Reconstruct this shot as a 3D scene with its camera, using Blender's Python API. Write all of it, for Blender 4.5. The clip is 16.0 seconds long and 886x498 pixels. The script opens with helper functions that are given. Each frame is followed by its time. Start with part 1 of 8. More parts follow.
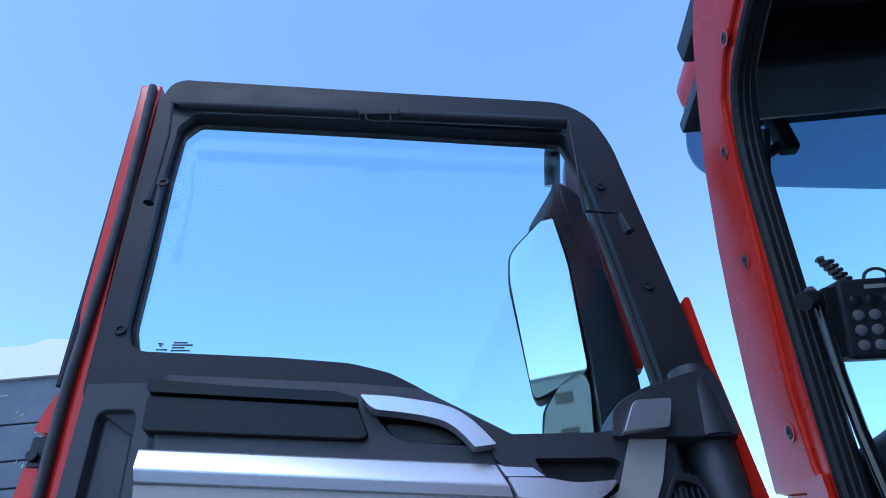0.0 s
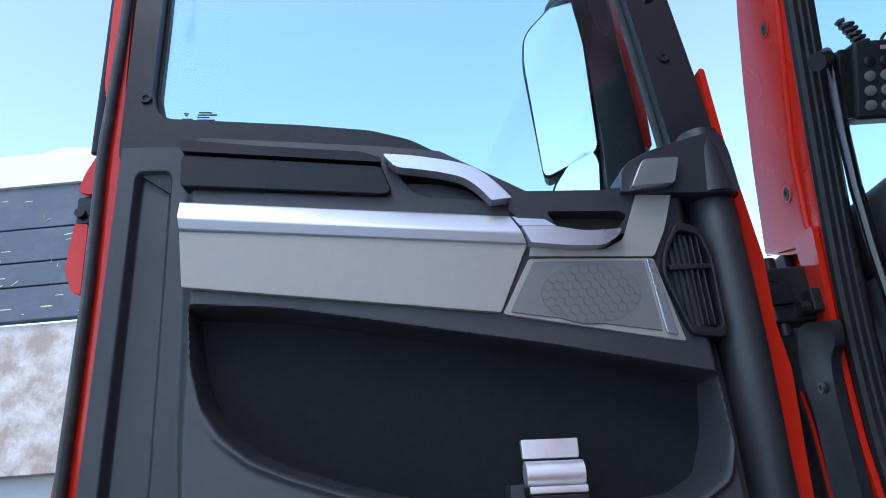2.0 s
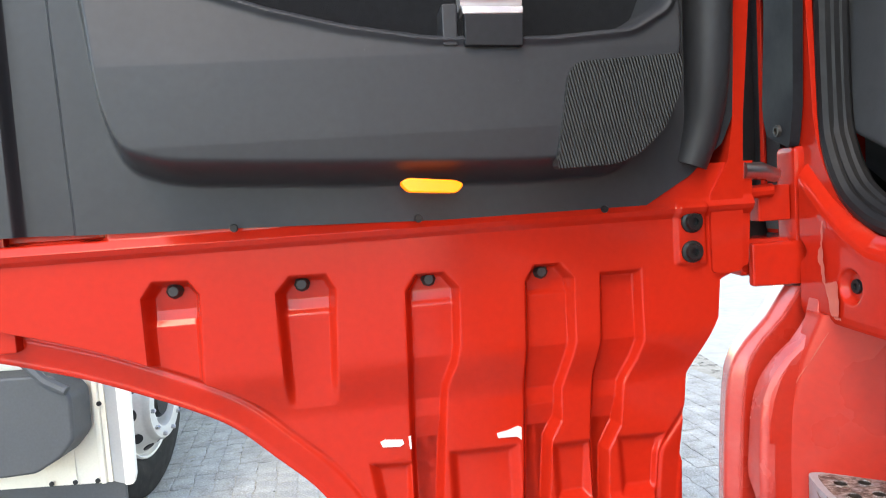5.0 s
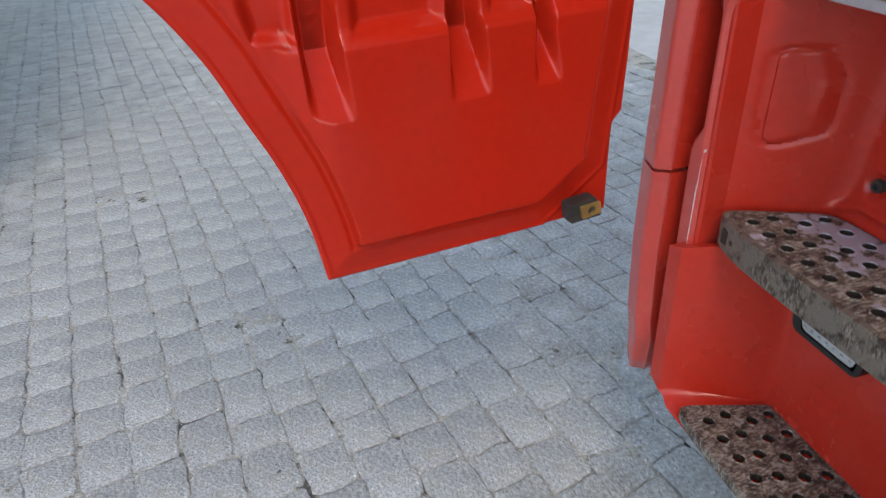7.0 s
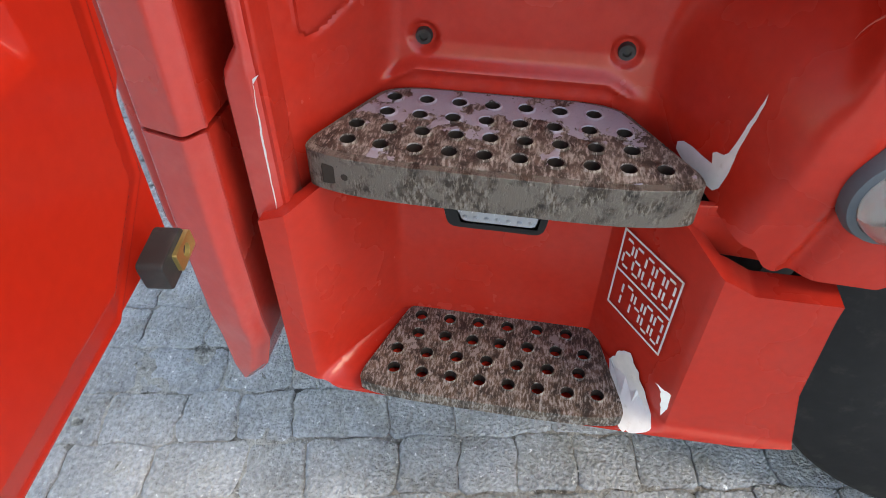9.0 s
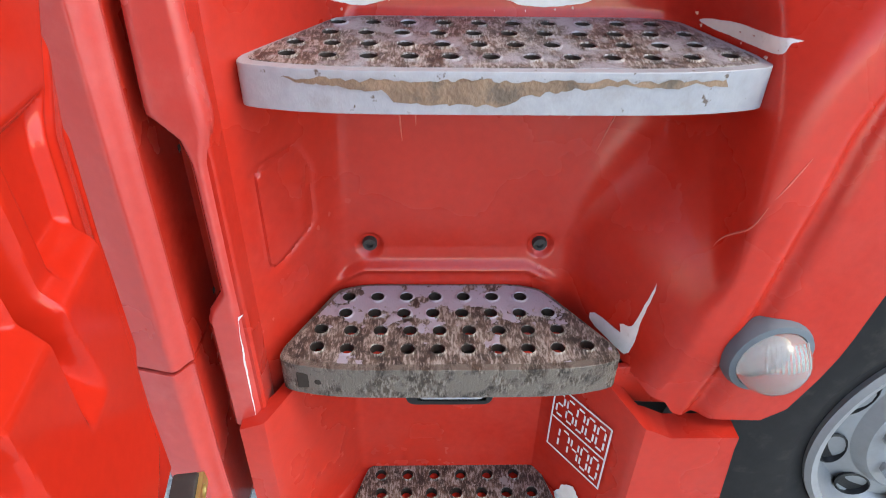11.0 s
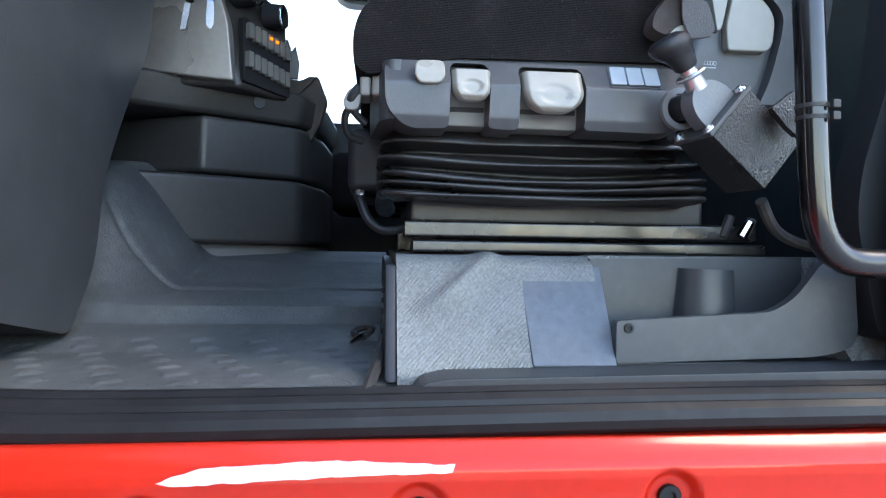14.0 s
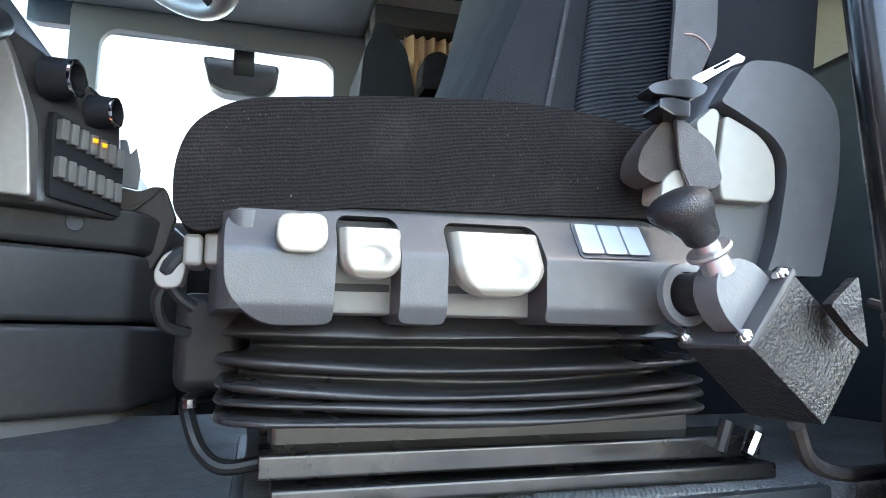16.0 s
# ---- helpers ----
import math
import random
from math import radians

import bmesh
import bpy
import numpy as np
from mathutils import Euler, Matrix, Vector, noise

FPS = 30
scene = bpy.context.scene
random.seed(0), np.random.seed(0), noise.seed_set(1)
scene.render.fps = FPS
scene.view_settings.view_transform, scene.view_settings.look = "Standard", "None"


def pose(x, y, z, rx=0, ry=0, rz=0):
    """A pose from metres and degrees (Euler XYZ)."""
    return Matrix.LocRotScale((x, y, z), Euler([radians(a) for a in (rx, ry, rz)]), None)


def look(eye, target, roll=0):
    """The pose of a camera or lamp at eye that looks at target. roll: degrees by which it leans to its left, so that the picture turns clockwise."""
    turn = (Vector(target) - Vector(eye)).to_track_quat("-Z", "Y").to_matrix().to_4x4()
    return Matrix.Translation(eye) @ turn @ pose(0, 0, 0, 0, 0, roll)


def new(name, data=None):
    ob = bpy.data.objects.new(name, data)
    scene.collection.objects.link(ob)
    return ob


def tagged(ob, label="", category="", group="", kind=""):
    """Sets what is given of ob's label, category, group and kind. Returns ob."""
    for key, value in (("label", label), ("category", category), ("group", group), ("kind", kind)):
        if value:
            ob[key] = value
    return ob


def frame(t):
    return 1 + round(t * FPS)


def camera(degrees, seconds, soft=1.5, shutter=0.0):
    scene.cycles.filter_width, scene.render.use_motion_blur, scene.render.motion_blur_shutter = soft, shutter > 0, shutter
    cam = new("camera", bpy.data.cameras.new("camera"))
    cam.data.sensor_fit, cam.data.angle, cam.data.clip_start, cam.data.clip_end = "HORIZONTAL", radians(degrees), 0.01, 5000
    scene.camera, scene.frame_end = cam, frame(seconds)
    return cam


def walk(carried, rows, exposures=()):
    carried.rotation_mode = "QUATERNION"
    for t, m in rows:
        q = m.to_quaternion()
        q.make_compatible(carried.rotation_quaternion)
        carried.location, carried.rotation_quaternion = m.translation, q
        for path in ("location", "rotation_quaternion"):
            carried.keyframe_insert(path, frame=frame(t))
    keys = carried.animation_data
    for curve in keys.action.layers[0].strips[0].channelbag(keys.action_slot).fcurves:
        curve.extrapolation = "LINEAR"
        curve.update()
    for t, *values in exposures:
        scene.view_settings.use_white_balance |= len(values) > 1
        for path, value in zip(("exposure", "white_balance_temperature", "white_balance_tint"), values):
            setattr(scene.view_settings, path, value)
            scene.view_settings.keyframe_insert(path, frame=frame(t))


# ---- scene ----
cam = camera(68.0, 16.0, soft=0.35, shutter=0.15)
PATH = [
    (0, (0.118, -0.006, 1.926), (0.108, 1.62, 3.09), -5.0),
    (0.5, (0.087, -0.015, 1.91), (0.08, 1.698, 2.943), -4.6),
    (1, (0.085, -0.004, 1.886), (0.062, 1.791, 2.767), -4.4),
    (1.5, (0.09, -0.004, 1.854), (0.043, 1.835, 2.638), -4.4),
    (2, (0.086, 0.004, 1.811), (0.016, 1.873, 2.521), -4.3),
    (2.5, (0.086, 0.02, 1.775), (-0.045, 1.925, 2.37), -4.1),
    (3, (0.088, 0.041, 1.743), (-0.059, 1.988, 2.176), -3.8),
    (3.2, (0.085, 0.045, 1.732), (-0.059, 2.004, 2.111), -3.7),
    (5.3, (0.093, 0.109, 1.543), (0.157, 2.091, 1.278), -3.7),
    (5.5, (0.091, 0.121, 1.518), (0.189, 2.089, 1.18), -3.5),
    (6, (0.063, 0.15, 1.429), (0.2, 2.074, 0.901), -3.5),
    (6.5, (0.014, 0.251, 1.342), (0.241, 2.096, 0.605), -3.5),
    (7, (-0.011, 0.344, 1.257), (0.409, 1.989, 0.199), -3.5),
    (7.5, (-0.041, 0.457, 1.204), (0.742, 1.749, -0.107), -3.4),
    (8, (-0.04, 0.581, 1.182), (1.093, 1.457, -0.214), -2.4),
    (8.5, (0.016, 0.709, 1.168), (1.321, 1.24, -0.251), -1.2),
    (8.7, (0.046, 0.762, 1.168), (1.399, 1.131, -0.258), -0.3),
    (10.8, (0.034, 0.872, 1.314), (1.639, 0.841, 0.121), 1.1),
    (11, (0.029, 0.871, 1.342), (1.651, 0.819, 0.173), 1.1),
    (11.5, (0.024, 0.872, 1.399), (1.726, 0.787, 0.354), 1.5),
    (12, (0.03, 0.855, 1.448), (1.813, 0.768, 0.547), 1.7),
    (12.5, (0.039, 0.806, 1.489), (1.911, 0.727, 0.79), 1.3),
    (13, (0.069, 0.753, 1.525), (2.014, 0.606, 1.083), 1.2),
    (13.5, (0.107, 0.667, 1.588), (2.088, 0.468, 1.405), 1.0),
    (14, (0.14, 0.591, 1.634), (2.13, 0.395, 1.64), 0.8),
    (14.5, (0.2, 0.56, 1.678), (2.178, 0.324, 1.855), 0.6),
    (15, (0.302, 0.554, 1.723), (2.252, 0.203, 1.998), 0.4),
    (15.5, (0.368, 0.543, 1.744), (2.289, 0.061, 2.025), 0.3),
    (16, (0.391, 0.566, 1.749), (2.299, 0.033, 2.018), 0.2),
]
EXPOSURES = [(0, 1.56, 5350, 10), (0.5, 1.5, 6100, 10), (1, 1.75, 6300, 10), (1.5, 1.9, 6400, 10), (2.5, 2.32, 6900, 10), (3, 2.72, 7400, 10), (5.5, 2.95, 9600, 10), (6, 2.62, 9700, 10), (6.5, 2.3, 9200, 10), (7, 1.97, 9000, 10), (7.5, 1.77, 9000, 10), (8.5, 2.2, 9200, 10), (11, 2.95, 8700, 10), (11.5, 2.95, 8000, 10), (12, 3.02, 7400, 10), (13, 3.38, 7300, 10), (13.5, 3.42, 7600, 10), (14, 3.42, 7600, 10), (14.5, 3.4, 7900, 10), (15, 3.7, 8300, 10), (15.5, 3.95, 8400, 10), (16, 4.22, 8500, 10)]
walk(cam, [(t, look(eye, target, roll)) for t, eye, target, roll in PATH], EXPOSURES)


# ---- daylight: clear evening sky, the sun veiled ----
world = bpy.data.worlds.new("sky")
scene.world = world
world.use_nodes = True
wn, wl = world.node_tree.nodes, world.node_tree.links
sky = wn.new("ShaderNodeTexSky")
sky.sky_type = "NISHITA"
sky.sun_disc = False
sky.sun_elevation = radians(55)
sky.sun_rotation = radians(198)
sky.air_density, sky.dust_density, sky.ozone_density = 1.0, 0.35, 2.5
wl.new(sky.outputs["Color"], wn["Background"].inputs["Color"])
wn["Background"].inputs["Strength"].default_value = 0.13
sun = new("sun", bpy.data.lights.new("sun", "SUN"))
sun.data.energy, sun.data.angle, sun.data.color = 0.3, radians(20), (1.0, 0.93, 0.84)
sun.matrix_world = look((0, 0, 0), (0.177, 0.546, -0.819))


# ---- tools ----
def mesh_object(name, bm, material, angle=35):
    me = bpy.data.meshes.new(name)
    bm.normal_update()
    bm.to_mesh(me)
    bm.free()
    me.materials.append(material)
    me.polygons.foreach_set("use_smooth", [True] * len(me.polygons))
    me.set_sharp_from_angle(angle=radians(angle))
    ob = new(name, me)
    if len(me.polygons) < 12000:
        m = ob.modifiers.new("even_shading", "WEIGHTED_NORMAL")
        m.keep_sharp = True
    return ob


def part(name, bm, material, parent, label="", angle=35):
    """Links a bmesh as one mesh object under a thing or under a part."""
    ob = mesh_object(name, bm, material, angle)
    ob.parent = parent
    return tagged(ob, label)


def thing(name, m=Matrix(), label="", category="", group="", kind=""):
    ob = new(name)
    ob.empty_display_size = 0.1
    ob.matrix_world = m
    return tagged(ob, label, category, group, kind)


def XY(u, v, w):
    return (u, v, w)


def XZ(u, v, w):
    return (u, w, v)


def YZ(u, v, w):
    return (w, u, v)


def rounded(points, r=0.01, n=4):
    """The polygon with its corners rounded; r may be one radius or one for each corner."""
    out, k = [], len(points)
    for i, p in enumerate(points):
        ri = r[i] if isinstance(r, (list, tuple)) else r
        p, a, b = Vector(p), Vector(points[i - 1]), Vector(points[(i + 1) % k])
        da, db = a - p, b - p
        t = min(ri, da.length * 0.49, db.length * 0.49)
        if t < 1e-5:
            out.append(tuple(p))
            continue
        p0, p1 = p + da.normalized() * t, p + db.normalized() * t
        for j in range(n + 1):
            s = j / n
            out.append(tuple((1 - s) ** 2 * p0 + 2 * s * (1 - s) * p + s * s * p1))
    return out


def circle(u, v, r, n=16, ry=None, turn=0.0):
    return [(u + r * math.cos(turn + 2 * math.pi * i / n), v + (ry or r) * math.sin(turn + 2 * math.pi * i / n)) for i in range(n)]


def smooth_line(points, n=8, closed=False):
    """A Catmull-Rom curve through the points."""
    P = [Vector(p) for p in points]
    k = len(P)
    out = []
    for i in range(k if closed else k - 1):
        a, b, c, d = (P[(i - 1) % k], P[i], P[(i + 1) % k], P[(i + 2) % k]) if closed else (P[max(i - 1, 0)], P[i], P[i + 1], P[min(i + 2, k - 1)])
        for j in range(n):
            s = j / n
            out.append(0.5 * ((2 * b) + (c - a) * s + (2 * a - 5 * b + 4 * c - d) * s * s + (3 * b - a - 3 * c + d) * s ** 3))
    if not closed:
        out.append(P[-1])
    return [tuple(p) for p in out]


def bevel(bm, width, segments=2, angle=30):
    edges = [e for e in bm.edges if len(e.link_faces) == 2 and e.calc_face_angle(0) > radians(angle)]
    if edges and width > 0:
        bmesh.ops.bevel(bm, geom=edges, offset=width, offset_type="OFFSET", segments=segments, profile=0.5, affect="EDGES", clamp_overlap=True)
    return bm


def plate(outer, w0, w1, P=XZ, holes=(), edge=0.0, segments=2):
    """A flat slab between the depths w0 and w1, with holes that go through it."""
    bm = bmesh.new()
    edges = []
    for loop in (outer, *holes):
        vs = [bm.verts.new(P(u, v, w0)) for u, v in loop]
        edges += [bm.edges.new((vs[i - 1], vs[i])) for i in range(len(vs))]
    turn = [(Vector(outer[i]) - Vector(outer[i - 1])).to_2d().cross((Vector(outer[(i + 1) % len(outer)]) - Vector(outer[i])).to_2d()) for i in range(len(outer))]
    if holes or (min(turn) < -1e-9 and max(turn) > 1e-9):
        bmesh.ops.triangle_fill(bm, use_beauty=True, use_dissolve=False, edges=edges)
    else:
        bm.faces.new(list(bm.verts))
    made = bmesh.ops.extrude_face_region(bm, geom=list(bm.faces))
    shift = Vector(P(0, 0, w1)) - Vector(P(0, 0, w0))
    bmesh.ops.translate(bm, vec=shift, verts=[g for g in made["geom"] if isinstance(g, bmesh.types.BMVert)])
    bmesh.ops.recalc_face_normals(bm, faces=list(bm.faces))
    return bevel(bm, edge, segments)


def block(x0, x1, y0, y1, z0, z1, edge=0.004, segments=2):
    bm = bmesh.new()
    bmesh.ops.create_cube(bm, size=1.0)
    for v in bm.verts:
        v.co = ((x0, x1)[v.co.x > 0], (y0, y1)[v.co.y > 0], (z0, z1)[v.co.z > 0])
    return bevel(bm, edge, segments)


def sweep(points, r, n=10, caps=True, ends=None, flat=1.0):
    """A tube along the points; r is one radius or one for each point; flat squeezes it along its second axis."""
    bm = bmesh.new()
    P = [Vector(p) for p in points]
    rings, up = [], None
    for i, p in enumerate(P):
        d = (P[min(i + 1, len(P) - 1)] - P[max(i - 1, 0)]).normalized()
        if up is None:
            up = Vector((0, 0, 1)) if abs(d.z) < 0.9 else Vector((1, 0, 0))
        side = d.cross(up).normalized()
        up = side.cross(d).normalized()
        ri = r[i] if isinstance(r, (list, tuple)) else r
        rings.append([bm.verts.new(p + ri * (math.cos(2 * math.pi * j / n) * side + flat * math.sin(2 * math.pi * j / n) * up)) for j in range(n)])
    for a, b in zip(rings, rings[1:]):
        for j in range(n):
            bm.faces.new((a[j - 1], a[j], b[j], b[j - 1]))
    if caps:
        bm.faces.new(rings[0][::-1])
        bm.faces.new(rings[-1])
    bmesh.ops.recalc_face_normals(bm, faces=list(bm.faces))
    return bm


def lathe(profile, m=Matrix(), n=24, caps=False):
    """Turns (radius, height) pairs round the z axis of m."""
    bm = bmesh.new()
    rings = [[bm.verts.new(m @ Vector((r * math.cos(2 * math.pi * j / n), r * math.sin(2 * math.pi * j / n), h))) for j in range(n)] for r, h in profile]
    for a, b in zip(rings, rings[1:]):
        for j in range(n):
            bm.faces.new((a[j - 1], a[j], b[j], b[j - 1]))
    if caps and profile[0][0] > 1e-6:
        bm.faces.new(rings[0][::-1])
    if caps and profile[-1][0] > 1e-6:
        bm.faces.new(rings[-1])
    bmesh.ops.remove_doubles(bm, verts=list(bm.verts), dist=1e-6)
    bmesh.ops.recalc_face_normals(bm, faces=list(bm.faces))
    return bm


def join(*bms):
    out = bmesh.new()
    for b in bms:
        me = bpy.data.meshes.new("t")
        b.to_mesh(me)
        b.free()
        out.from_mesh(me)
        bpy.data.meshes.remove(me)
    return out


def ease(x):
    x = np.clip(x, 0, 1)
    return x * x * (3 - 2 * x)


def sdf(poly, U, V):
    """Signed distance to a polygon, negative inside."""
    p = np.array(poly, float)
    best = np.full(U.shape, 1e9)
    inside = np.zeros(U.shape, bool)
    for i in range(len(p)):
        (ax, ay), (bx, by) = p[i - 1], p[i]
        ex, ey = bx - ax, by - ay
        t = np.clip(((U - ax) * ex + (V - ay) * ey) / max(ex * ex + ey * ey, 1e-12), 0, 1)
        best = np.minimum(best, np.hypot(U - ax - t * ex, V - ay - t * ey))
        if abs(ey) > 1e-12:
            hit = (ay > V) != (by > V)
            inside ^= hit & (U < ex * (V - ay) / ey + ax)
    return np.where(inside, -best, best)


def sunk(poly, U, V, wall):
    """1 well inside the polygon, 0 outside, with a soft wall of that width at its edge."""
    return ease(-sdf(poly, U, V) / wall)


def relief(U, V, W, P, skirt=0.02, sign=1):
    """A pressed sheet over grids of u, v and depth w, with its rim folded back by skirt."""
    nv, nu = U.shape
    verts = [P(float(U[j, i]), float(V[j, i]), float(W[j, i])) for j in range(nv) for i in range(nu)]
    faces = [(j * nu + i, j * nu + i + 1, (j + 1) * nu + i + 1, (j + 1) * nu + i) for j in range(nv - 1) for i in range(nu - 1)]
    rim = [i for i in range(nu)] + [j * nu + nu - 1 for j in range(1, nv)] + [(nv - 1) * nu + i for i in range(nu - 2, -1, -1)] + [j * nu for j in range(nv - 2, 0, -1)]
    base = len(verts)
    for k in rim:
        j, i = divmod(k, nu)
        verts.append(P(float(U[j, i]), float(V[j, i]), float(W[j, i]) + skirt * sign))
    n = len(rim)
    faces += [(rim[k], rim[(k + 1) % n], base + (k + 1) % n, base + k) for k in range(n)]
    me = bpy.data.meshes.new("sheet")
    me.from_pydata(verts, [], faces)
    bm = bmesh.new()
    bm.from_mesh(me)
    bpy.data.meshes.remove(me)
    bmesh.ops.recalc_face_normals(bm, faces=list(bm.faces))
    return bm


# ---- materials ----
def surface(name, colour, rough=0.5, metal=0.0, vary=0.12, grain=0.0, grain_scale=900.0, second=None, patch=6.0, spread=(0.45, 0.65), coat=0.0, specular=0.5, random_tone=0.0, rough_vary=0.12, fine=90.0, ribs=None, specks=None, grain_depth=0.002):
    """A worn surface: tone that varies at two scales, roughness with it, fine relief, and patches of a second colour."""
    m = bpy.data.materials.new(name)
    m.use_nodes = True
    n, l = m.node_tree.nodes, m.node_tree.links
    b = n["Principled BSDF"]
    b.inputs["Metallic"].default_value, b.inputs["Coat Weight"].default_value = metal, coat
    b.inputs["Specular IOR Level"].default_value = specular
    co = n.new("ShaderNodeTexCoord")
    big, small = n.new("ShaderNodeTexNoise"), n.new("ShaderNodeTexNoise")
    for t, s, d in ((big, patch, 5.0), (small, fine, 3.0)):
        t.inputs["Scale"].default_value, t.inputs["Detail"].default_value = s, d
        l.new(co.outputs["Object"], t.inputs["Vector"])
    tone = n.new("ShaderNodeMath")
    tone.operation = "ADD"
    l.new(big.outputs["Fac"], tone.inputs[0])
    l.new(small.outputs["Fac"], tone.inputs[1])
    span = n.new("ShaderNodeMapRange")
    span.inputs["From Min"].default_value, span.inputs["From Max"].default_value = 0.6, 1.4
    span.inputs["To Min"].default_value, span.inputs["To Max"].default_value = 1 - vary, 1 + vary
    l.new(tone.outputs[0], span.inputs["Value"])
    last = span.outputs["Result"]
    if random_tone:
        info = n.new("ShaderNodeObjectInfo")
        r = n.new("ShaderNodeMapRange")
        r.inputs["To Min"].default_value, r.inputs["To Max"].default_value = 1 - random_tone, 1 + random_tone
        l.new(info.outputs["Random"], r.inputs["Value"])
        mul = n.new("ShaderNodeMath")
        mul.operation = "MULTIPLY"
        l.new(last, mul.inputs[0])
        l.new(r.outputs["Result"], mul.inputs[1])
        last = mul.outputs[0]
    base = n.new("ShaderNodeRGB")
    base.outputs[0].default_value = (*colour, 1)
    here = base.outputs[0]
    if second:
        ramp = n.new("ShaderNodeMapRange")
        ramp.inputs["From Min"].default_value, ramp.inputs["From Max"].default_value = spread
        sub = n.new("ShaderNodeTexNoise")
        sub.inputs["Scale"].default_value, sub.inputs["Detail"].default_value, sub.inputs["Roughness"].default_value = patch * 2.2, 8.0, 0.65
        l.new(co.outputs["Object"], sub.inputs["Vector"])
        l.new(sub.outputs["Fac"], ramp.inputs["Value"])
        mix = n.new("ShaderNodeMix")
        mix.data_type = "RGBA"
        mix.inputs["B"].default_value = (*second, 1)
        l.new(ramp.outputs["Result"], mix.inputs["Factor"])
        l.new(here, mix.inputs["A"])
        here = mix.outputs["Result"]
    if specks:
        dots = n.new("ShaderNodeTexNoise")
        dots.inputs["Scale"].default_value, dots.inputs["Detail"].default_value, dots.inputs["Roughness"].default_value = specks[1], 3.0, 0.7
        l.new(co.outputs["Object"], dots.inputs["Vector"])
        cut = n.new("ShaderNodeMapRange")
        cut.inputs["From Min"].default_value, cut.inputs["From Max"].default_value = specks[2], specks[2] + 0.06
        l.new(dots.outputs["Fac"], cut.inputs["Value"])
        dust = n.new("ShaderNodeMix")
        dust.data_type = "RGBA"
        dust.inputs["B"].default_value = (*specks[0], 1)
        l.new(cut.outputs["Result"], dust.inputs["Factor"])
        l.new(here, dust.inputs["A"])
        here = dust.outputs["Result"]
    vm = n.new("ShaderNodeVectorMath")
    vm.operation = "SCALE"
    l.new(here, vm.inputs[0])
    l.new(last, vm.inputs["Scale"])
    l.new(vm.outputs[0], b.inputs["Base Color"])
    rr = n.new("ShaderNodeMapRange")
    rr.inputs["From Min"].default_value, rr.inputs["From Max"].default_value = 0.3, 0.7
    rr.inputs["To Min"].default_value, rr.inputs["To Max"].default_value = max(rough - rough_vary, 0.02), min(rough + rough_vary, 1)
    l.new(big.outputs["Fac"], rr.inputs["Value"])
    l.new(rr.outputs["Result"], b.inputs["Roughness"])
    if grain:
        g = n.new("ShaderNodeTexNoise")
        g.inputs["Scale"].default_value, g.inputs["Detail"].default_value = grain_scale, 2.0
        l.new(co.outputs["Object"], g.inputs["Vector"])
        bump = n.new("ShaderNodeBump")
        bump.inputs["Strength"].default_value, bump.inputs["Distance"].default_value = grain, grain_depth
        l.new(g.outputs["Fac"], bump.inputs["Height"])
        l.new(bump.outputs["Normal"], b.inputs["Normal"])
    if ribs:
        way, pitch, deep = ribs
        dot, wave, ridge = n.new("ShaderNodeVectorMath"), n.new("ShaderNodeMath"), n.new("ShaderNodeBump")
        dot.operation, wave.operation = "DOT_PRODUCT", "SINE"
        dot.inputs[1].default_value = Vector(way).normalized() * (2 * math.pi / pitch)
        bend = n.new("ShaderNodeVectorMath")
        bend.operation = "MULTIPLY_ADD"
        bend.inputs[1].default_value = (0.012, 0.012, 0.012)
        l.new(big.outputs["Color"], bend.inputs[0])
        l.new(co.outputs["Object"], bend.inputs[2])
        l.new(bend.outputs[0], dot.inputs[0])
        l.new(dot.outputs["Value"], wave.inputs[0])
        l.new(wave.outputs[0], ridge.inputs["Height"])
        ridge.inputs["Strength"].default_value, ridge.inputs["Distance"].default_value = 1.0, deep
        if grain:
            l.new(bump.outputs["Normal"], ridge.inputs["Normal"])
        l.new(ridge.outputs["Normal"], b.inputs["Normal"])
    return m


RED = (0.45, 0.019, 0.009)
red_paint = surface("red_paint", RED, 0.15, vary=0.08, patch=3, second=(0.48, 0.017, 0.009), spread=(0.45, 0.8), specular=0.3, rough_vary=0.07)
red_plastic = surface("red_plastic", (0.41, 0.021, 0.012), 0.27, vary=0.12, patch=4, second=(0.41, 0.033, 0.023), spread=(0.42, 0.8), grain=0.05, grain_scale=500, specular=0.36, rough_vary=0.1, specks=((0.62, 0.3, 0.26), 150.0, 0.755))
# pinker than red_plastic: the sky's reflection is mixed into the colour
red_sky_sheen = surface("red_sky_sheen", (0.45, 0.046, 0.038), 0.24, vary=0.08, patch=5, second=(0.48, 0.085, 0.075), spread=(0.5, 0.85), grain=0.04, grain_scale=500, specular=0.7)
red_bleached = surface("red_bleached", (0.5, 0.115, 0.085), 0.5, vary=0.08, patch=12, second=(0.5, 0.09, 0.06), spread=(0.4, 0.7))
red_pillar = surface("red_pillar", RED, 0.25, vary=0.08, patch=3, specular=0.2)
red_dark = surface("red_dark", (0.16, 0.012, 0.008), 0.6, vary=0.2, patch=20)
chip_dull = surface("chip_dull", (0.5, 0.3, 0.26), 0.6, vary=0.2, patch=40)
chip_white = surface("chip_white", (0.62, 0.61, 0.59), 0.6, vary=0.1, patch=40, second=(0.5, 0.46, 0.42), spread=(0.6, 0.75))
dark_red = surface("dark_red", (0.09, 0.012, 0.012), 0.4, vary=0.15, patch=5)
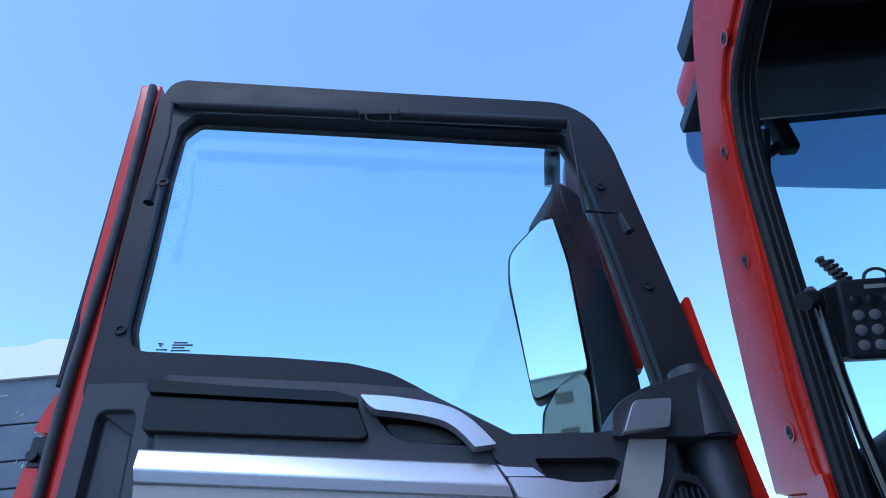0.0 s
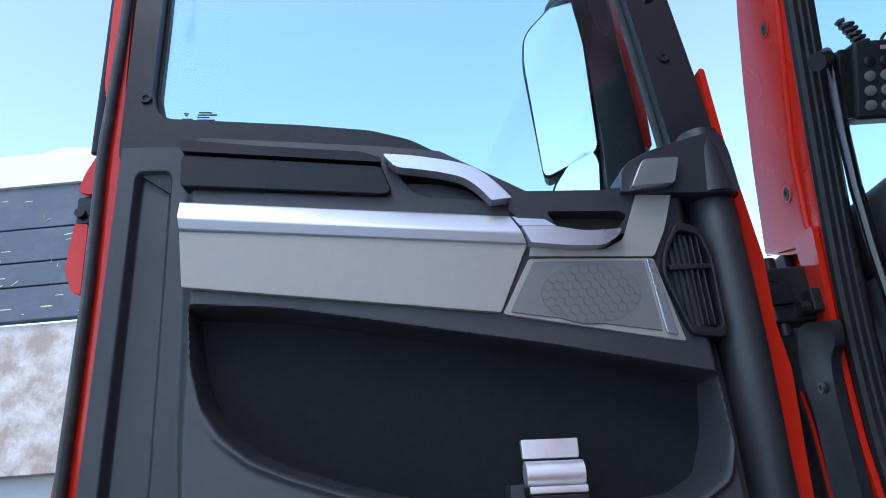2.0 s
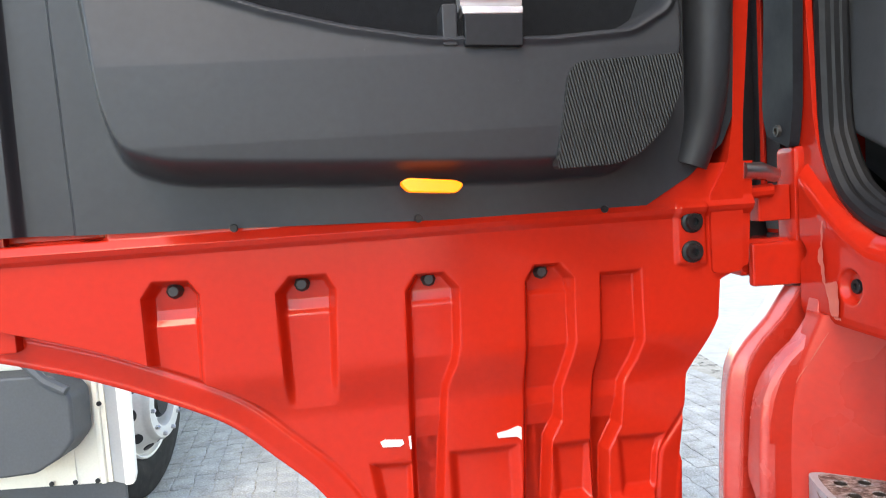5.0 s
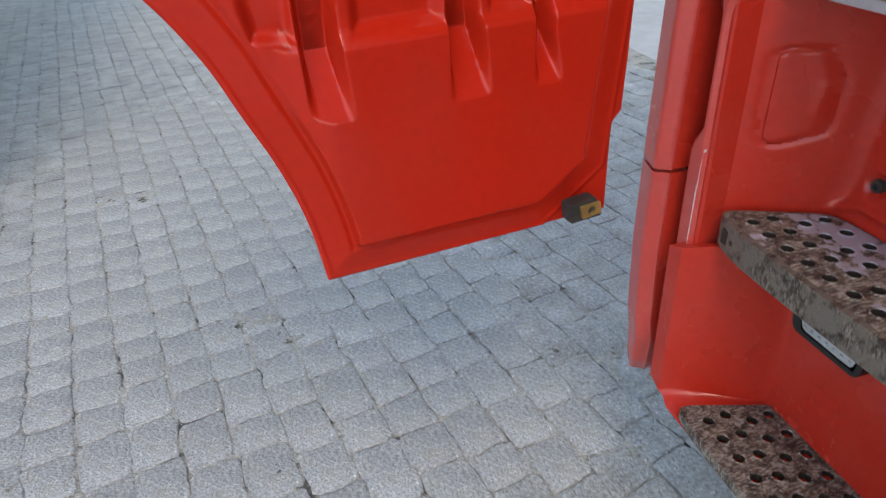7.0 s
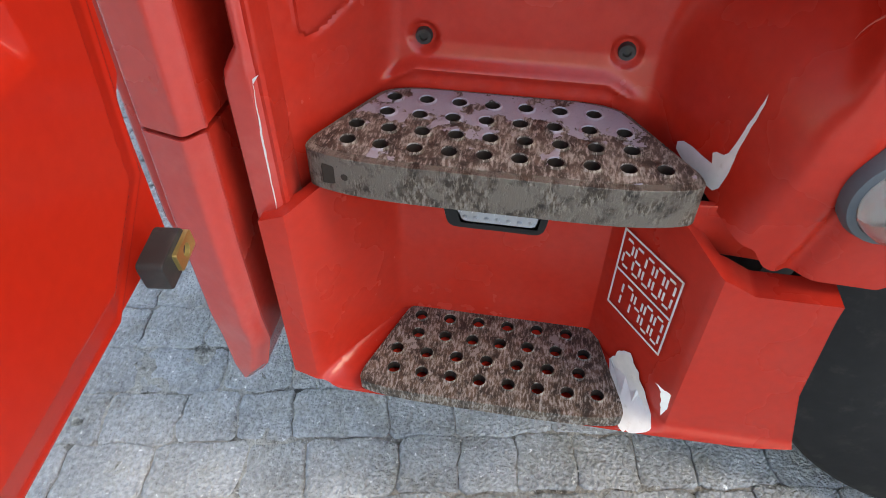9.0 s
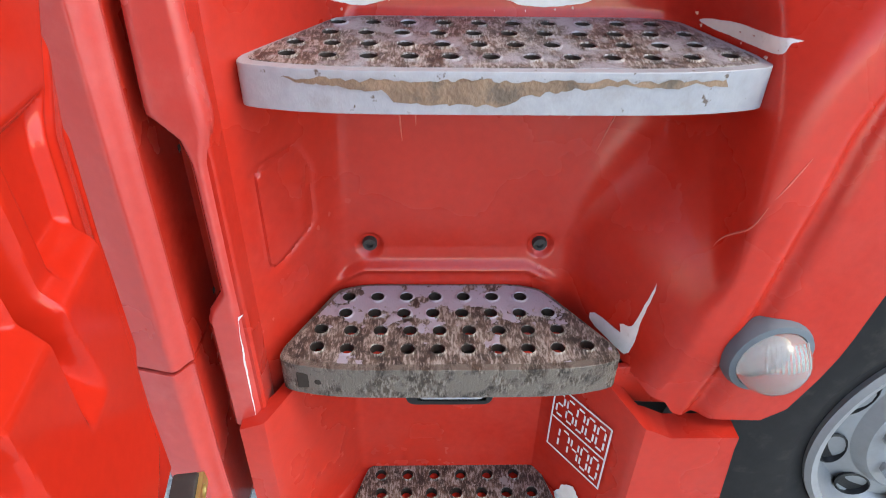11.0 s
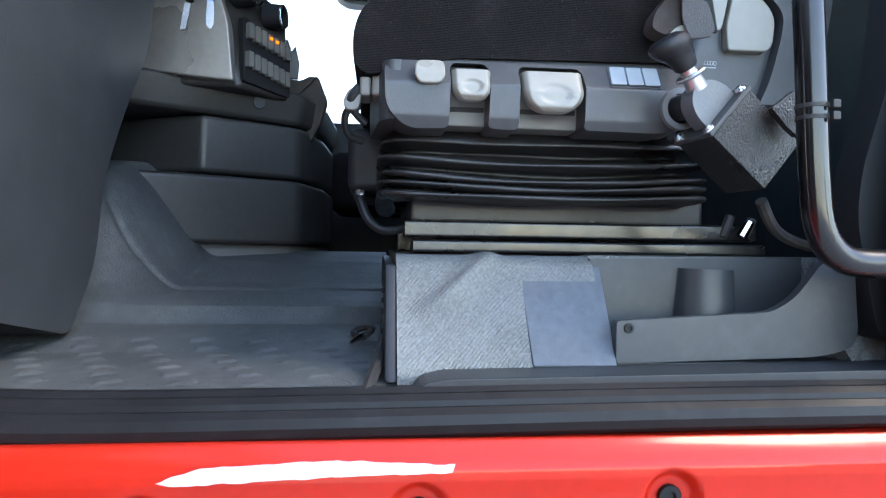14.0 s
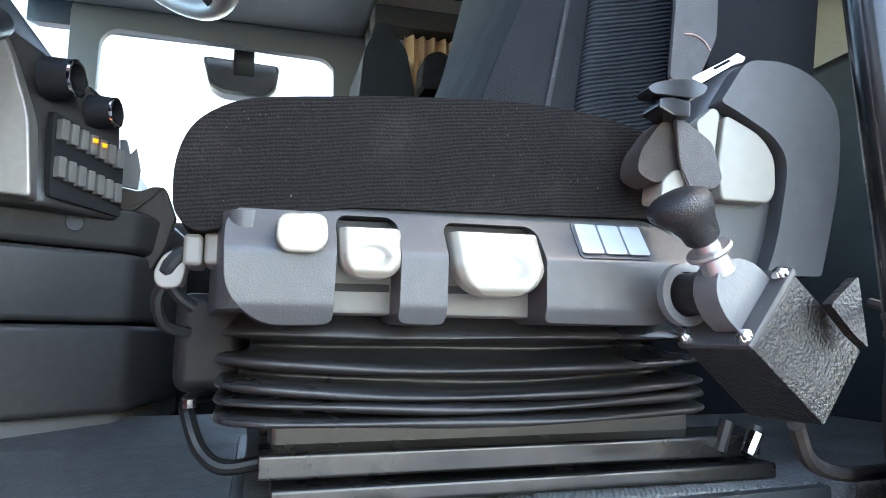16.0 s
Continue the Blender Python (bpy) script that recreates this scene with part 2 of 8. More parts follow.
trim_dark = surface("trim_dark", (0.022, 0.024, 0.028), 0.47, vary=0.16, patch=3, grain=0.12, grain_scale=1400, specular=0.38, second=(0.028, 0.030, 0.034), spread=(0.5, 0.8), rough_vary=0.16, specks=((0.075, 0.077, 0.08), 120.0, 0.735))
trim_black = surface("trim_black", (0.013, 0.014, 0.016), 0.55, vary=0.2, patch=9, grain=0.15, grain_scale=1600, specular=0.35)
frame_black = surface("frame_black", (0.014, 0.015, 0.018), 0.5, vary=0.2, patch=6, grain=0.06, specular=0.22)
rubber = surface("rubber", (0.022, 0.021, 0.021), 0.6, vary=0.2, patch=14, second=(0.06, 0.05, 0.045), spread=(0.5, 0.75), grain=0.1)
silver = surface("silver", (0.50, 0.51, 0.54), 0.3, metal=0.75, vary=0.04, patch=4)
grey_panel = surface("grey_panel", (0.258, 0.245, 0.224), 0.5, vary=0.05, patch=3, grain=0.04)
grille_grey = surface("grille_grey", (0.116, 0.116, 0.114), 0.6, vary=0.08, patch=30)
grey_mesh = surface("grey_mesh", (0.129, 0.129, 0.127), 0.6, vary=0.06)
valance_grey = surface("valance_grey", (0.050, 0.052, 0.055), 0.45, vary=0.14, patch=8, grain=0.12, grain_scale=900, second=(0.070, 0.072, 0.075), spread=(0.55, 0.75), specks=((0.3, 0.3, 0.3), 210.0, 0.74))
beige = surface("beige", (0.25, 0.237, 0.205), 0.34, vary=0.06, patch=10, grain=0.03)
ivory_dull = surface("ivory_dull", (0.17, 0.16, 0.145), 0.45, vary=0.12, patch=14)
switch_grey = surface("switch_grey", (0.33, 0.36, 0.38), 0.4, vary=0.06, patch=14)
satin = surface("satin", (0.42, 0.42, 0.43), 0.38, metal=0.85, vary=0.08, patch=20)
cast_grey = surface("cast_grey", (0.14, 0.15, 0.158), 0.45, metal=0.2, vary=0.12, patch=14, grain=0.15, grain_scale=500)
steel = surface("steel", (0.5, 0.5, 0.52), 0.3, metal=1.0, vary=0.1, patch=12)
clip_steel = surface("clip_steel", (0.62, 0.62, 0.64), 0.4, metal=0.85, vary=0.06, patch=30)
# near-black brown: shade inside the step holes, and the end plate's own colour
hole_shade_and_plate = surface("hole_shade_and_plate", (0.022, 0.016, 0.013), 0.65, metal=0.0, vary=0.4, patch=20, specular=0.25)
chrome = surface("chrome", (0.75, 0.75, 0.77), 0.15, metal=1.0, vary=0.04)
black_metal = surface("black_metal", (0.011, 0.012, 0.013), 0.36, vary=0.15, patch=10, specular=0.25)
cloth = surface("cloth", (0.0085, 0.0078, 0.0080), 0.92, vary=0.4, patch=8, grain=0.35, grain_scale=700, fine=300, specular=0.1, ribs=((0.0, 0.12, 1.0), 0.0026, 0.00012), specks=((0.24, 0.22, 0.20), 560.0, 0.69), second=(0.018, 0.016, 0.0155), spread=(0.52, 0.75))
back_cloth = surface("back_cloth", (0.008, 0.0095, 0.012), 0.85, vary=0.2, patch=8, grain=0.4, grain_scale=600, specular=0.25)
back_rib = surface("back_rib", (0.016, 0.021, 0.026), 0.8, vary=0.2, patch=8, grain=0.3, grain_scale=700, specular=0.3, ribs=((0.0, 0.25, 1.0), 0.0042, 0.0009))
carpet = surface("carpet", (0.175, 0.184, 0.181), 0.95, vary=0.4, patch=8, grain=1.0, grain_scale=420, fine=300, specular=0.15, ribs=((0.5, 1.0, 0.7), 0.0034, 0.00022))
mat_rubber = surface("mat_rubber", (0.064, 0.069, 0.071), 0.58, vary=0.3, patch=11, second=(0.088, 0.093, 0.094), spread=(0.52, 0.72), grain=0.5, grain_scale=260, fine=60, specks=((0.16, 0.16, 0.155), 160.0, 0.70))
step_face = surface("step_face", (0.30, 0.315, 0.34), 0.42, metal=0.1, vary=0.12, patch=6, second=(0.24, 0.23, 0.23), spread=(0.55, 0.75), grain=0.15, grain_scale=300, specks=((0.10, 0.075, 0.06), 60.0, 0.66))
rust_bare = surface("rust_bare", (0.20, 0.13, 0.085), 0.55, metal=0.1, vary=0.4, patch=14, second=(0.1, 0.075, 0.055), spread=(0.5, 0.65), grain=0.6, grain_scale=240, fine=60)
seal_black = surface("seal_black", (0.008, 0.008, 0.009), 0.5, vary=0.3, patch=14, second=(0.02, 0.02, 0.021), spread=(0.55, 0.8), grain=0.1, specular=0.25)
cover_black = surface("cover_black", (0.013, 0.014, 0.017), 0.6, vary=0.25, patch=12, specular=0.12, grain=0.05)
paver = surface("paver", (0.322, 0.322, 0.317), 0.62, vary=0.6, patch=7, second=(0.27, 0.26, 0.235), spread=(0.48, 0.66), grain=1.0, grain_scale=150, grain_depth=0.010, fine=95, random_tone=0.06, specks=((0.66, 0.65, 0.62), 70.0, 0.64))
paver_field = surface("paver_field", (0.322, 0.322, 0.317), 0.62, vary=0.6, patch=7, second=(0.27, 0.26, 0.235), spread=(0.48, 0.66), grain=1.0, grain_scale=150, grain_depth=0.010, fine=95, specks=((0.66, 0.65, 0.62), 70.0, 0.64))
rim_pale = surface("rim_pale", (0.55, 0.54, 0.52), 0.4, metal=0.2, vary=0.08, patch=10)
joint_sand = surface("joint_sand", (0.33, 0.31, 0.27), 0.95, vary=0.4, patch=6, second=(0.07, 0.065, 0.055), spread=(0.52, 0.62), grain=1.0, grain_scale=160, grain_depth=0.008, fine=95, specks=((0.55, 0.53, 0.49), 80.0, 0.62))
yard_grey = surface("yard_grey", (0.36, 0.355, 0.34), 0.75, vary=0.15, patch=0.7, second=(0.30, 0.29, 0.27), spread=(0.45, 0.7), grain=0.6, grain_scale=60, fine=9)
tyre_rubber = surface("tyre_rubber", (0.013, 0.013, 0.014), 0.75, vary=0.15, patch=10, second=(0.04, 0.037, 0.033), spread=(0.55, 0.85), specular=0.2)
rim_grey = surface("rim_grey", (0.24, 0.25, 0.265), 0.42, metal=0.3, vary=0.08, patch=10)
white_paint = surface("white_paint", (0.72, 0.7, 0.66), 0.4, vary=0.05, patch=4)
dark_plastic = surface("dark_plastic", (0.05, 0.055, 0.062), 0.55, vary=0.15, patch=5, grain=0.1)

lamp_rubber = surface("lamp_rubber", (0.07, 0.088, 0.105), 0.6, vary=0.1, patch=20)
headlining = surface("headlining", (0.36, 0.345, 0.31), 0.9, vary=0.1, patch=5, grain=0.2)
curtain_cloth = surface("curtain_cloth", (0.5, 0.33, 0.2), 0.85, vary=0.12, patch=7, grain=0.2)
leather = surface("leather", (0.011, 0.011, 0.012), 0.4, vary=0.2, patch=20, grain=0.45, grain_scale=900)
pad_blue = surface("pad_blue", (0.10, 0.115, 0.135), 0.85, vary=0.18, patch=9, grain=0.3, grain_scale=600, second=(0.08, 0.09, 0.11), spread=(0.5, 0.7))
blue_plastic = surface("blue_plastic", (0.01, 0.16, 0.65), 0.35, vary=0.05)
board_grey = surface("board_grey", (0.075, 0.09, 0.115), 0.6, vary=0.12, patch=2, grain=0.2, grain_scale=60, second=(0.11, 0.125, 0.15), spread=(0.5, 0.7))
plywood = surface("plywood", (0.369, 0.287, 0.230), 0.8, vary=0.15, patch=3, second=(0.6, 0.54, 0.5), spread=(0.42, 0.62), grain=0.3, grain_scale=80)
grey_paint = surface("grey_paint", (0.328, 0.336, 0.344), 0.5, vary=0.06, patch=2)
cream_paint = surface("cream_paint", (0.74, 0.69, 0.6), 0.45, vary=0.06, patch=1.5)
amber = surface("amber", (0.8, 0.22, 0.01), 0.3, vary=0.02)
amber.node_tree.nodes["Principled BSDF"].inputs["Emission Color"].default_value = (1.0, 0.13, 0.008, 1)
amber.node_tree.nodes["Principled BSDF"].inputs["Emission Strength"].default_value = 0.28
brass = surface("brass", (0.55, 0.42, 0.16), 0.4, metal=0.8, vary=0.2, patch=20)
pocket_cloth = surface("pocket_cloth", (0.010, 0.011, 0.013), 0.95, vary=0.3, patch=5, grain=0.4, grain_scale=800, specular=0.15)
pad_cloth = surface("pad_cloth", (0.0055, 0.0055, 0.0055), 0.38, vary=0.3, patch=6, grain=0.1, grain_scale=900, specular=0.22, rough_vary=0.2)
mesh_cloth = surface("mesh_cloth", (0.016, 0.017, 0.018), 0.5, vary=0.2, patch=6, grain=0.5, grain_scale=420, ribs=((1.0, 0.0, 0.25), 0.0042, 0.0009))
trim_mid = surface("trim_mid", (0.10, 0.10, 0.10), 0.6, vary=0.05)
bin_grey = surface("bin_grey", (0.042, 0.047, 0.051), 0.45, vary=0.15, patch=9, second=(0.062, 0.066, 0.068), spread=(0.5, 0.8), grain=0.1)
rail_metal = surface("rail_metal", (0.06, 0.059, 0.058), 0.28, metal=0.75, vary=0.25, patch=10)
bellows_rubber = surface("bellows_rubber", (0.022, 0.022, 0.023), 0.33, vary=0.3, patch=9, grain=0.06, specular=0.45, second=(0.03, 0.029, 0.028), spread=(0.6, 0.8))
valance_light = surface("valance_light", (0.13, 0.125, 0.116), 0.5, vary=0.08, patch=8, grain=0.05)
bolster_blue = surface("bolster_blue", (0.03, 0.036, 0.046), 0.9, vary=0.2, patch=9, grain=0.3)
belt_grey = surface("belt_grey", (0.024, 0.025, 0.027), 0.7, vary=0.25, patch=12, grain=0.4, grain_scale=700, specks=((0.3, 0.3, 0.3), 200.0, 0.7))
strap_grey = surface("strap_grey", (0.062, 0.063, 0.066), 0.75, vary=0.25, patch=20, grain=0.4, grain_scale=900, specks=((0.2, 0.2, 0.2), 300.0, 0.7))
gloss_black = surface("gloss_black", (0.010, 0.010, 0.011), 0.18, vary=0.1, patch=10, specular=0.5)
webbing_brown = surface("webbing_brown", (0.035, 0.027, 0.023), 0.8, vary=0.3, patch=14, grain=0.4)
leather_box = surface("leather_box", (0.012, 0.012, 0.012), 0.36, vary=0.3, patch=10, grain=0.8, grain_scale=420, specular=0.5)
pole_metal = surface("pole_metal", (0.045, 0.045, 0.047), 0.2, metal=0.9, vary=0.1, patch=10)
knee_grey = surface("knee_grey", (0.042, 0.044, 0.048), 0.42, vary=0.15, patch=5, grain=0.25, grain_scale=900, second=(0.030, 0.032, 0.035), spread=(0.4, 0.7))
console_dark = surface("console_dark", (0.034, 0.033, 0.033), 0.42, vary=0.2, patch=6, grain=0.05, specular=0.4)
console_silver = surface("console_silver", (0.33, 0.305, 0.28), 0.32, metal=0.5, vary=0.1, patch=5)
steer_grey = surface("steer_grey", (0.30, 0.29, 0.28), 0.3, vary=0.1, patch=8)
amber_dull = surface("amber_dull", (0.8, 0.25, 0.02), 0.3, vary=0.05)
far_blue = surface("far_blue", (0.03, 0.16, 0.55), 0.4, vary=0.05)
far_yellow = surface("far_yellow", (0.75, 0.5, 0.03), 0.4, vary=0.05)
pane_dark = surface("pane_dark", (0.05, 0.06, 0.07), 0.08, vary=0.05)
lime = surface("lime", (0.55, 0.65, 0.35), 0.7, vary=0.2, patch=30)
mirror_glass = surface("mirror_glass", (0.50, 0.44, 0.43), 0.02, metal=1.0, vary=0.0, rough_vary=0.0)


def glass(name, colour=(1, 1, 1), rough=0.0):
    """A thin pane: light goes straight through, tinted, with a Fresnel sheen."""
    m = bpy.data.materials.new(name)
    m.use_nodes = True
    n, l = m.node_tree.nodes, m.node_tree.links
    n.remove(n["Principled BSDF"])
    clear, shine, fres, out = n.new("ShaderNodeBsdfTransparent"), n.new("ShaderNodeBsdfGlossy"), n.new("ShaderNodeLayerWeight"), n.new("ShaderNodeMixShader")
    power, span = n.new("ShaderNodeMath"), n.new("ShaderNodeMapRange")
    power.operation, power.inputs[1].default_value = "POWER", 5.0
    span.inputs["To Min"].default_value, span.inputs["To Max"].default_value = 0.03, 0.9
    clear.inputs["Color"].default_value = (*colour, 1)
    shine.inputs["Roughness"].default_value = rough
    l.new(fres.outputs["Facing"], power.inputs[0])
    l.new(power.outputs[0], span.inputs["Value"])
    l.new(span.outputs["Result"], out.inputs[0])
    l.new(clear.outputs[0], out.inputs[1])
    l.new(shine.outputs[0], out.inputs[2])
    l.new(out.outputs[0], n["Material Output"].inputs["Surface"])
    return m


pane_clear = glass("pane_clear", (0.84, 0.945, 0.95))
pane_far = glass("pane_far", (0.95, 0.97, 0.97))
pane_tinted = glass("pane_tinted", (0.50, 0.70, 0.82))
visor_blue = glass("visor_blue", (0.40, 0.47, 0.54))
lamp_lens = bpy.data.materials.new("lamp_lens")
lamp_lens.use_nodes = True
for key, value in (("Base Color", (0.62, 0.62, 0.60, 1)), ("Roughness", 0.12), ("Transmission Weight", 0.75), ("IOR", 1.4)):
    lamp_lens.node_tree.nodes["Principled BSDF"].inputs[key].default_value = value


def worn_step(name, paint, rust, dark, pale, bias, run=None, scale=15.0, soft_=0.015):
    """Painted steel worn through to rust: flakes of paint with a raised edge, blotched rust, pale scuffs.
    run: x at which the wear is strongest, x at which it is least, and by how much it changes."""
    m = bpy.data.materials.new(name)
    m.use_nodes = True
    n, l = m.node_tree.nodes, m.node_tree.links
    b = n["Principled BSDF"]
    co = n.new("ShaderNodeTexCoord")

    along = n.new("ShaderNodeMapping")
    along.inputs["Scale"].default_value = (0.3, 1.0, 0.3)
    l.new(co.outputs["Object"], along.inputs["Vector"])

    def cloud(scale_, detail, rough, source=None):
        t = n.new("ShaderNodeTexNoise")
        t.inputs["Scale"].default_value, t.inputs["Detail"].default_value, t.inputs["Roughness"].default_value = scale_, detail, rough
        l.new(source or co.outputs["Object"], t.inputs["Vector"])
        return t.outputs["Fac"]

    def ramp(src, lo, hi, a=0.0, z=1.0):
        r = n.new("ShaderNodeMapRange")
        for key, v in (("From Min", lo), ("From Max", hi), ("To Min", a), ("To Max", z)):
            r.inputs[key].default_value = v
        l.new(src, r.inputs["Value"])
        return r.outputs["Result"]

    def blend(fac, a, c):
        x = n.new("ShaderNodeMix")
        x.data_type = "RGBA"
        l.new(fac, x.inputs["Factor"])
        for socket, v in ((x.inputs["A"], a), (x.inputs["B"], c)):
            if isinstance(v, tuple):
                socket.default_value = (*v, 1)
            else:
                l.new(v, socket)
        return x.outputs["Result"]

    def add(a, c):
        x = n.new("ShaderNodeMath")
        x.operation = "ADD"
        l.new(a, x.inputs[0])
        if isinstance(c, float):
            x.inputs[1].default_value = c
        else:
            l.new(c, x.inputs[1])
        return x.outputs[0]

    wear = add(cloud(scale, 9.0, 0.62), bias)
    if run:
        axes = n.new("ShaderNodeSeparateXYZ")
        l.new(co.outputs["Object"], axes.inputs[0])
        wear = add(wear, ramp(axes.outputs["X"], run[0], run[1], run[2], 0.0))
    bare = ramp(wear, 0.50, 0.50 + soft_)
    blotch, fine_ = cloud(55.0, 6.0, 0.7), cloud(330.0, 4.0, 0.7, along.outputs[0])
    rusty = blend(ramp(blotch, 0.38, 0.62), dark, rust)
    rusty = blend(ramp(add(ramp(blotch, 0.3, 0.7, -0.10, 0.10), fine_), 0.47, 0.64, 0.0, 0.85), rusty, pale)
    painted = blend(ramp(blotch, 0.58, 0.70, 0.0, 0.6), paint, tuple(0.6 * c for c in paint))
    painted = blend(ramp(fine_, 0.66, 0.72), painted, dark)
    l.new(blend(bare, painted, rusty), b.inputs["Base Color"])
    l.new(ramp(bare, 0.0, 1.0, 0.36, 0.5), b.inputs["Roughness"])
    b.inputs["Metallic"].default_value = 0.15
    b.inputs["Specular IOR Level"].default_value = 0.45
    lay, rough_ = n.new("ShaderNodeBump"), n.new("ShaderNodeBump")
    lay.invert = True
    lay.inputs["Strength"].default_value, lay.inputs["Distance"].default_value = 0.8, 0.0012
    rough_.inputs["Strength"].default_value, rough_.inputs["Distance"].default_value = 0.5, 0.002
    l.new(bare, lay.inputs["Height"])
    l.new(fine_, rough_.inputs["Height"])
    l.new(rough_.outputs["Normal"], lay.inputs["Normal"])
    l.new(lay.outputs["Normal"], b.inputs["Normal"])
    return m


step_grey = worn_step("step_grey", (0.29, 0.285, 0.31), (0.14, 0.098, 0.072), (0.034, 0.027, 0.026), (0.42, 0.41, 0.40), 0.11, scale=20.0, soft_=0.10)
step_rust = worn_step("step_rust", (0.30, 0.285, 0.335), (0.12, 0.09, 0.07), (0.028, 0.022, 0.019), (0.34, 0.315, 0.29), -0.05, (0.635, 0.69, 0.17), 24.0)
step_rust_low = worn_step("step_rust_low", (0.24, 0.22, 0.205), (0.11, 0.072, 0.048), (0.020, 0.015, 0.012), (0.33, 0.31, 0.29), 0.14, scale=30.0)
step_edge = worn_step("step_edge", (0.125, 0.108, 0.092), (0.070, 0.048, 0.034), (0.016, 0.013, 0.011), (0.23, 0.21, 0.185), 0.07, scale=36.0, soft_=0.14)
# each loose block of the far paving has its own tone
pn, pl = paver_field.node_tree.nodes, paver_field.node_tree.links
isle = pn.new("ShaderNodeNewGeometry")
tone_range = pn.new("ShaderNodeMapRange")
tone_range.inputs["To Min"].default_value, tone_range.inputs["To Max"].default_value = 0.94, 1.06
pl.new(isle.outputs["Random Per Island"], tone_range.inputs["Value"])
body = pn["Principled BSDF"]
old = body.inputs["Base Color"].links[0].from_socket
scaled = pn.new("ShaderNodeVectorMath")
scaled.operation = "SCALE"
pl.new(old, scaled.inputs[0])
pl.new(tone_range.outputs["Result"], scaled.inputs["Scale"])
pl.new(scaled.outputs[0], body.inputs["Base Color"])


# ---- ground ----
ground = tagged(mesh_object("ground", plate([(-300, -300), (300, -300), (300, 300), (-300, 300)], -0.4, -0.014, XY), yard_grey), "worn grey paved yard with sandy joints", "ground", kind="structure")


def sand_bed():
    """Sand that lies unevenly in the joints and over some edges of the blocks."""
    U, V = np.meshgrid(np.linspace(-1.9, 1.3, 190), np.linspace(0.5, 4.6, 240))
    W_ = np.array([[-0.0040 + 0.0042 * noise.noise(Vector((u * 16, v * 16, 0.3))) + 0.0030 * noise.noise(Vector((u * 55, v * 55, 2.1))) for u, v in zip(a, b)] for a, b in zip(U, V)])
    return relief(U, V, W_, XY, -0.02)


part("joint_sand", sand_bed(), joint_sand, ground)
part("bedding_sand", plate([(-6.2, -0.8), (2.4, -0.8), (2.4, 10.2), (-6.2, 10.2)], -0.03, -0.0105, XY), joint_sand, ground)


# ---- truck cab: red shell, entry panel and steps ----
cab = thing("truck_cab", label="red truck cab with worn paint and an open doorway", category="truck")


def smax(a, b, k):
    h = np.clip(0.5 + 0.5 * (a - b) / k, 0, 1)
    return b + (a - b) * h + k * h * (1 - h)


def smin(a, b, k):
    return -smax(-a, -b, k)


def entry_depth(Y, Z):
    """How far in the moulded entry panel lies, over y and z."""
    back = np.interp(Z, [0.60, 0.78, 0.83, 1.10, 1.13, 1.23, 1.30, 1.335, 1.352, 1.40], [0.73, 0.735, 0.745, 0.765, 0.785, 0.802, 0.797, 0.765, 0.69, 0.65])
    left = np.interp(Y, [0.95, 1.03, 1.085], [0.80, 0.672, 0.578])
    low = 0.592 - 0.2 * (Z - 0.77)
    high = 0.518 - 1.05 * (Z - 1.13)
    edge = smin(low, high, 0.06)
    width = np.interp(Z, [0.78, 1.0, 1.1, 1.2, 1.33], [0.12, 0.15, 0.19, 0.28, 0.36])
    right = 0.592 + (Y - edge) * 0.2 / width
    # the wall gives way to the slanting end of the upper step
    beside = ease((Z - 0.84) / 0.24) * (1 - ease((Z - 1.118) / 0.150)) * ease((Y - 0.535) / 0.02)
    right = right + np.clip(0.655 + (Y - 0.540) * 2.4 - right, 0, 0.12) * beside
    swell = 0.012 * ease((0.62 - Y) / 0.12)
    out = np.interp(Z, [0.66, 0.8, 1.0, 1.2, 1.3, 1.36], [0.580, 0.574, 0.585, 0.61, 0.63, 0.65]) - swell
    ridge = edge - 0.075
    out = out + 0.012 * np.exp(-(((Y - ridge) / 0.012) ** 2)) * ease((1.32 - Z) / 0.1)
    inner = smin(smin(back, left, 0.018), right, 0.022 + 0.035 * ease((Z - 0.85) / 0.12))
    return smax(inner, out, 0.014)


COVER = rounded([(1.020, 1.007), (1.0485, 1.004), (1.0540, 0.9955), (1.0545, 0.882), (1.046, 0.867), (1.0115, 0.892), (1.008, 0.968)], 0.008, 4)
LATCH = rounded([(1.0214, 0.966), (1.007, 0.961), (1.0087, 0.910), (1.0235, 0.915)], 0.004, 2)
ys, zs = np.linspace(0.33, 1.085, 230), np.linspace(0.68, 1.365, 220)
Y, Z = np.meshgrid(ys, zs)
lip = np.interp(Y, [0.33, 0.371, 0.386, 0.403, 0.423, 0.45, 0.55, 0.562, 0.575, 0.595, 0.635, 0.66, 0.70], [0.93, 0.90, 0.829, 0.765, 0.709, 0.688, 0.692, 0.697, 0.716, 0.722, 0.744, 0.735, 0.68])
Z = lip + (Z - 0.68) / 0.685 * (1.365 - lip)
W = entry_depth(Y, Z)
d = np.abs(sdf(COVER, Y, Z))
W = W + 0.006 * np.exp(-((d / 0.0034) ** 2)) - 0.004 * sunk(COVER, Y, Z, 0.006) - 0.004 * sunk(LATCH, Y, Z, 0.006)
for yy in (0.946, 0.718):
    W = W + 0.006 * ease((0.019 - np.hypot(Y - yy, Z - 0.833)) / 0.006)
W = W - 0.007 * np.exp(-(((Z - 0.800 + 0.5 * np.clip(np.abs(Y - 0.845) - 0.11, 0, 1)) / 0.007) ** 2)) * ease((0.16 - np.abs(Y - 0.845)) / 0.03)
part("entry_panel", relief(Y, Z, W, YZ, 0.03), red_plastic, cab, "faded red moulded plastic entry panel, chipped to white")


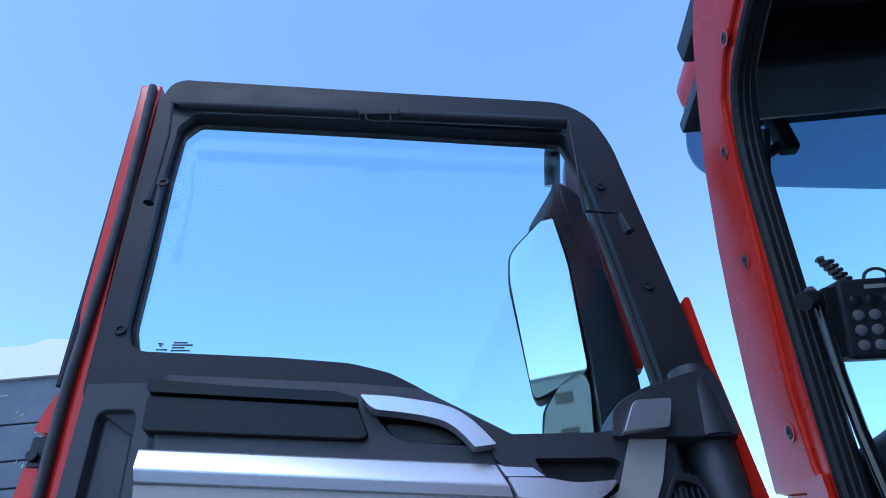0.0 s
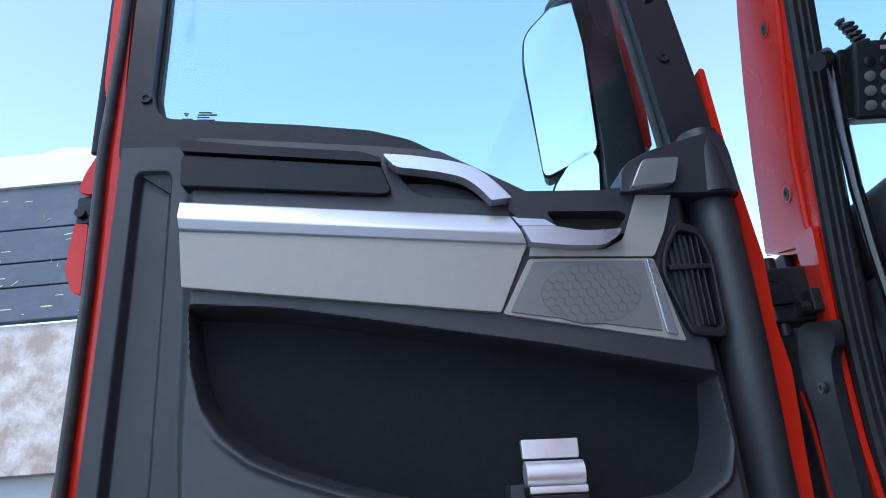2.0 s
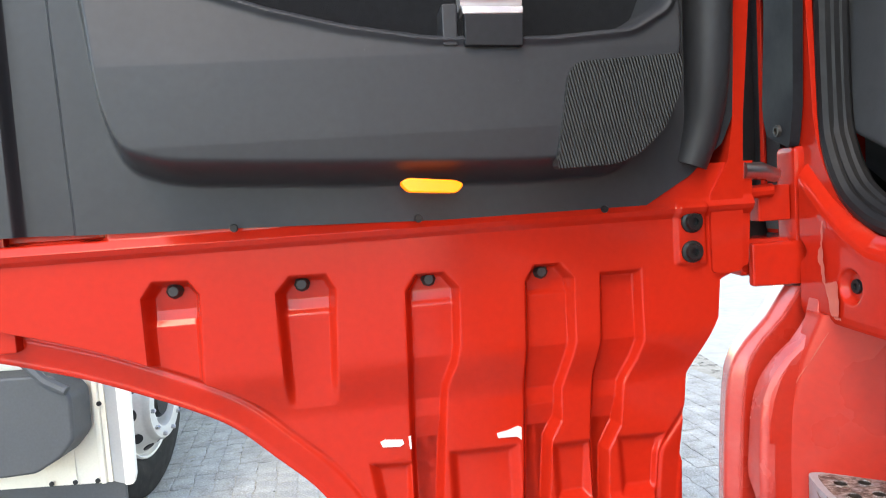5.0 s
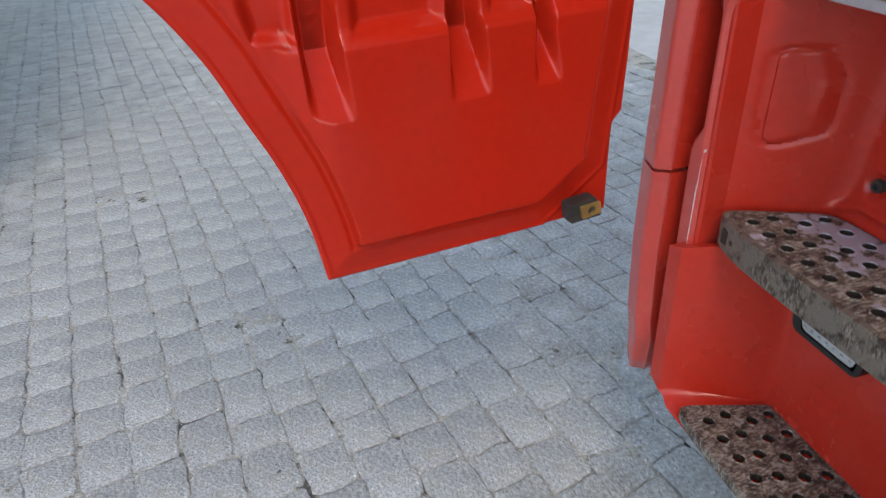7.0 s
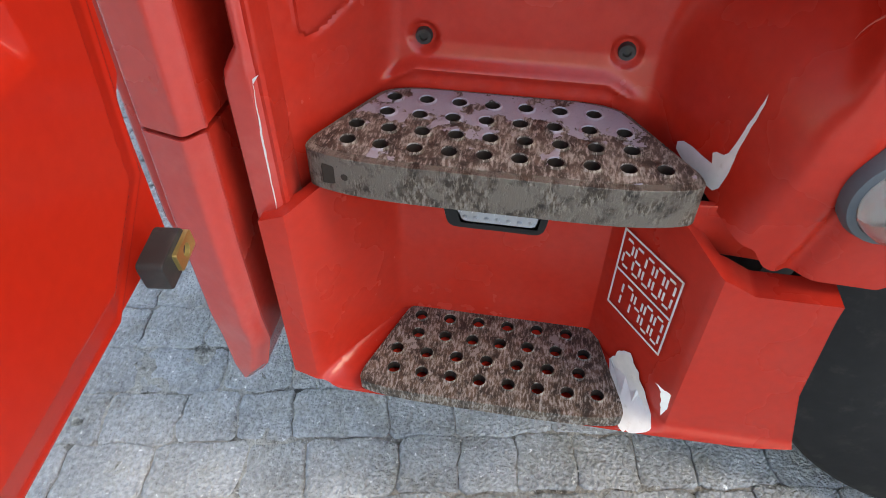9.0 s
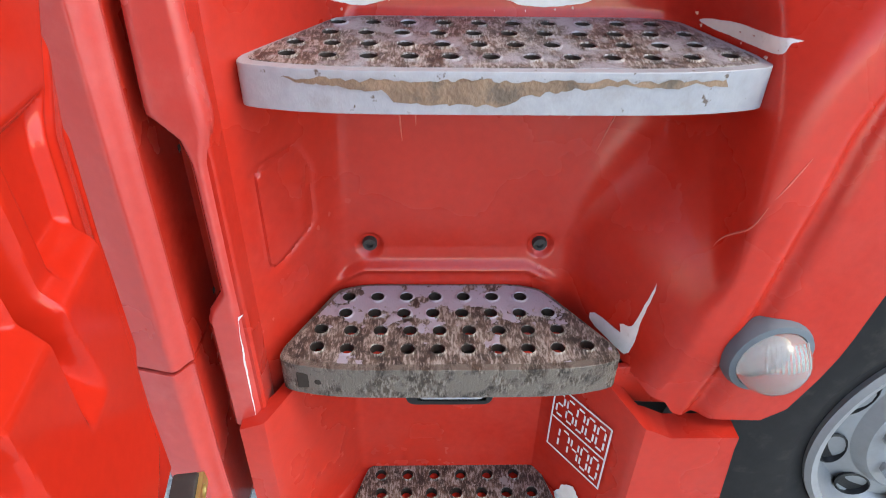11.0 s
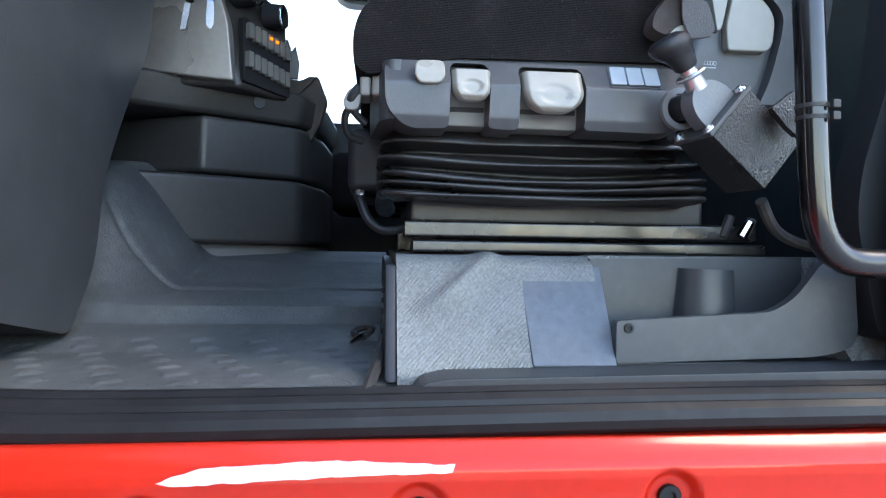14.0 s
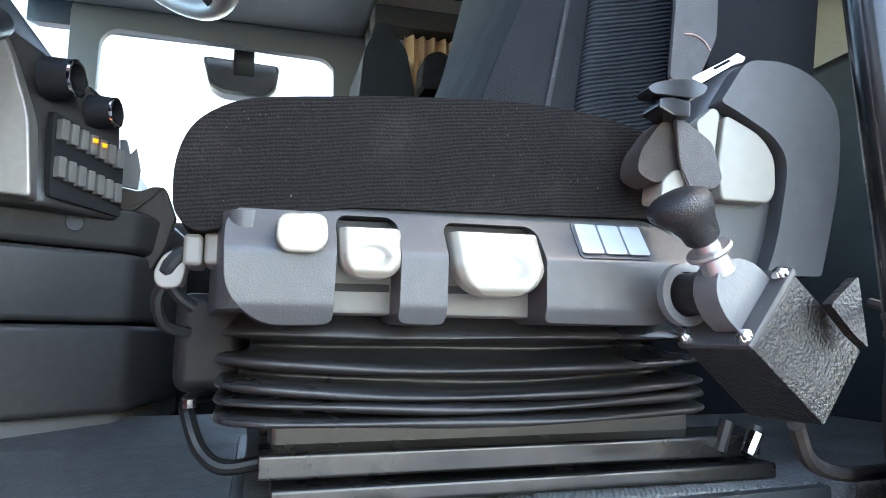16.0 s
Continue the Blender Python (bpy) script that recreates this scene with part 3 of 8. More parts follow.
# sill with its sunk bolts
SCREWS = ((0.987, 1.414), (0.77, 1.42), (0.556, 1.426), (0.347, 1.432), (0.13, 1.434))
Y, Z = np.meshgrid(np.linspace(-0.35, 1.11, 760), np.linspace(0, 1, 90))
rise = np.interp(Y, [0.90, 0.954, 1.0, 1.046, 1.089, 1.11], [0, 0.006, 0.027, 0.055, 0.09, 0.11])
Z = 1.352 + (0.129 + rise) * Z
W = np.interp(Z - rise * ease((Z - 1.40) / 0.06), [1.34, 1.358, 1.368, 1.440, 1.452, 1.460, 1.466, 1.471, 1.476, 1.482], [0.672, 0.660, 0.657, 0.657, 0.6562, 0.6574, 0.6600, 0.6636, 0.6680, 0.6745])
for yy, zz in SCREWS:
    W = W + 0.011 * ease((0.027 - np.hypot(Y - yy, Z - zz)) / 0.010)
part("sill", relief(Y, Z, W, YZ, 0.02), red_paint, cab, "glossy red painted door sill with sunk bolts")


def bolt(parent, m, r=0.011, h=0.006, material=None):
    """A socket-head bolt: a turned head with a sunk centre."""
    return part("bolt", lathe([(0, 0.4 * h), (0.45 * r, 0.4 * h), (0.5 * r, h), (0.9 * r, h), (r, 0.7 * h), (r, -0.004)], m, 14), material or black_metal, parent)


def towards_left(x, y, z):
    return Matrix.Translation((x, y, z)) @ Matrix.Rotation(radians(-90), 4, "Y")


FADED = [(1.047, 1.505), (1.043, 1.505), (1.044, 1.47), (1.041, 1.431), (1.037, 1.413), (1.025, 1.416), (1.011, 1.418), (1.007, 1.385), (1.009, 1.362), (1.026, 1.362), (1.032, 1.39), (1.046, 1.418), (1.049, 1.436), (1.056, 1.443), (1.056, 1.46), (1.049, 1.467)]
for yy, zz in (*SCREWS, (1.092, 1.431)):
    bolt(cab, towards_left(0.669, yy, zz), 0.0105, 0.005, black_metal)
for yy in (0.946, 0.718):
    bolt(cab, towards_left(0.752, yy, 0.833), 0.010, 0.008, rubber)

# white patches where the paint is gone, laid over the panel
def patch(poly, depth, parent, material=None, lift=0.0012, wobble=0.003, n=60):
    pts = []
    k = len(poly)
    for i in range(k):
        a, b = Vector(poly[i]), Vector(poly[(i + 1) % k])
        m = max(2, int((b - a).length / 0.004))
        for j in range(m):
            p = a.lerp(b, j / m)
            v = Vector((p.x * 120, p.y * 120, 3.7))
            pts.append((p.x + wobble * noise.noise(v), p.y + wobble * noise.noise(v + Vector((9, 4, 1)))))
    bm = bmesh.new()
    vs = [bm.verts.new((0, u, v)) for u, v in pts]
    edges = [bm.edges.new((vs[i - 1], vs[i])) for i in range(len(vs))]
    bmesh.ops.triangle_fill(bm, use_beauty=True, edges=edges)
    bmesh.ops.subdivide_edges(bm, edges=list(bm.edges), cuts=2, use_grid_fill=True)
    for v in bm.verts:
        v.co.x = depth(v.co.y, v.co.z) - lift
    bmesh.ops.recalc_face_normals(bm, faces=list(bm.faces))
    return part("paint_chip", bm, material or chip_white, parent, "bare white primer where paint is gone")


def panel_at(y, z):
    return float(entry_depth(np.array(y), np.array(z)))


for poly in (
    [(0.943, 1.198), (0.962, 1.186), (0.967, 1.163), (0.979, 1.150), (0.948, 1.133), (0.905, 1.144), (0.920, 1.159), (0.916, 1.179), (0.928, 1.192)],
    [(0.742, 1.249), (0.752, 1.239), (0.755, 1.222), (0.749, 1.205), (0.739, 1.209), (0.7225, 1.221), (0.724, 1.236)],
    [(0.809, 1.153), (0.801, 1.170), (0.775, 1.180), (0.753, 1.186), (0.735, 1.181), (0.7315, 1.168), (0.680, 1.162), (0.697, 1.1546), (0.684, 1.148), (0.690, 1.139), (0.738, 1.133), (0.773, 1.137)],
    [(0.577, 1.133), (0.561, 1.144), (0.526, 1.151), (0.533, 1.146), (0.54, 1.135), (0.556, 1.13)],
    ):
    patch([(p[0], p[1]) for p in smooth_line([(y, z, 0) for y, z in poly], 5, True)], panel_at, cab, wobble=0.0012)
patch([(0.652, 0.7632), (0.6472, 0.7682), (0.6398, 0.7699), (0.6313, 0.7692), (0.623, 0.7693), (0.6243, 0.7794), (0.6215, 0.7831), (0.6164, 0.7853), (0.6135, 0.7904), (0.6102, 0.8037), (0.6053, 0.8294), (0.5983, 0.8597), (0.599, 0.8498), (0.6031, 0.8275), (0.6078, 0.7988), (0.6099, 0.7752), (0.6143, 0.754), (0.6183, 0.7467), (0.6265, 0.7465), (0.6375, 0.7493), (0.6464, 0.7506), (0.6522, 0.7551)], panel_at, cab, None, 0.0022, 0.0003)
patch([(0.762, 1.329), (0.738, 1.329), (0.737, 1.312), (0.748, 1.308), (0.763, 1.312)], panel_at, cab, red_sky_sheen, 0.002, 0.002)
patch([(0.756, 1.456), (0.722, 1.467), (0.62, 1.471), (0.529, 1.466), (0.531, 1.460), (0.625, 1.458), (0.745, 1.453)], lambda y, z: 0.6548, cab, None, 0.0018, 0.0012)

# flecks round the larger chips
flecks = random.Random(4)
for (cy, cz), count, spread in (((0.942, 1.165), 16, 0.035), ((0.745, 1.165), 18, 0.045), ((0.738, 1.225), 10, 0.022), ((0.555, 1.14), 8, 0.02)):
    bits = []
    for _ in range(count):
        y, z, r = cy + flecks.gauss(0, spread), cz + flecks.gauss(0, 0.6 * spread), flecks.uniform(0.0005, 0.0016)
        bits.append(plate([(y + r * flecks.uniform(0.6, 1.4) * math.cos(a), z + r * flecks.uniform(0.6, 1.8) * math.sin(a)) for a in (0, 1.3, 2.5, 3.8, 5.0)], panel_at(y, z) - 0.0012, panel_at(y, z) + 0.003, YZ))
    tagged(part("paint_flecks", join(*bits), chip_dull, cab), "small pale flecks where paint has chipped", kind="stuff")
patch(FADED, lambda y, z: 0.6545 + 0.004 * (z < 1.366), cab, red_bleached, 0.0012, 0.003)
SCRATCHES = (((0.975, 1.215), (0.962, 1.222)), ((0.70, 1.212), (0.668, 1.205)), ((0.568, 1.244), (0.526, 1.288)), ((0.453, 1.125), (0.435, 1.173)), ((0.502, 1.052), (0.526, 1.008)), ((0.530, 0.998), (0.554, 0.925)), ((0.634, 1.040), (0.661, 0.966)), ((0.588, 1.067), (0.593, 1.043)), ((1.039, 1.339), (1.052, 1.293)), ((1.054, 1.288), (1.076, 1.236)), ((0.64, 1.40), (0.637, 1.412)), ((0.43, 1.41), (0.426, 1.422)), ((0.372, 1.40), (0.368, 1.409)), ((0.905, 1.04), (0.90, 0.98)), ((0.885, 1.05), (0.883, 1.0)), ((0.70, 1.01), (0.66, 1.04)))
for (y0, z0), (y1, z1) in SCRATCHES:
    run = [(panel_at(y0 + (y1 - y0) * k / 12, z0 + (z1 - z0) * k / 12) if z0 < 1.36 else 0.656, y0 + (y1 - y0) * k / 12, z0 + (z1 - z0) * k / 12) for k in range(13)]
    part("scratch", sweep(run, [0.0003 + 0.0008 * math.sin(math.pi * k / 12) for k in range(13)], 6), red_bleached, cab)

# ---- folded strip, slotted groove and corner panel ahead of the entry ----
def strip(name, y0, y1, z0, z1, depth, material, label="", skirt=0.05, nz=60, ny=14, roll=0.008, lean=0.0):
    """An upright panel whose edges y0, y1 and depth run with the height; its upright edges are rolled over."""
    zz = np.linspace(z0, z1, nz)
    a, b = np.interp(zz, *y0), np.interp(zz, *y1)
    k = np.linspace(0, 1, ny)
    Y = a[:, None] + (b - a)[:, None] * k[None, :]
    near = np.minimum(Y - a[:, None], b[:, None] - Y)
    Wd = np.interp(zz, *depth)[:, None] + roll * (1 - ease(near / roll)) ** 2 + lean * (Y - a[:, None])
    return part(name, relief(Y, np.repeat(zz[:, None], ny, 1), Wd, YZ, skirt), material, cab, label)


BEND = ([0.6, 1.12, 1.20, 1.235, 1.265, 1.29, 1.32, 1.35, 1.405], [0.564, 0.564, 0.570, 0.577, 0.588, 0.604, 0.634, 0.652, 0.660])
strip("entry_flange", ([0.69, 0.70, 0.87, 0.88, 1.05, 1.09, 1.24, 1.40], [1.074, 1.072, 1.072, 1.072, 1.072, 1.062, 1.070, 1.056]),
      ([0.69, 0.865, 0.895, 1.05, 1.08, 1.095, 1.24, 1.40], [1.108, 1.108, 1.088, 1.088, 1.096, 1.118, 1.116, 1.092]), 0.69, 1.40, BEND, red_sky_sheen, "red folded plastic edge, pinkish from sky sheen painted in", skirt=0.012)
# returns stay plain red; only the outward faces have the sheen painted in
strip("flange_return", ([0, 2], [1.066, 1.066]), ([0.69, 0.865, 0.895, 1.05, 1.08, 1.095, 1.24, 1.40], [1.106, 1.106, 1.086, 1.086, 1.094, 1.116, 1.114, 1.090]), 0.692, 1.398, (BEND[0], [x + 0.007 for x in BEND[1]]), red_plastic, "", 0.05, roll=0.004)
strip("groove_plate", ([0, 2], [1.07, 1.07]), ([0, 2], [1.17, 1.17]), 0.43, 1.40, ([0.4, 0.6, 1.2, 1.32, 1.4], [0.650, 0.655, 0.658, 0.670, 0.70]), red_plastic)
for zz in (1.062, 1.022, 0.83):
    part("slot", plate(rounded([(1.128, zz - 0.007), (1.158, zz - 0.006), (1.158, zz + 0.008), (1.128, zz + 0.007)], 0.007), 0.650, 0.656, YZ), trim_black, cab)
part("slot", plate(rounded([(1.10, 1.19), (1.15, 1.20), (1.15, 1.28), (1.11, 1.27)], 0.02), 0.654, 0.660, YZ), trim_black, cab)
FRONT = ([0.33, 0.40, 0.52, 0.66, 0.86, 1.07, 1.15, 1.22, 1.26, 1.285, 1.31, 1.345, 1.38, 1.395], [0.575, 0.550, 0.533, 0.528, 0.530, 0.535, 0.539, 0.544, 0.550, 0.560, 0.578, 0.612, 0.635, 0.645])
BODY = (FRONT[0], [x + 0.005 for x in FRONT[1]])
for z0, z1, low in ((0.812, 1.395, ([0, 2], [1.128, 1.128])), (0.36, 0.806, ([0.33, 0.40, 0.47, 2], [1.19, 1.150, 1.130, 1.128]))):
    strip("corner_panel", low, ([0, 2], [1.212, 1.212]), z0, z1, FRONT, red_sky_sheen, "red plastic corner panel with the sky's pink sheen in its colour", 0.004, ny=40, roll=0.024, lean=0.25)
    strip("corner_return", (low[0], [y + 0.001 for y in low[1]]), ([0, 2], [1.211, 1.211]), z0 + 0.001, z1 - 0.001, BODY, red_plastic, "", 0.10, ny=40, roll=0.022, lean=0.25)

# ---- box of the lowest step ----
Y, T = np.meshgrid(np.linspace(0.44, 1.095, 150), np.linspace(0, 1, 70))
top = np.interp(Y, [0.44, 0.555, 0.60, 0.65, 0.73, 1.0, 1.095], [0.672, 0.672, 0.69, 0.722, 0.745, 0.735, 0.70])
bot = np.interp(Y, [0.44, 0.50, 0.62, 1.03, 1.095], [0.415, 0.407, 0.403, 0.405, 0.43])
Z = bot + (top - bot) * T
left = np.interp(Y, [0.965, 1.065], [0.70, 0.545])
right = np.interp(Y, [0.60, 0.70], [0.552, 0.69])
W = smin(smin(np.full(Y.shape, 0.70), left, 0.016), right, 0.016)
W = smax(W, np.full(Y.shape, 0.545), 0.01)
W = np.where(Z < 0.428, 0.545 + (W - 0.545) * ease((Z - 0.408) / 0.02), W)
Y = Y + (np.interp(Z, [0.415, 0.52, 0.65], [0.44, 0.467, 0.477]) - 0.44) * np.clip(1 - (Y - 0.44) / 0.15, 0, 1)
part("step_box", relief(Y, Z, W, YZ, 0.04), red_plastic, cab, "red plastic box round the lowest step")
part("inner_panel", plate(rounded([(0.445, 0.70), (0.50, 0.665), (0.60, 0.672), (0.645, 0.70), (0.650, 0.735), (0.55, 0.742), (0.44, 0.742)], 0.01), 0.612, 0.622, YZ, edge=0.003), red_plastic, cab)
part("rubber_strip", sweep([(0.60, 0.585, 0.655), (0.615, 0.625, 0.685), (0.64, 0.655, 0.735)], 0.008, 8), rubber, cab)
part("box_floor", block(0.60, 0.70, 0.62, 1.05, 0.400, 0.412), red_plastic, cab)
def box_wall(y, z):
    w = float(np.interp(y, [0.60, 0.70], [0.552, 0.69]))
    return (w if z > 0.428 else 0.545 + (w - 0.545) * float(ease((z - 0.408) / 0.02))) - 0.004


patch([(0.668, 0.428), (0.662, 0.462), (0.650, 0.478), (0.638, 0.462), (0.620, 0.432), (0.612, 0.416), (0.625, 0.410), (0.650, 0.409), (0.664, 0.414)], box_wall, cab)
patch([(0.632, 0.520), (0.622, 0.505), (0.612, 0.455), (0.606, 0.47), (0.61, 0.50)], lambda y, z: 0.5435, cab, wobble=0.002)
patch([(1.066, 0.87), (1.074, 0.86), (1.078, 0.70), (1.084, 0.698), (1.080, 0.76), (1.074, 0.865)], lambda y, z: 0.5655, cab, wobble=0.001)

# ---- weight marking on the box's side wall ----
# the wall runs from (x 0.69, y 0.70) out to (x 0.552, y 0.60); the marking's u goes outwards, its v upwards
wu = Vector((0.552 - 0.69, 0.60 - 0.70, 0)).normalized()
wn_ = Vector((wu.y, -wu.x, 0))
wn_ = wn_ if wn_.x < 0 else -wn_
wo = Vector((0.668, 0.684, 0.522)) + wn_ * 0.004
wall_m = Matrix(((wu.x, 0, wn_.x, wo.x), (wu.y, 0, wn_.y, wo.y), (0, 1, 0, wo.z), (0, 0, 0, 1)))
marking = part("weight_marking", join(*[plate(p, 0, 0.0004, XY) for p in (
    [(0, 0), (0.118, 0), (0.118, 0.003), (0, 0.003)], [(0, 0.132), (0.118, 0.132), (0.118, 0.135), (0, 0.135)],
    [(0, 0.066), (0.118, 0.066), (0.118, 0.069), (0, 0.069)], [(0, 0), (0.003, 0), (0.003, 0.135), (0, 0.135)], [(0.115, 0), (0.118, 0), (0.118, 0.135), (0.115, 0.135)])]), chip_white, cab, "white stencilled weight marking")
wall_m = wall_m @ Matrix.Diagonal((0.88, 0.96, 1, 1))
marking.data.transform(wall_m)
SEGMENTS = {"0": "abcdef", "1": "bc", "2": "abged", "4": "fgbc", "6": "acdefg", "7": "abc"}
STROKES = {"a": ((0.12, 1.0), (0.88, 1.0)), "b": ((1.0, 0.90), (1.0, 0.58)), "c": ((1.0, 0.42), (1.0, 0.10)), "d": ((0.12, 0.0), (0.88, 0.0)), "e": ((0.0, 0.42), (0.0, 0.10)), "f": ((0.0, 0.90), (0.0, 0.58)), "g": ((0.16, 0.5), (0.84, 0.5))}


def stencil(digit, u, v, w, h, line=0.0034):
    """One stencilled digit out of separate straight strokes."""
    bars = []
    for k in SEGMENTS[digit]:
        (x0, y0), (x1, y1) = STROKES[k]
        p0, p1 = Vector((u + x0 * w, v + y0 * h)), Vector((u + x1 * w, v + y1 * h))
        side = Vector((-(p1 - p0).y, (p1 - p0).x)).normalized() * line / 2
        bars.append(plate([tuple(p0 - side), tuple(p1 - side), tuple(p1 + side), tuple(p0 + side)], 0, 0.0004, XY))
    return join(*bars)


for text, v in (("26000", 0.079), ("17400", 0.012)):
    for k, digit in enumerate(text):
        part("digit", stencil(digit, 0.009 + 0.0212 * k, v, 0.0145, 0.044), chip_white, cab).data.transform(wall_m)


# ---- steps ----
def bowed(front, corner, y_front, y):
    """Depth of a step's bowed front at y: front in the middle, corner at its ends."""
    (y0, y1) = y_front
    return front + (corner - front) * abs((y - 0.5 * (y0 + y1)) / (0.5 * (y1 - y0))) ** 5


def tread(name, z, front, corner, back, y_front, y_back, rows, pitch, top_material, rim_material, thick, label):
    """A perforated step: plate with pressed holes, its front bowed and wider than its back, with a folded rim."""
    (y0, y1), (b0, b1) = y_front, y_back
    arc = [(bowed(front, corner, y_front, y), y) for y in np.linspace(y0 + 0.02, y1 - 0.02, 15)]
    outer = rounded([(corner, y0), *arc, (corner, y1), (corner + 0.02, y1 - 0.002), (back - 0.012, b1), (back, b1 - 0.035), (back, b0 + 0.035), (back - 0.012, b0), (corner + 0.02, y0 + 0.002)], [0.02] + [0.006] * 15 + [0.02, 0.012, 0.012, 0.02, 0.02, 0.012, 0.012], 4)
    holes, centres = [], []
    for r in range(rows):
        k = (r + 0.5) / rows
        lo, hi = y0 + (b0 - y0) * k + 0.014, y1 + (b1 - y1) * k - 0.014
        n = max(3, round((hi - lo) / pitch))
        for c in range(n):
            y = lo + (hi - lo) * (c + 0.5) / n + (0.25 * pitch if r % 2 else -0.1 * pitch)
            x = front + 0.018 + (back - front - 0.030) * k + (bowed(front, corner, y_front, y) - front) * (1 - k)
            if lo + 0.004 < y < hi - 0.004:
                holes.append(circle(x, y, 0.0090, 14))
                centres.append((x, y))
    step = thing(name, Matrix(), label, "step", "entry steps")
    inset = [(front + 0.010 + (x - front) * 0.915, 0.5 * (y0 + y1) + (y - 0.5 * (y0 + y1)) * 0.962) for x, y in outer]
    part("tread_plate", plate(inset, z - 0.004, z, XY, holes), top_material, step)
    for x, y in centres:
        # the collar walls carry the holes' shade in their colour
        part("hole_collar", lathe([(0.0080, -0.011), (0.0081, -0.0016), (0.0091, 0.0003)], Matrix.Translation((x, y, z)), 14), hole_shade_and_plate, step)
        part("hole_rim", lathe([(0.0088, 0.0001), (0.0093, 0.0016), (0.0104, 0.0012), (0.0118, 0.0001)], Matrix.Translation((x, y, z)), 14), top_material, step)
    cy = 0.5 * (y0 + y1)
    inner = [(front + 0.020 + (x - front) * 0.85, cy + (y - cy) * 0.93) for x, y in outer]
    part("rim", plate(outer, z - thick, z - 0.0005, XY, [inner], min(0.011, 0.42 * thick), 4), rim_material, step)
    return step


tread("top_step", 1.125, 0.606, 0.626, 0.776, (0.540, 1.049), (0.590, 0.980), 4, 0.0375, step_grey, step_face, 0.043, "grey painted perforated metal step, worn to rust")
patch([(1.010, 1.116), (0.80, 1.1165), (0.59, 1.116), (0.588, 1.108), (0.613, 1.112), (0.645, 1.109), (0.689, 1.113), (0.74, 1.107), (0.783, 1.101), (0.798, 1.090), (0.846, 1.093), (0.90, 1.095), (0.912, 1.105), (0.972, 1.110)], lambda y, z: bowed(0.606, 0.626, (0.540, 1.049), y), cab, rust_bare, 0.0008, 0.004)
middle = tread("middle_step", 0.775, 0.572, 0.590, 0.734, (0.634, 1.047), (0.712, 0.990), 4, 0.0375, step_rust, step_edge, 0.048, "rusty perforated metal step with flaking grey paint")
part("step_bracket", plate(rounded([(0.776, 0.722), (0.905, 0.722), (0.895, 0.668), (0.785, 0.668)], 0.012), 0.612, 0.70, YZ, [rounded([(0.790, 0.712), (0.885, 0.712), (0.878, 0.680), (0.796, 0.680)], 0.006)], 0.005), black_metal, middle, "black bracket under the step")
part("bracket_tread", join(plate([(0.786, 0.716), (0.890, 0.716), (0.880, 0.676), (0.792, 0.676)], 0.612, 0.620, YZ), *[lathe([(0.003, 0.0), (0.002, 0.002), (0, 0.0025)], towards_left(0.612, 0.80 + 0.0125 * i + 0.006 * (j % 2), 0.685 + 0.009 * j), 8) for i in range(7) for j in range(3)]), step_face, middle, "grey studded metal plate")
part("end_plate", join(block(0.5755, 0.592, 0.972, 1.026, 0.7375, 0.7620, 0.002), lathe([(0.006, 0.0), (0.004, 0.003), (0, 0.004)], towards_left(0.5757, 1.0, 0.750), 10)), hole_shade_and_plate, middle, "dark riveted plate").data.transform(Matrix.Translation((0.004, 0, 0)))
tread("bottom_step", 0.434, 0.536, 0.546, 0.70, (0.652, 1.005), (0.690, 0.962), 4, 0.041, step_rust_low, step_rust_low, 0.02, "brown rusty perforated metal step set in a box")

# ---- marker lamp on the arch ----
lamp = thing("side_lamp", Matrix.Translation((0.578, 0.478, 0.806)) @ Matrix.Rotation(radians(-90), 4, "Y") @ Matrix.Rotation(radians(6), 4, "X"), "round clear side lamp in a grey rubber ring", "lamp")
part("rubber_ring", lathe([(0.044, -0.02), (0.052, -0.01), (0.054, 0.012), (0.050, 0.022), (0.043, 0.024), (0.041, 0.012)], n=32), lamp_rubber, lamp)
part("lens", lathe([(0.042, 0.006), (0.042, 0.024), (0.039, 0.038), (0.030, 0.050), (0.020, 0.056), (0, 0.058)], n=32), lamp_lens, lamp, "clear ribbed plastic lens")
part("reflector", lathe([(0.038, 0.004), (0.030, 0.012), (0.012, 0.020), (0, 0.02)], n=24), chrome, lamp)
ribs = [sweep([(0.012 + 0.0 * i, -0.026 + 0.0058 * i, 0.0565 - abs(i - 4.5) * 0.0012), (0.036, -0.024 + 0.0054 * i, 0.039 - abs(i - 4.5) * 0.001)], 0.0016, 6) for i in range(10)]
part("lens_ribs", join(*ribs), lamp_lens, lamp)


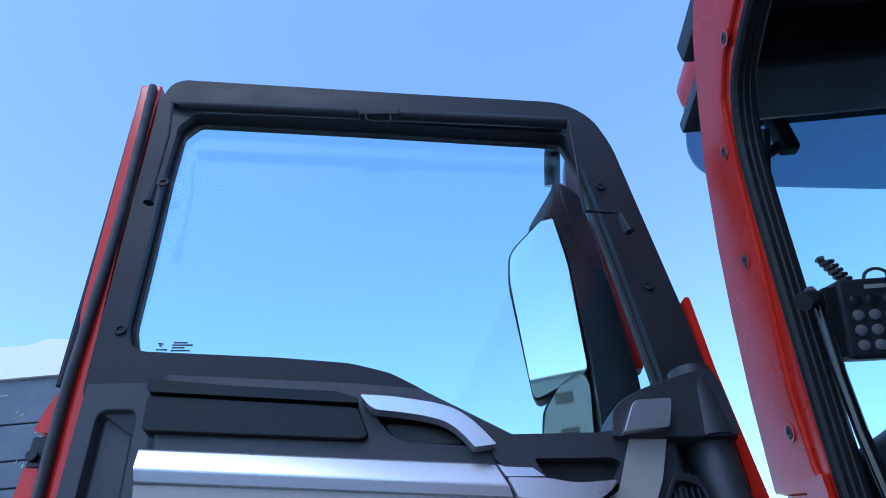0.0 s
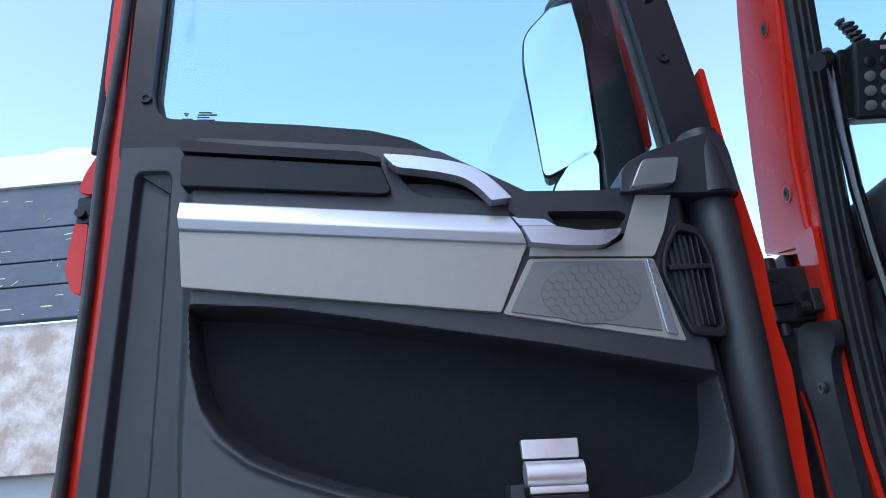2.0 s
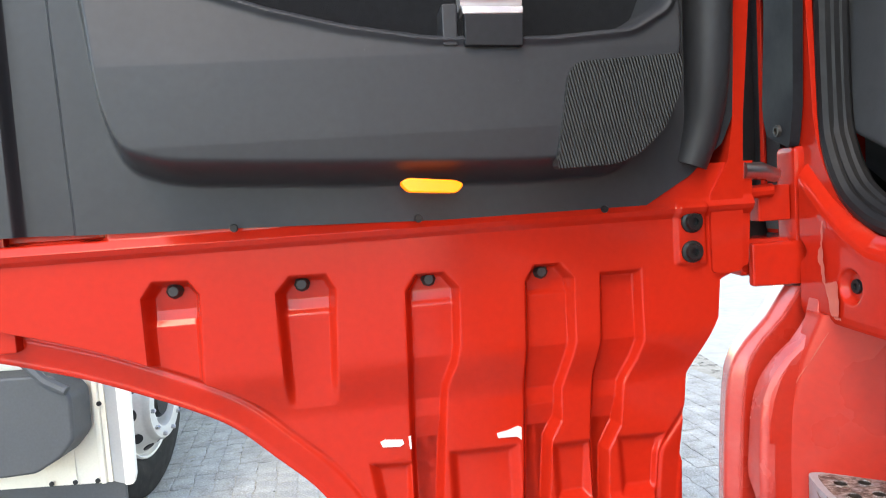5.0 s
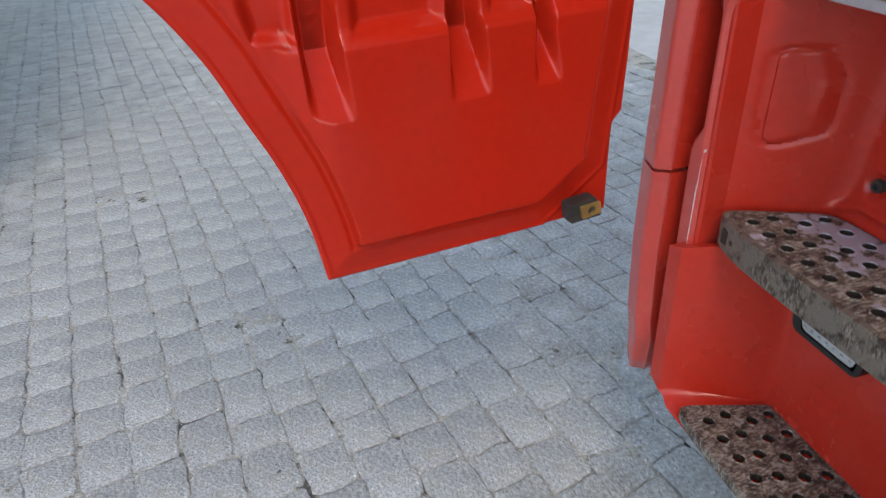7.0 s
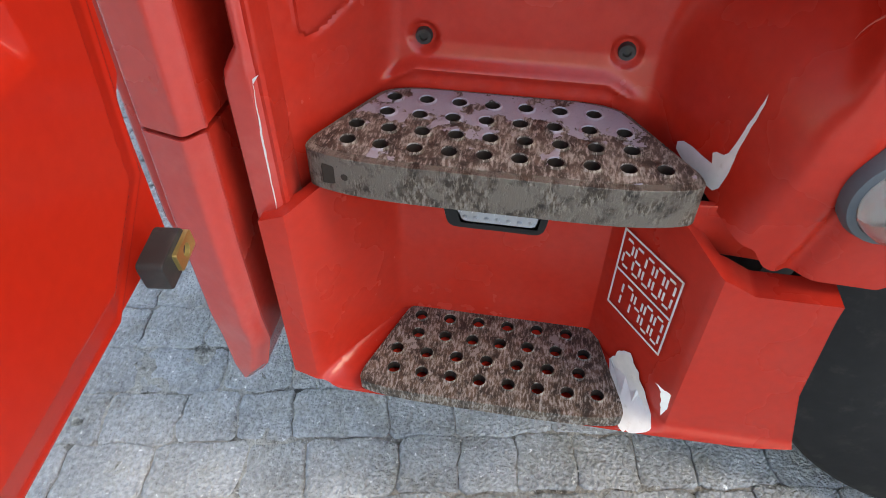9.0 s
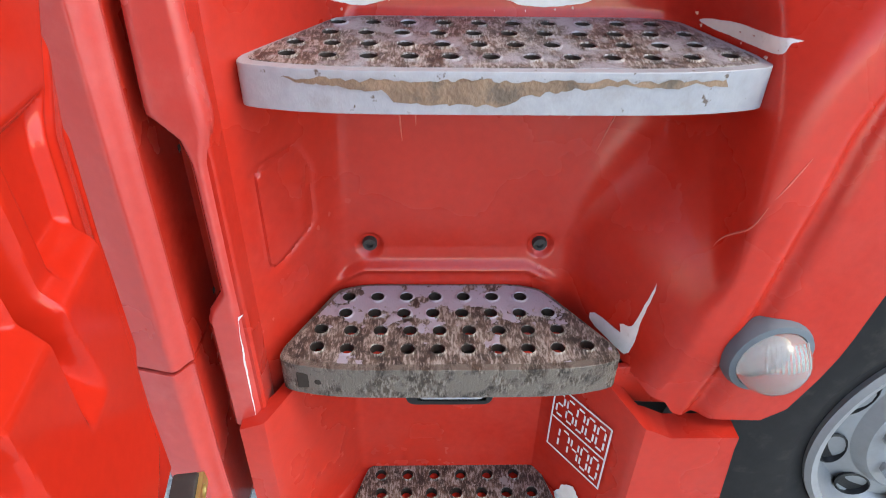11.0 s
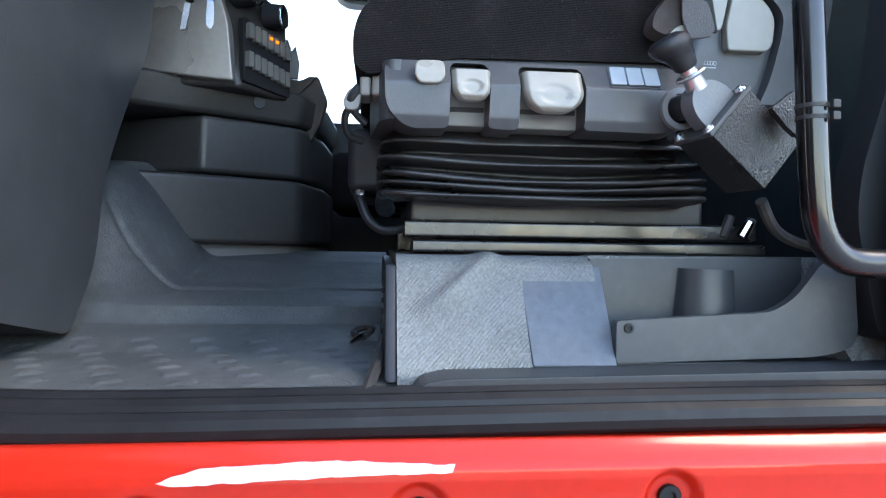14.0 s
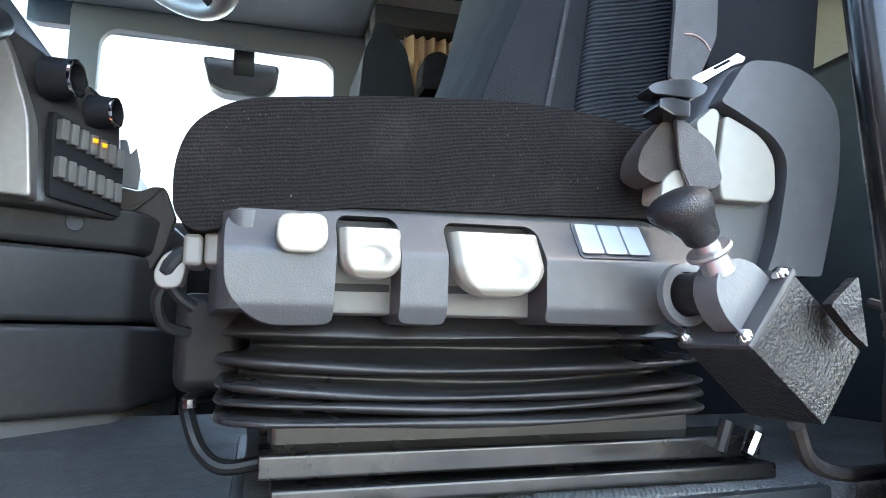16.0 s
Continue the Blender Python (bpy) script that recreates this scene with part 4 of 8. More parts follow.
# ---- front wheel ----
def wheel(parent, m, tyre_r, rim_r, width, rim_material, label, holes=10, dish=None):
    k = tyre_r - rim_r
    w = part("wheel", lathe([(rim_r - 0.01, -width), (rim_r + 0.25 * k, -width - 0.01), (tyre_r - 0.03, -width), (tyre_r, -width + 0.04), (tyre_r, -0.05), (tyre_r - 0.012, -0.02), (tyre_r - 0.03, -0.008), (rim_r + 0.45 * k, 0.006), (rim_r + 0.2 * k, 0.004), (rim_r + 0.03, -0.004), (rim_r - 0.004, -0.012)], n=64), tyre_rubber, parent, label)
    w.matrix_local = m
    hub, dish = dish is None, dish or [(rim_r + 0.006, -0.018), (rim_r + 0.008, 0.0), (rim_r, 0.008), (rim_r - 0.012, 0.004), (rim_r - 0.025, -0.03), (rim_r - 0.04, -0.05), (rim_r * 0.68, -0.035), (rim_r * 0.62, -0.012), (rim_r * 0.40, -0.010), (rim_r * 0.36, 0.0), (rim_r * 0.30, 0.004), (0, 0.006)]
    part("rim", lathe(dish, n=64), rim_material, w)
    for i in range(holes):
        a = 2 * math.pi * i / holes
        r = rim_r * 0.79
        hm = Matrix.Translation((r * math.cos(a), r * math.sin(a), -0.040)) @ Matrix.Rotation(a, 4, "Z")
        part("vent_hole", lathe([(0.034, 0.0), (0.036, 0.004), (0.032, 0.006), (0.030, -0.004), (0, -0.006)], hm @ Matrix.Diagonal((0.75, 1.15, 1, 1)), 16), trim_black, w)
    for i in range(10 if hub else 0):
        a = 2 * math.pi * (i + 0.5) / 10
        r = rim_r * 0.5
        part("wheel_nut", lathe([(0.016, -0.012), (0.016, 0.012), (0.010, 0.018), (0.010, 0.03), (0, 0.032)], Matrix.Translation((r * math.cos(a), r * math.sin(a), 0)), 6), steel, w)
    return w


wheel(cab, towards_left(0.70, -0.03, 0.47), 0.47, 0.262, 0.3, rim_grey, "truck wheel with a grey steel rim and black tyre")
# arch over the wheel and the chassis behind the steps
arc = [(-0.03 + 0.57 * math.cos(radians(a)), 0.47 + 0.57 * math.sin(radians(a))) for a in range(-14, 200, 6)]
part("wheel_arch_liner", plate(arc + [(y * 0.94 - 0.002, 0.47 + (z - 0.47) * 0.94) for y, z in arc[::-1]], 0.66, 1.05, YZ), trim_black, cab)
Y, T = np.meshgrid(np.linspace(-0.9, 0.3297, 176), np.linspace(0, 1, 90))
low = np.where(np.abs(Y + 0.03) < 0.585, 0.47 + np.sqrt(np.maximum(0.585 ** 2 - (Y + 0.03) ** 2, 0)), 0.47)
part("wing", relief(Y, low + (1.365 - low) * T, entry_depth(Y, low + (1.365 - low) * T), YZ, 0.05), red_plastic, cab, "faded red wing over the wheel")
part("chassis", join(block(0.95, 1.15, -3.0, 1.2, 0.55, 0.85, 0.01), block(0.84, 0.95, 0.5, 1.05, 0.62, 1.36, 0.01), block(0.74, 0.82, 0.46, 0.62, 0.5, 0.66, 0.01)), trim_black, cab)
for n_, b in (("floor_panel", block(0.70, 2.95, -1.2, 1.35, 1.38, 1.47)), ("rear_wall", block(0.70, 2.95, -1.25, -1.2, 1.4, 3.3)), ("far_wall", join(block(2.90, 2.95, -1.2, 1.4, 1.4, 2.16), block(2.90, 2.95, -1.2, 0.30, 1.90, 3.2), block(2.90, 2.95, 0.30, 1.4, 2.86, 3.2), block(2.90, 2.95, 1.17, 1.24, 1.90, 2.86)))):
    part(n_, b, trim_dark, cab)
# unseen engine mass and bumper, added to stop light leaking under the cab
part("engine_occluder", block(1.25, 2.45, -0.95, 1.20, 0.42, 1.38, 0.04), trim_black, cab, "unseen dark mass that blocks light under the cab")
part("bumper_occluder", block(0.88, 2.92, 1.27, 1.50, 0.30, 1.42, 0.05, 3), red_plastic, cab, "unseen red bumper added to block light")
# unseen front wall, added against light leaking in below the windscreen
part("front_wall_occluder", block(0.82, 2.92, 1.42, 1.46, 1.40, 2.16, 0.01), trim_black, cab)
# unseen far wheel, added to block light from the far side
wheel(cab, Matrix.Translation((2.92, -0.03, 0.47)) @ Matrix.Rotation(radians(90), 4, "Y"), 0.47, 0.262, 0.3, rim_grey, "truck wheel with a grey steel rim and black tyre")
part("rear_corner", join(block(0.66, 0.72, -1.25, -0.10, 1.3, 3.25, 0.02), block(0.66, 0.70, -0.12, 0.05, 1.45, 1.52, 0.01)), red_paint, cab)
part("roof", join(block(0.62, 2.99, -1.3, 0.72, 3.24, 3.34, 0.03), block(0.80, 2.99, 0.72, 1.30, 3.24, 3.34, 0.03)), red_paint, cab)
part("roof_lining", join(block(0.72, 2.88, -1.2, 1.05, 3.16, 3.22, 0.01), block(0.80, 2.88, 1.05, 1.33, 3.20, 3.235, 0.005)), trim_dark, cab)

# ---- front pillar ----
INNER = [(1.075, 1.612), (1.09, 1.662), (1.10, 1.745), (1.108, 1.852), (1.096, 2.003), (1.078, 2.14), (1.047, 2.30), (1.0, 2.50), (0.950, 2.70), (0.912, 2.80), (0.862, 2.868), (0.82, 2.893), (0.71, 2.925), (0.5, 2.955), (-0.1, 2.98)]
OUTER = [(0.845, 3.13), (0.905, 3.085), (0.949, 3.029), (0.995, 2.968), (1.076, 2.846), (1.148, 2.692), (1.20, 2.555), (1.248, 2.40), (1.283, 2.255), (1.290, 2.225)]
part("front_pillar", plate([*INNER[4:9], *INNER[9:], (-0.1, 3.26), (0.7, 3.26), *OUTER, (1.20, 2.19), (1.12, 2.165), (1.105, 2.03)], 0.685, 0.705, YZ, edge=0.006), red_pillar, cab, "glossy red front door pillar")
part("pillar_lining", plate([*INNER[4:9], *INNER[9:], (-0.1, 3.22), (0.7, 3.22), *[(y - 0.02, z - 0.01) for y, z in OUTER], (1.20, 2.20), (1.12, 2.165), (1.105, 2.03)], 0.706, 0.724, YZ), trim_black, cab, "black inner pillar lining")
part("pillar_rib", plate([(1.0, 2.56), (1.030, 2.476), (1.077, 2.34), (1.097, 2.215), (1.090, 2.172), (1.228, 2.205), (1.246, 2.255), (1.203, 2.379), (1.135, 2.557), (1.072, 2.70), (0.990, 2.85), (0.930, 2.935), (0.845, 3.0), (0.70, 3.03), (0.70, 2.95), (0.83, 2.915), (0.895, 2.865), (0.945, 2.74)], 0.676, 0.69, YZ, edge=0.006), red_pillar, cab)
part("pillar_edge", sweep(smooth_line([(0.70, y + 0.006, z) for y, z in OUTER], 6), 0.008, 8), white_paint, cab)
for y, z in ((0.80, 2.93), (0.957, 2.786), (1.042, 2.586), (1.124, 2.284)):
    bolt(cab, towards_left(0.677, y, z), 0.011, 0.004, rubber)
    part("washer", lathe([(0.012, 0.0), (0.017, 0.0), (0.017, 0.002), (0.012, 0.002)], towards_left(0.676, y, z), 18), red_plastic, cab)
# lower pillar with the hinges
part("lower_pillar", plate(rounded([(1.04, 1.36), (1.14, 1.36), (1.14, 1.46), (1.125, 1.60), (1.135, 1.70), (1.14, 2.2), (1.07, 2.2), (1.098, 2.0), (1.108, 1.852), (1.10, 1.745), (1.094, 1.662), (1.083, 1.615), (1.066, 1.580), (1.035, 1.535), (1.00, 1.508), (0.99, 1.49)], 0.008), 0.672, 0.682, YZ, edge=0.004), red_paint, cab)
part("pillar_back", block(0.705, 0.80, 1.16, 1.36, 1.42, 2.22, 0.01), red_paint, cab)
# black blocks stand in for the shadowed gap beside the hinges
part("hinge_gap_shade", join(block(0.684, 0.704, 1.215, 1.345, 1.50, 2.20, 0.004), block(0.615, 0.704, 1.30, 1.355, 1.45, 2.20, 0.004)), trim_black, cab)
part("recess_edge", plate([(1.268, 1.95), (1.256, 1.885), (1.258, 1.50), (1.272, 1.50), (1.270, 1.90), (1.282, 1.95)], 0.678, 0.684, YZ, edge=0.002), red_paint, cab)
part("pillar_cover", plate(rounded([(1.055, 2.032), (1.152, 2.052), (1.187, 2.018), (1.197, 1.951), (1.188, 1.90), (1.208, 1.68), (1.195, 1.64), (1.125, 1.615), (1.112, 1.68), (1.103, 1.90), (1.096, 1.955), (1.084, 1.982), (1.062, 1.995)], [0.012, 0.02, 0.02, 0.01, 0.01, 0.02, 0.01, 0.01, 0.01, 0.01, 0.01, 0.01, 0.01]), 0.652, 0.668, YZ, edge=0.004), cover_black, cab, "black plastic cover on the door pillar")
for y, z in ((1.135, 1.938), (1.156, 1.645)):
    bolt(cab, towards_left(0.652, y, z), 0.010, 0.005, rubber)
part("upper_hinge", join(block(0.60, 0.70, 1.13, 1.19, 2.05, 2.15, 0.008), block(0.58, 0.64, 1.12, 1.17, 2.08, 2.12, 0.006), sweep([(0.62, 1.15, 2.03), (0.62, 1.15, 2.17)], 0.014, 12), block(0.655, 0.69, 1.10, 1.16, 2.06, 2.10, 0.004), sweep([(0.64, 1.12, 2.07), (0.66, 1.12, 2.07)], 0.012, 10)), black_metal, cab, "greasy black steel door hinge")
part("lower_hinge", join(block(0.575, 0.70, 1.14, 1.20, 1.415, 1.475, 0.006), block(0.60, 0.652, 1.125, 1.16, 1.503, 1.56, 0.003), sweep([(0.577, 1.125, 1.550), (0.622, 1.125, 1.552)], 0.011, 10), block(0.655, 0.70, 1.12, 1.18, 1.46, 1.62, 0.012)), red_paint, cab)
part("check_arm", sweep([(0.57, 1.11, 1.585), (0.60, 1.115, 1.583), (0.628, 1.12, 1.574)], [0.013, 0.014, 0.011], 12), steel, cab)
part("pillar_foot", block(0.70, 0.76, 1.11, 1.22, 1.37, 1.52, 0.006), red_paint, cab)
part("hinge_leaf", block(0.585, 0.69, 1.118, 1.135, 1.40, 1.47, 0.006), red_paint, cab)

# rubber seal round the doorway
seal_line = smooth_line([(0.682, -0.05, 1.498), (0.682, 0.3, 1.496), (0.682, 0.6, 1.492), (0.682, 0.80, 1.490), (0.682, 0.90, 1.492), (0.682, 0.95, 1.499), (0.682, 0.99, 1.515), (0.682, 1.03, 1.545), (0.684, 1.065, 1.60), (0.690, 1.088, 1.665), (0.692, 1.095, 1.85), (0.692, 1.083, 2.0), (0.692, 1.062, 2.14), (0.692, 1.03, 2.30), (0.692, 0.985, 2.5), (0.692, 0.937, 2.70), (0.692, 0.90, 2.795), (0.692, 0.852, 2.857), (0.692, 0.80, 2.885), (0.692, 0.70, 2.912), (0.692, 0.5, 2.94), (0.692, 0.0, 2.97)], 6)
part("door_seal", sweep(seal_line, 0.013, 10), seal_black, cab, "black rubber door seal")
part("door_seal", sweep([(x + 0.011, y - 0.004 * min(1, max(0, (z - 1.50) / 0.1)), z + 0.010 * min(1, max(0, (1.70 - z) / 0.15))) for x, y, z in seal_line], 0.012, 10), seal_black, cab)
part("door_seal", sweep([(x + 0.022, y - 0.006 * min(1, max(0, (z - 1.50) / 0.1)), z + 0.014 * min(1, max(0, (1.70 - z) / 0.15))) for x, y, z in seal_line], 0.012, 10), seal_black, cab)


# ---- open door, in its own frame: x towards the hinge, y away from the cab's inside, z up ----
ARCH = [(-0.62, 1.405), (-0.54, 1.385), (-0.461, 1.361), (-0.394, 1.337), (-0.29, 1.291), (-0.226, 1.255), (-0.17, 1.204), (-0.111, 1.146), (-0.068, 1.077), (-0.040, 1.009), (-0.012, 0.940), (0.010, 0.862), (0.023, 0.772)]
RIGHT = ([0.72, 0.905, 0.922, 1.0, 1.12, 1.135, 1.27, 1.36, 1.42, 1.44, 1.66], [0.452, 0.452, 0.467, 0.470, 0.472, 0.468, 0.480, 0.525, 0.53, 0.578, 0.594])
arch_curve = smooth_line([(x, z, 0) for x, z in ARCH], 10)


def door_base(x):
    return np.interp(x, [p[0] for p in arch_curve] + [0.5, 0.6], [p[1] for p in arch_curve] + [0.770, 0.770])


s, t = np.meshgrid(np.concatenate([np.linspace(-0.60, -0.10, 250)[:-1], np.linspace(-0.10, 0.035, 100)[:-1], np.linspace(0.035, 0.594, 290)]), np.linspace(0, 1, 330))
Z = door_base(s) + (1.60 - door_base(s)) * t
X = np.where(s > 0.40, 0.40 + (s - 0.40) * (np.interp(Z, *RIGHT) - 0.40) / 0.194, s)
W = 0.024 * (1 - ease((Z - 1.258) / 0.090)) + np.interp(Z, [1.52, 1.527, 1.535, 1.548, 1.60], [0.0, -0.008, -0.012, -0.002, 0.0])
OUTLINE = [*[(x, z) for x, z, _ in arch_curve], (0.345, 0.768), (0.445, 0.842), (0.475, 1.13), (0.75, 1.5), (0.75, 1.9), (-0.9, 1.9), (-0.9, 1.41)]
rim = -sdf(OUTLINE, X, Z)
for poly, d in (
    ([(-0.034, 1.183), (0.040, 1.179), (0.036, 1.076), (-0.020, 1.084)], 0.018),
    ([(0.089, 1.188), (0.203, 1.187), (0.203, 1.077), (0.089, 1.078)], 0.018),
    ([(0.252, 1.181), (0.327, 1.182), (0.318, 1.080), (0.254, 1.079)], 0.018),
    ([(0.358, 1.182), (0.444, 1.178), (0.440, 1.077), (0.362, 1.078)], 0.018),
):
    W = W + 0.75 * d * sunk(poly, X, Z, 0.017)
W = W - 0.012 * ease((1.090 - Z) / 0.022) * ease((Z - 0.60) / 0.1) * ease((X - 0.0) / 0.06)
# short channels keep a flat floor that runs out where the surface falls back; long ones follow it in two folds down to a ramp
SHORT = ([1.20, 1.418, 1.426, 1.440, 1.50], [0.021, 0.021, 0.027, 0.030, 0.030])
LONG = ([0.985, 1.066, 1.205, 1.240, 1.268, 1.338, 1.418, 1.424, 1.438, 1.50], [0.010, 0.050, 0.050, 0.040, 0.040, 0.018, 0.018, 0.023, 0.026, 0.026])
for poly, floor_line, wall in (
    ([(-0.330, 1.2), (-0.330, 1.463), (-0.312, 1.487), (-0.262, 1.485), (-0.247, 1.463), (-0.252, 1.33), (-0.255, 1.2)], SHORT, 0.014),
    ([(-0.144, 1.262), (-0.147, 1.455), (-0.124, 1.480), (-0.071, 1.479), (-0.058, 1.455), (-0.067, 1.285), (-0.069, 1.262)], SHORT, 0.014),
    ([(0.030, 0.975), (0.030, 1.117), (0.033, 1.25), (0.036, 1.36), (0.039, 1.442), (0.056, 1.468), (0.100, 1.468), (0.121, 1.442), (0.117, 1.355), (0.111, 1.325), (0.097, 1.289), (0.088, 1.205), (0.079, 1.111), (0.078, 1.06), (0.086, 0.975)], LONG, 0.011),
    ([(0.199, 0.968), (0.202, 1.095), (0.208, 1.192), (0.212, 1.30), (0.216, 1.40), (0.218, 1.442), (0.234, 1.467), (0.276, 1.467), (0.297, 1.442), (0.296, 1.342), (0.289, 1.311), (0.276, 1.266), (0.273, 1.213), (0.256, 1.184), (0.247, 1.089), (0.259, 0.968)], LONG, 0.011),
    ([(0.313, 0.968), (0.314, 1.081), (0.315, 1.181), (0.322, 1.288), (0.331, 1.339), (0.335, 1.448), (0.404, 1.448), (0.405, 1.334), (0.396, 1.302), (0.378, 1.263), (0.370, 1.196), (0.348, 1.156), (0.343, 1.055), (0.363, 0.968)], (LONG[0], [min(d, 0.018) if z > 1.3 else d for z, d in zip(*LONG)]), 0.011),
):
    W = W + np.maximum(np.interp(Z, *floor_line) - W, 0) * sunk(poly, X, Z, wall)
# seams and rim
flange = 1 - ease((rim - 0.046) / 0.008)
W = W + (0.025 + 0.22 * np.clip(0.046 - rim, 0, 0.05) - W) * flange + 0.004 * np.exp(-(((rim - 0.045) / 0.005) ** 2)) * (Z < 1.45)
W = W - 0.002 * np.exp(-(((rim - 0.004) / 0.004) ** 2))
W = W + 0.026 * ease((Z - 1.546) / 0.006) * ease((-0.36 - X) / 0.02)
hinge_pad = rounded([(0.455, 1.545), (0.510, 1.545), (0.512, 1.44), (0.455, 1.445)], 0.01)
W = W - 0.006 * sunk(hinge_pad, X, Z, 0.008)
door = part("door", relief(X, Z, W, XZ, 0.016), red_paint, cab, "open red door, pressed steel inside with grey trim above")
door.matrix_local = pose(0, 1.04, 0, 0, 0, 6.7)
part("outer_skin", plate([(-0.60, 1.39), *[(x + 0.012, z + 0.022) for x, z, _ in arch_curve[10:]], (0.44, 0.79), (0.444, 0.9), (0.458, 1.27), (0.515, 1.42), (0.594, 1.6), (0.585, 2.18), (0.2, 2.18), (-0.45, 2.36), (-0.532, 2.42)], 0.050, 0.070), red_paint, door)
part("hinge_flange", plate(rounded([(0.515, 1.43), (0.565, 1.43), (0.572, 1.66), (0.586, 1.831), (0.599, 1.97), (0.592, 2.04), (0.600, 2.16), (0.594, 2.236), (0.582, 2.40), (0.578, 2.553), (0.566, 2.553), (0.570, 2.40), (0.574, 2.236), (0.568, 2.00), (0.555, 1.66), (0.545, 1.60), (0.515, 1.55)], 0.01), -0.006, 0.05, XZ, edge=0.004), red_paint, door)


def facing(x, y, z):
    return Matrix.Translation((x, y, z)) @ Matrix.Rotation(radians(90), 4, "X")


for x, z in ((-0.288, 1.468), (-0.109, 1.463), (0.077, 1.455), (0.25, 1.452)):
    part("bolt", lathe([(0, 0.012), (0.007, 0.012), (0.011, 0.007), (0.012, -0.006)], facing(x, 0.027, z), 8), rubber, door)
for x, z in ((0.483, 1.513), (0.482, 1.467)):
    part("bolt", lathe([(0, 0.004), (0.006, 0.004), (0.006, 0.010), (0.0115, 0.010), (0.013, 0.004), (0.017, 0.002), (0.017, -0.004)], facing(x, -0.008, z), 20), black_metal, door)
for x in (-0.19, 0.065, 0.341):
    part("screw", lathe([(0, 0.003), (0.005, 0.003), (0.006, 0)], facing(x, -0.020, 1.549 - 0.02 * x), 10), black_metal, door)
for poly in ([(-0.013, 1.213), (-0.006, 1.216), (0.021, 1.213), (0.023, 1.207), (0.017, 1.203), (-0.010, 1.205)], [(0.167, 1.206), (0.185, 1.209), (0.200, 1.214), (0.206, 1.212), (0.205, 1.192), (0.198, 1.198), (0.168, 1.199)], [(0.030, 1.217), (0.034, 1.217), (0.034, 1.198), (0.031, 1.197)]):
    part("paint_chip", plate(poly, 0.0215, 0.030), chip_white, door)
part("stop_buffer", plate(rounded([(0.362, 0.815), (0.408, 0.818), (0.420, 0.786), (0.366, 0.784)], 0.006), -0.006, 0.016, XZ, edge=0.003), rubber, door, "black rubber stop with a brass insert")
part("brass_insert", plate(rounded([(0.380, 0.810), (0.412, 0.812), (0.415, 0.793), (0.383, 0.790)], 0.003), -0.010, -0.004, XZ, [circle(0.398, 0.801, 0.006)], 0.001), brass, door)

# ---- upper trim with its pocket ----
TRIM_LOW = [(-0.50, 1.560), (-0.44, 1.558), (-0.192, 1.552), (0.063, 1.544), (0.341, 1.534), (0.411, 1.542), (0.483, 1.583), (0.537, 1.629), (0.555, 1.669), (0.559, 1.75)]
s, t = np.meshgrid(np.linspace(-0.545, 0.562, 480), np.linspace(0, 1, 360))
low = np.interp(s, [p[0] for p in TRIM_LOW] + [0.562], [p[1] for p in TRIM_LOW] + [1.85])
top = np.interp(s, [-0.505, -0.40, -0.06, 0.05, 0.19, 0.37, 0.47, 0.562], [2.42, 2.418, 2.385, 2.37, 2.285, 2.28, 2.30, 2.30])
z = low + (top - low) * t
left_edge = np.interp(z, [1.55, 1.66, 1.86, 2.39, 2.43], [-0.512, -0.510, -0.506, -0.500, -0.498])
s = np.where(s < -0.40, -0.40 + (s + 0.40) * (left_edge + 0.40) / (-0.145), s)
MAIN = rounded([(-0.395, 2.6), (-0.388, 2.30), (-0.372, 1.90), (-0.350, 1.70), (-0.325, 1.635), (-0.26, 1.612), (-0.077, 1.600), (0.206, 1.586), (0.36, 1.588), (0.425, 1.64), (0.462, 1.75), (0.478, 2.0), (0.485, 2.6)], 0.03, 4)
POCKET = rounded([(-0.360, 2.118), (-0.208, 2.103), (-0.054, 2.073), (0.201, 2.022), (0.369, 1.982), (0.452, 1.962), (0.438, 1.873), (0.412, 1.812), (0.36, 1.784), (0.247, 1.777), (0.089, 1.783), (-0.019, 1.802), (-0.112, 1.827), (-0.189, 1.854), (-0.243, 1.878), (-0.288, 1.912), (-0.322, 1.955), (-0.344, 2.02)], 0.012, 3)
bulge = np.interp(z, [1.55, 1.66, 1.76, 1.90, 2.05, 2.3, 2.45], [-0.088, -0.100, -0.098, -0.075, -0.052, -0.050, -0.040])
W = -0.006 + (bulge + 0.006) * sunk(MAIN, s, z, 0.035)
floor_ = 0.012
pk = sunk(POCKET, s, z, 0.013)
W = W + (floor_ - W) * pk
W = W + 0.036 * sunk(rounded([(-0.030, 2.338), (-0.016, 2.315), (0.001, 2.292), (0.033, 2.280), (0.134, 2.268), (0.122, 2.292), (0.096, 2.314), (0.045, 2.328)], 0.01), s, z, 0.008)
W = W + 0.05 * sunk([(0.200, 2.250), (0.360, 2.242), (0.34, 2.188), (0.22, 2.194)], s, z, 0.006)
W = W - 0.007 * np.exp(-(((sdf(POCKET, s, z) - 0.005) / 0.005) ** 2)) * ease((1.97 - z) / 0.1)
W = W + 0.018 * sunk(rounded([(-0.482, 1.5), (-0.474, 2.375), (-0.408, 2.375), (-0.398, 1.5)], 0.02), s, z, 0.012)
part("trim_panel", relief(s, z, W, XZ, 0.03), trim_dark, door, "dark grey moulded plastic inner trim")
# fabric in the pocket
inner = [(x * 0.985 + 0.0012, 1.93 + (zz - 1.93) * 0.93) for x, zz in POCKET]
part("pocket_lining", plate(inner, 0.004, 0.011, XZ), pocket_cloth, door, "black felt lining of the door pocket")

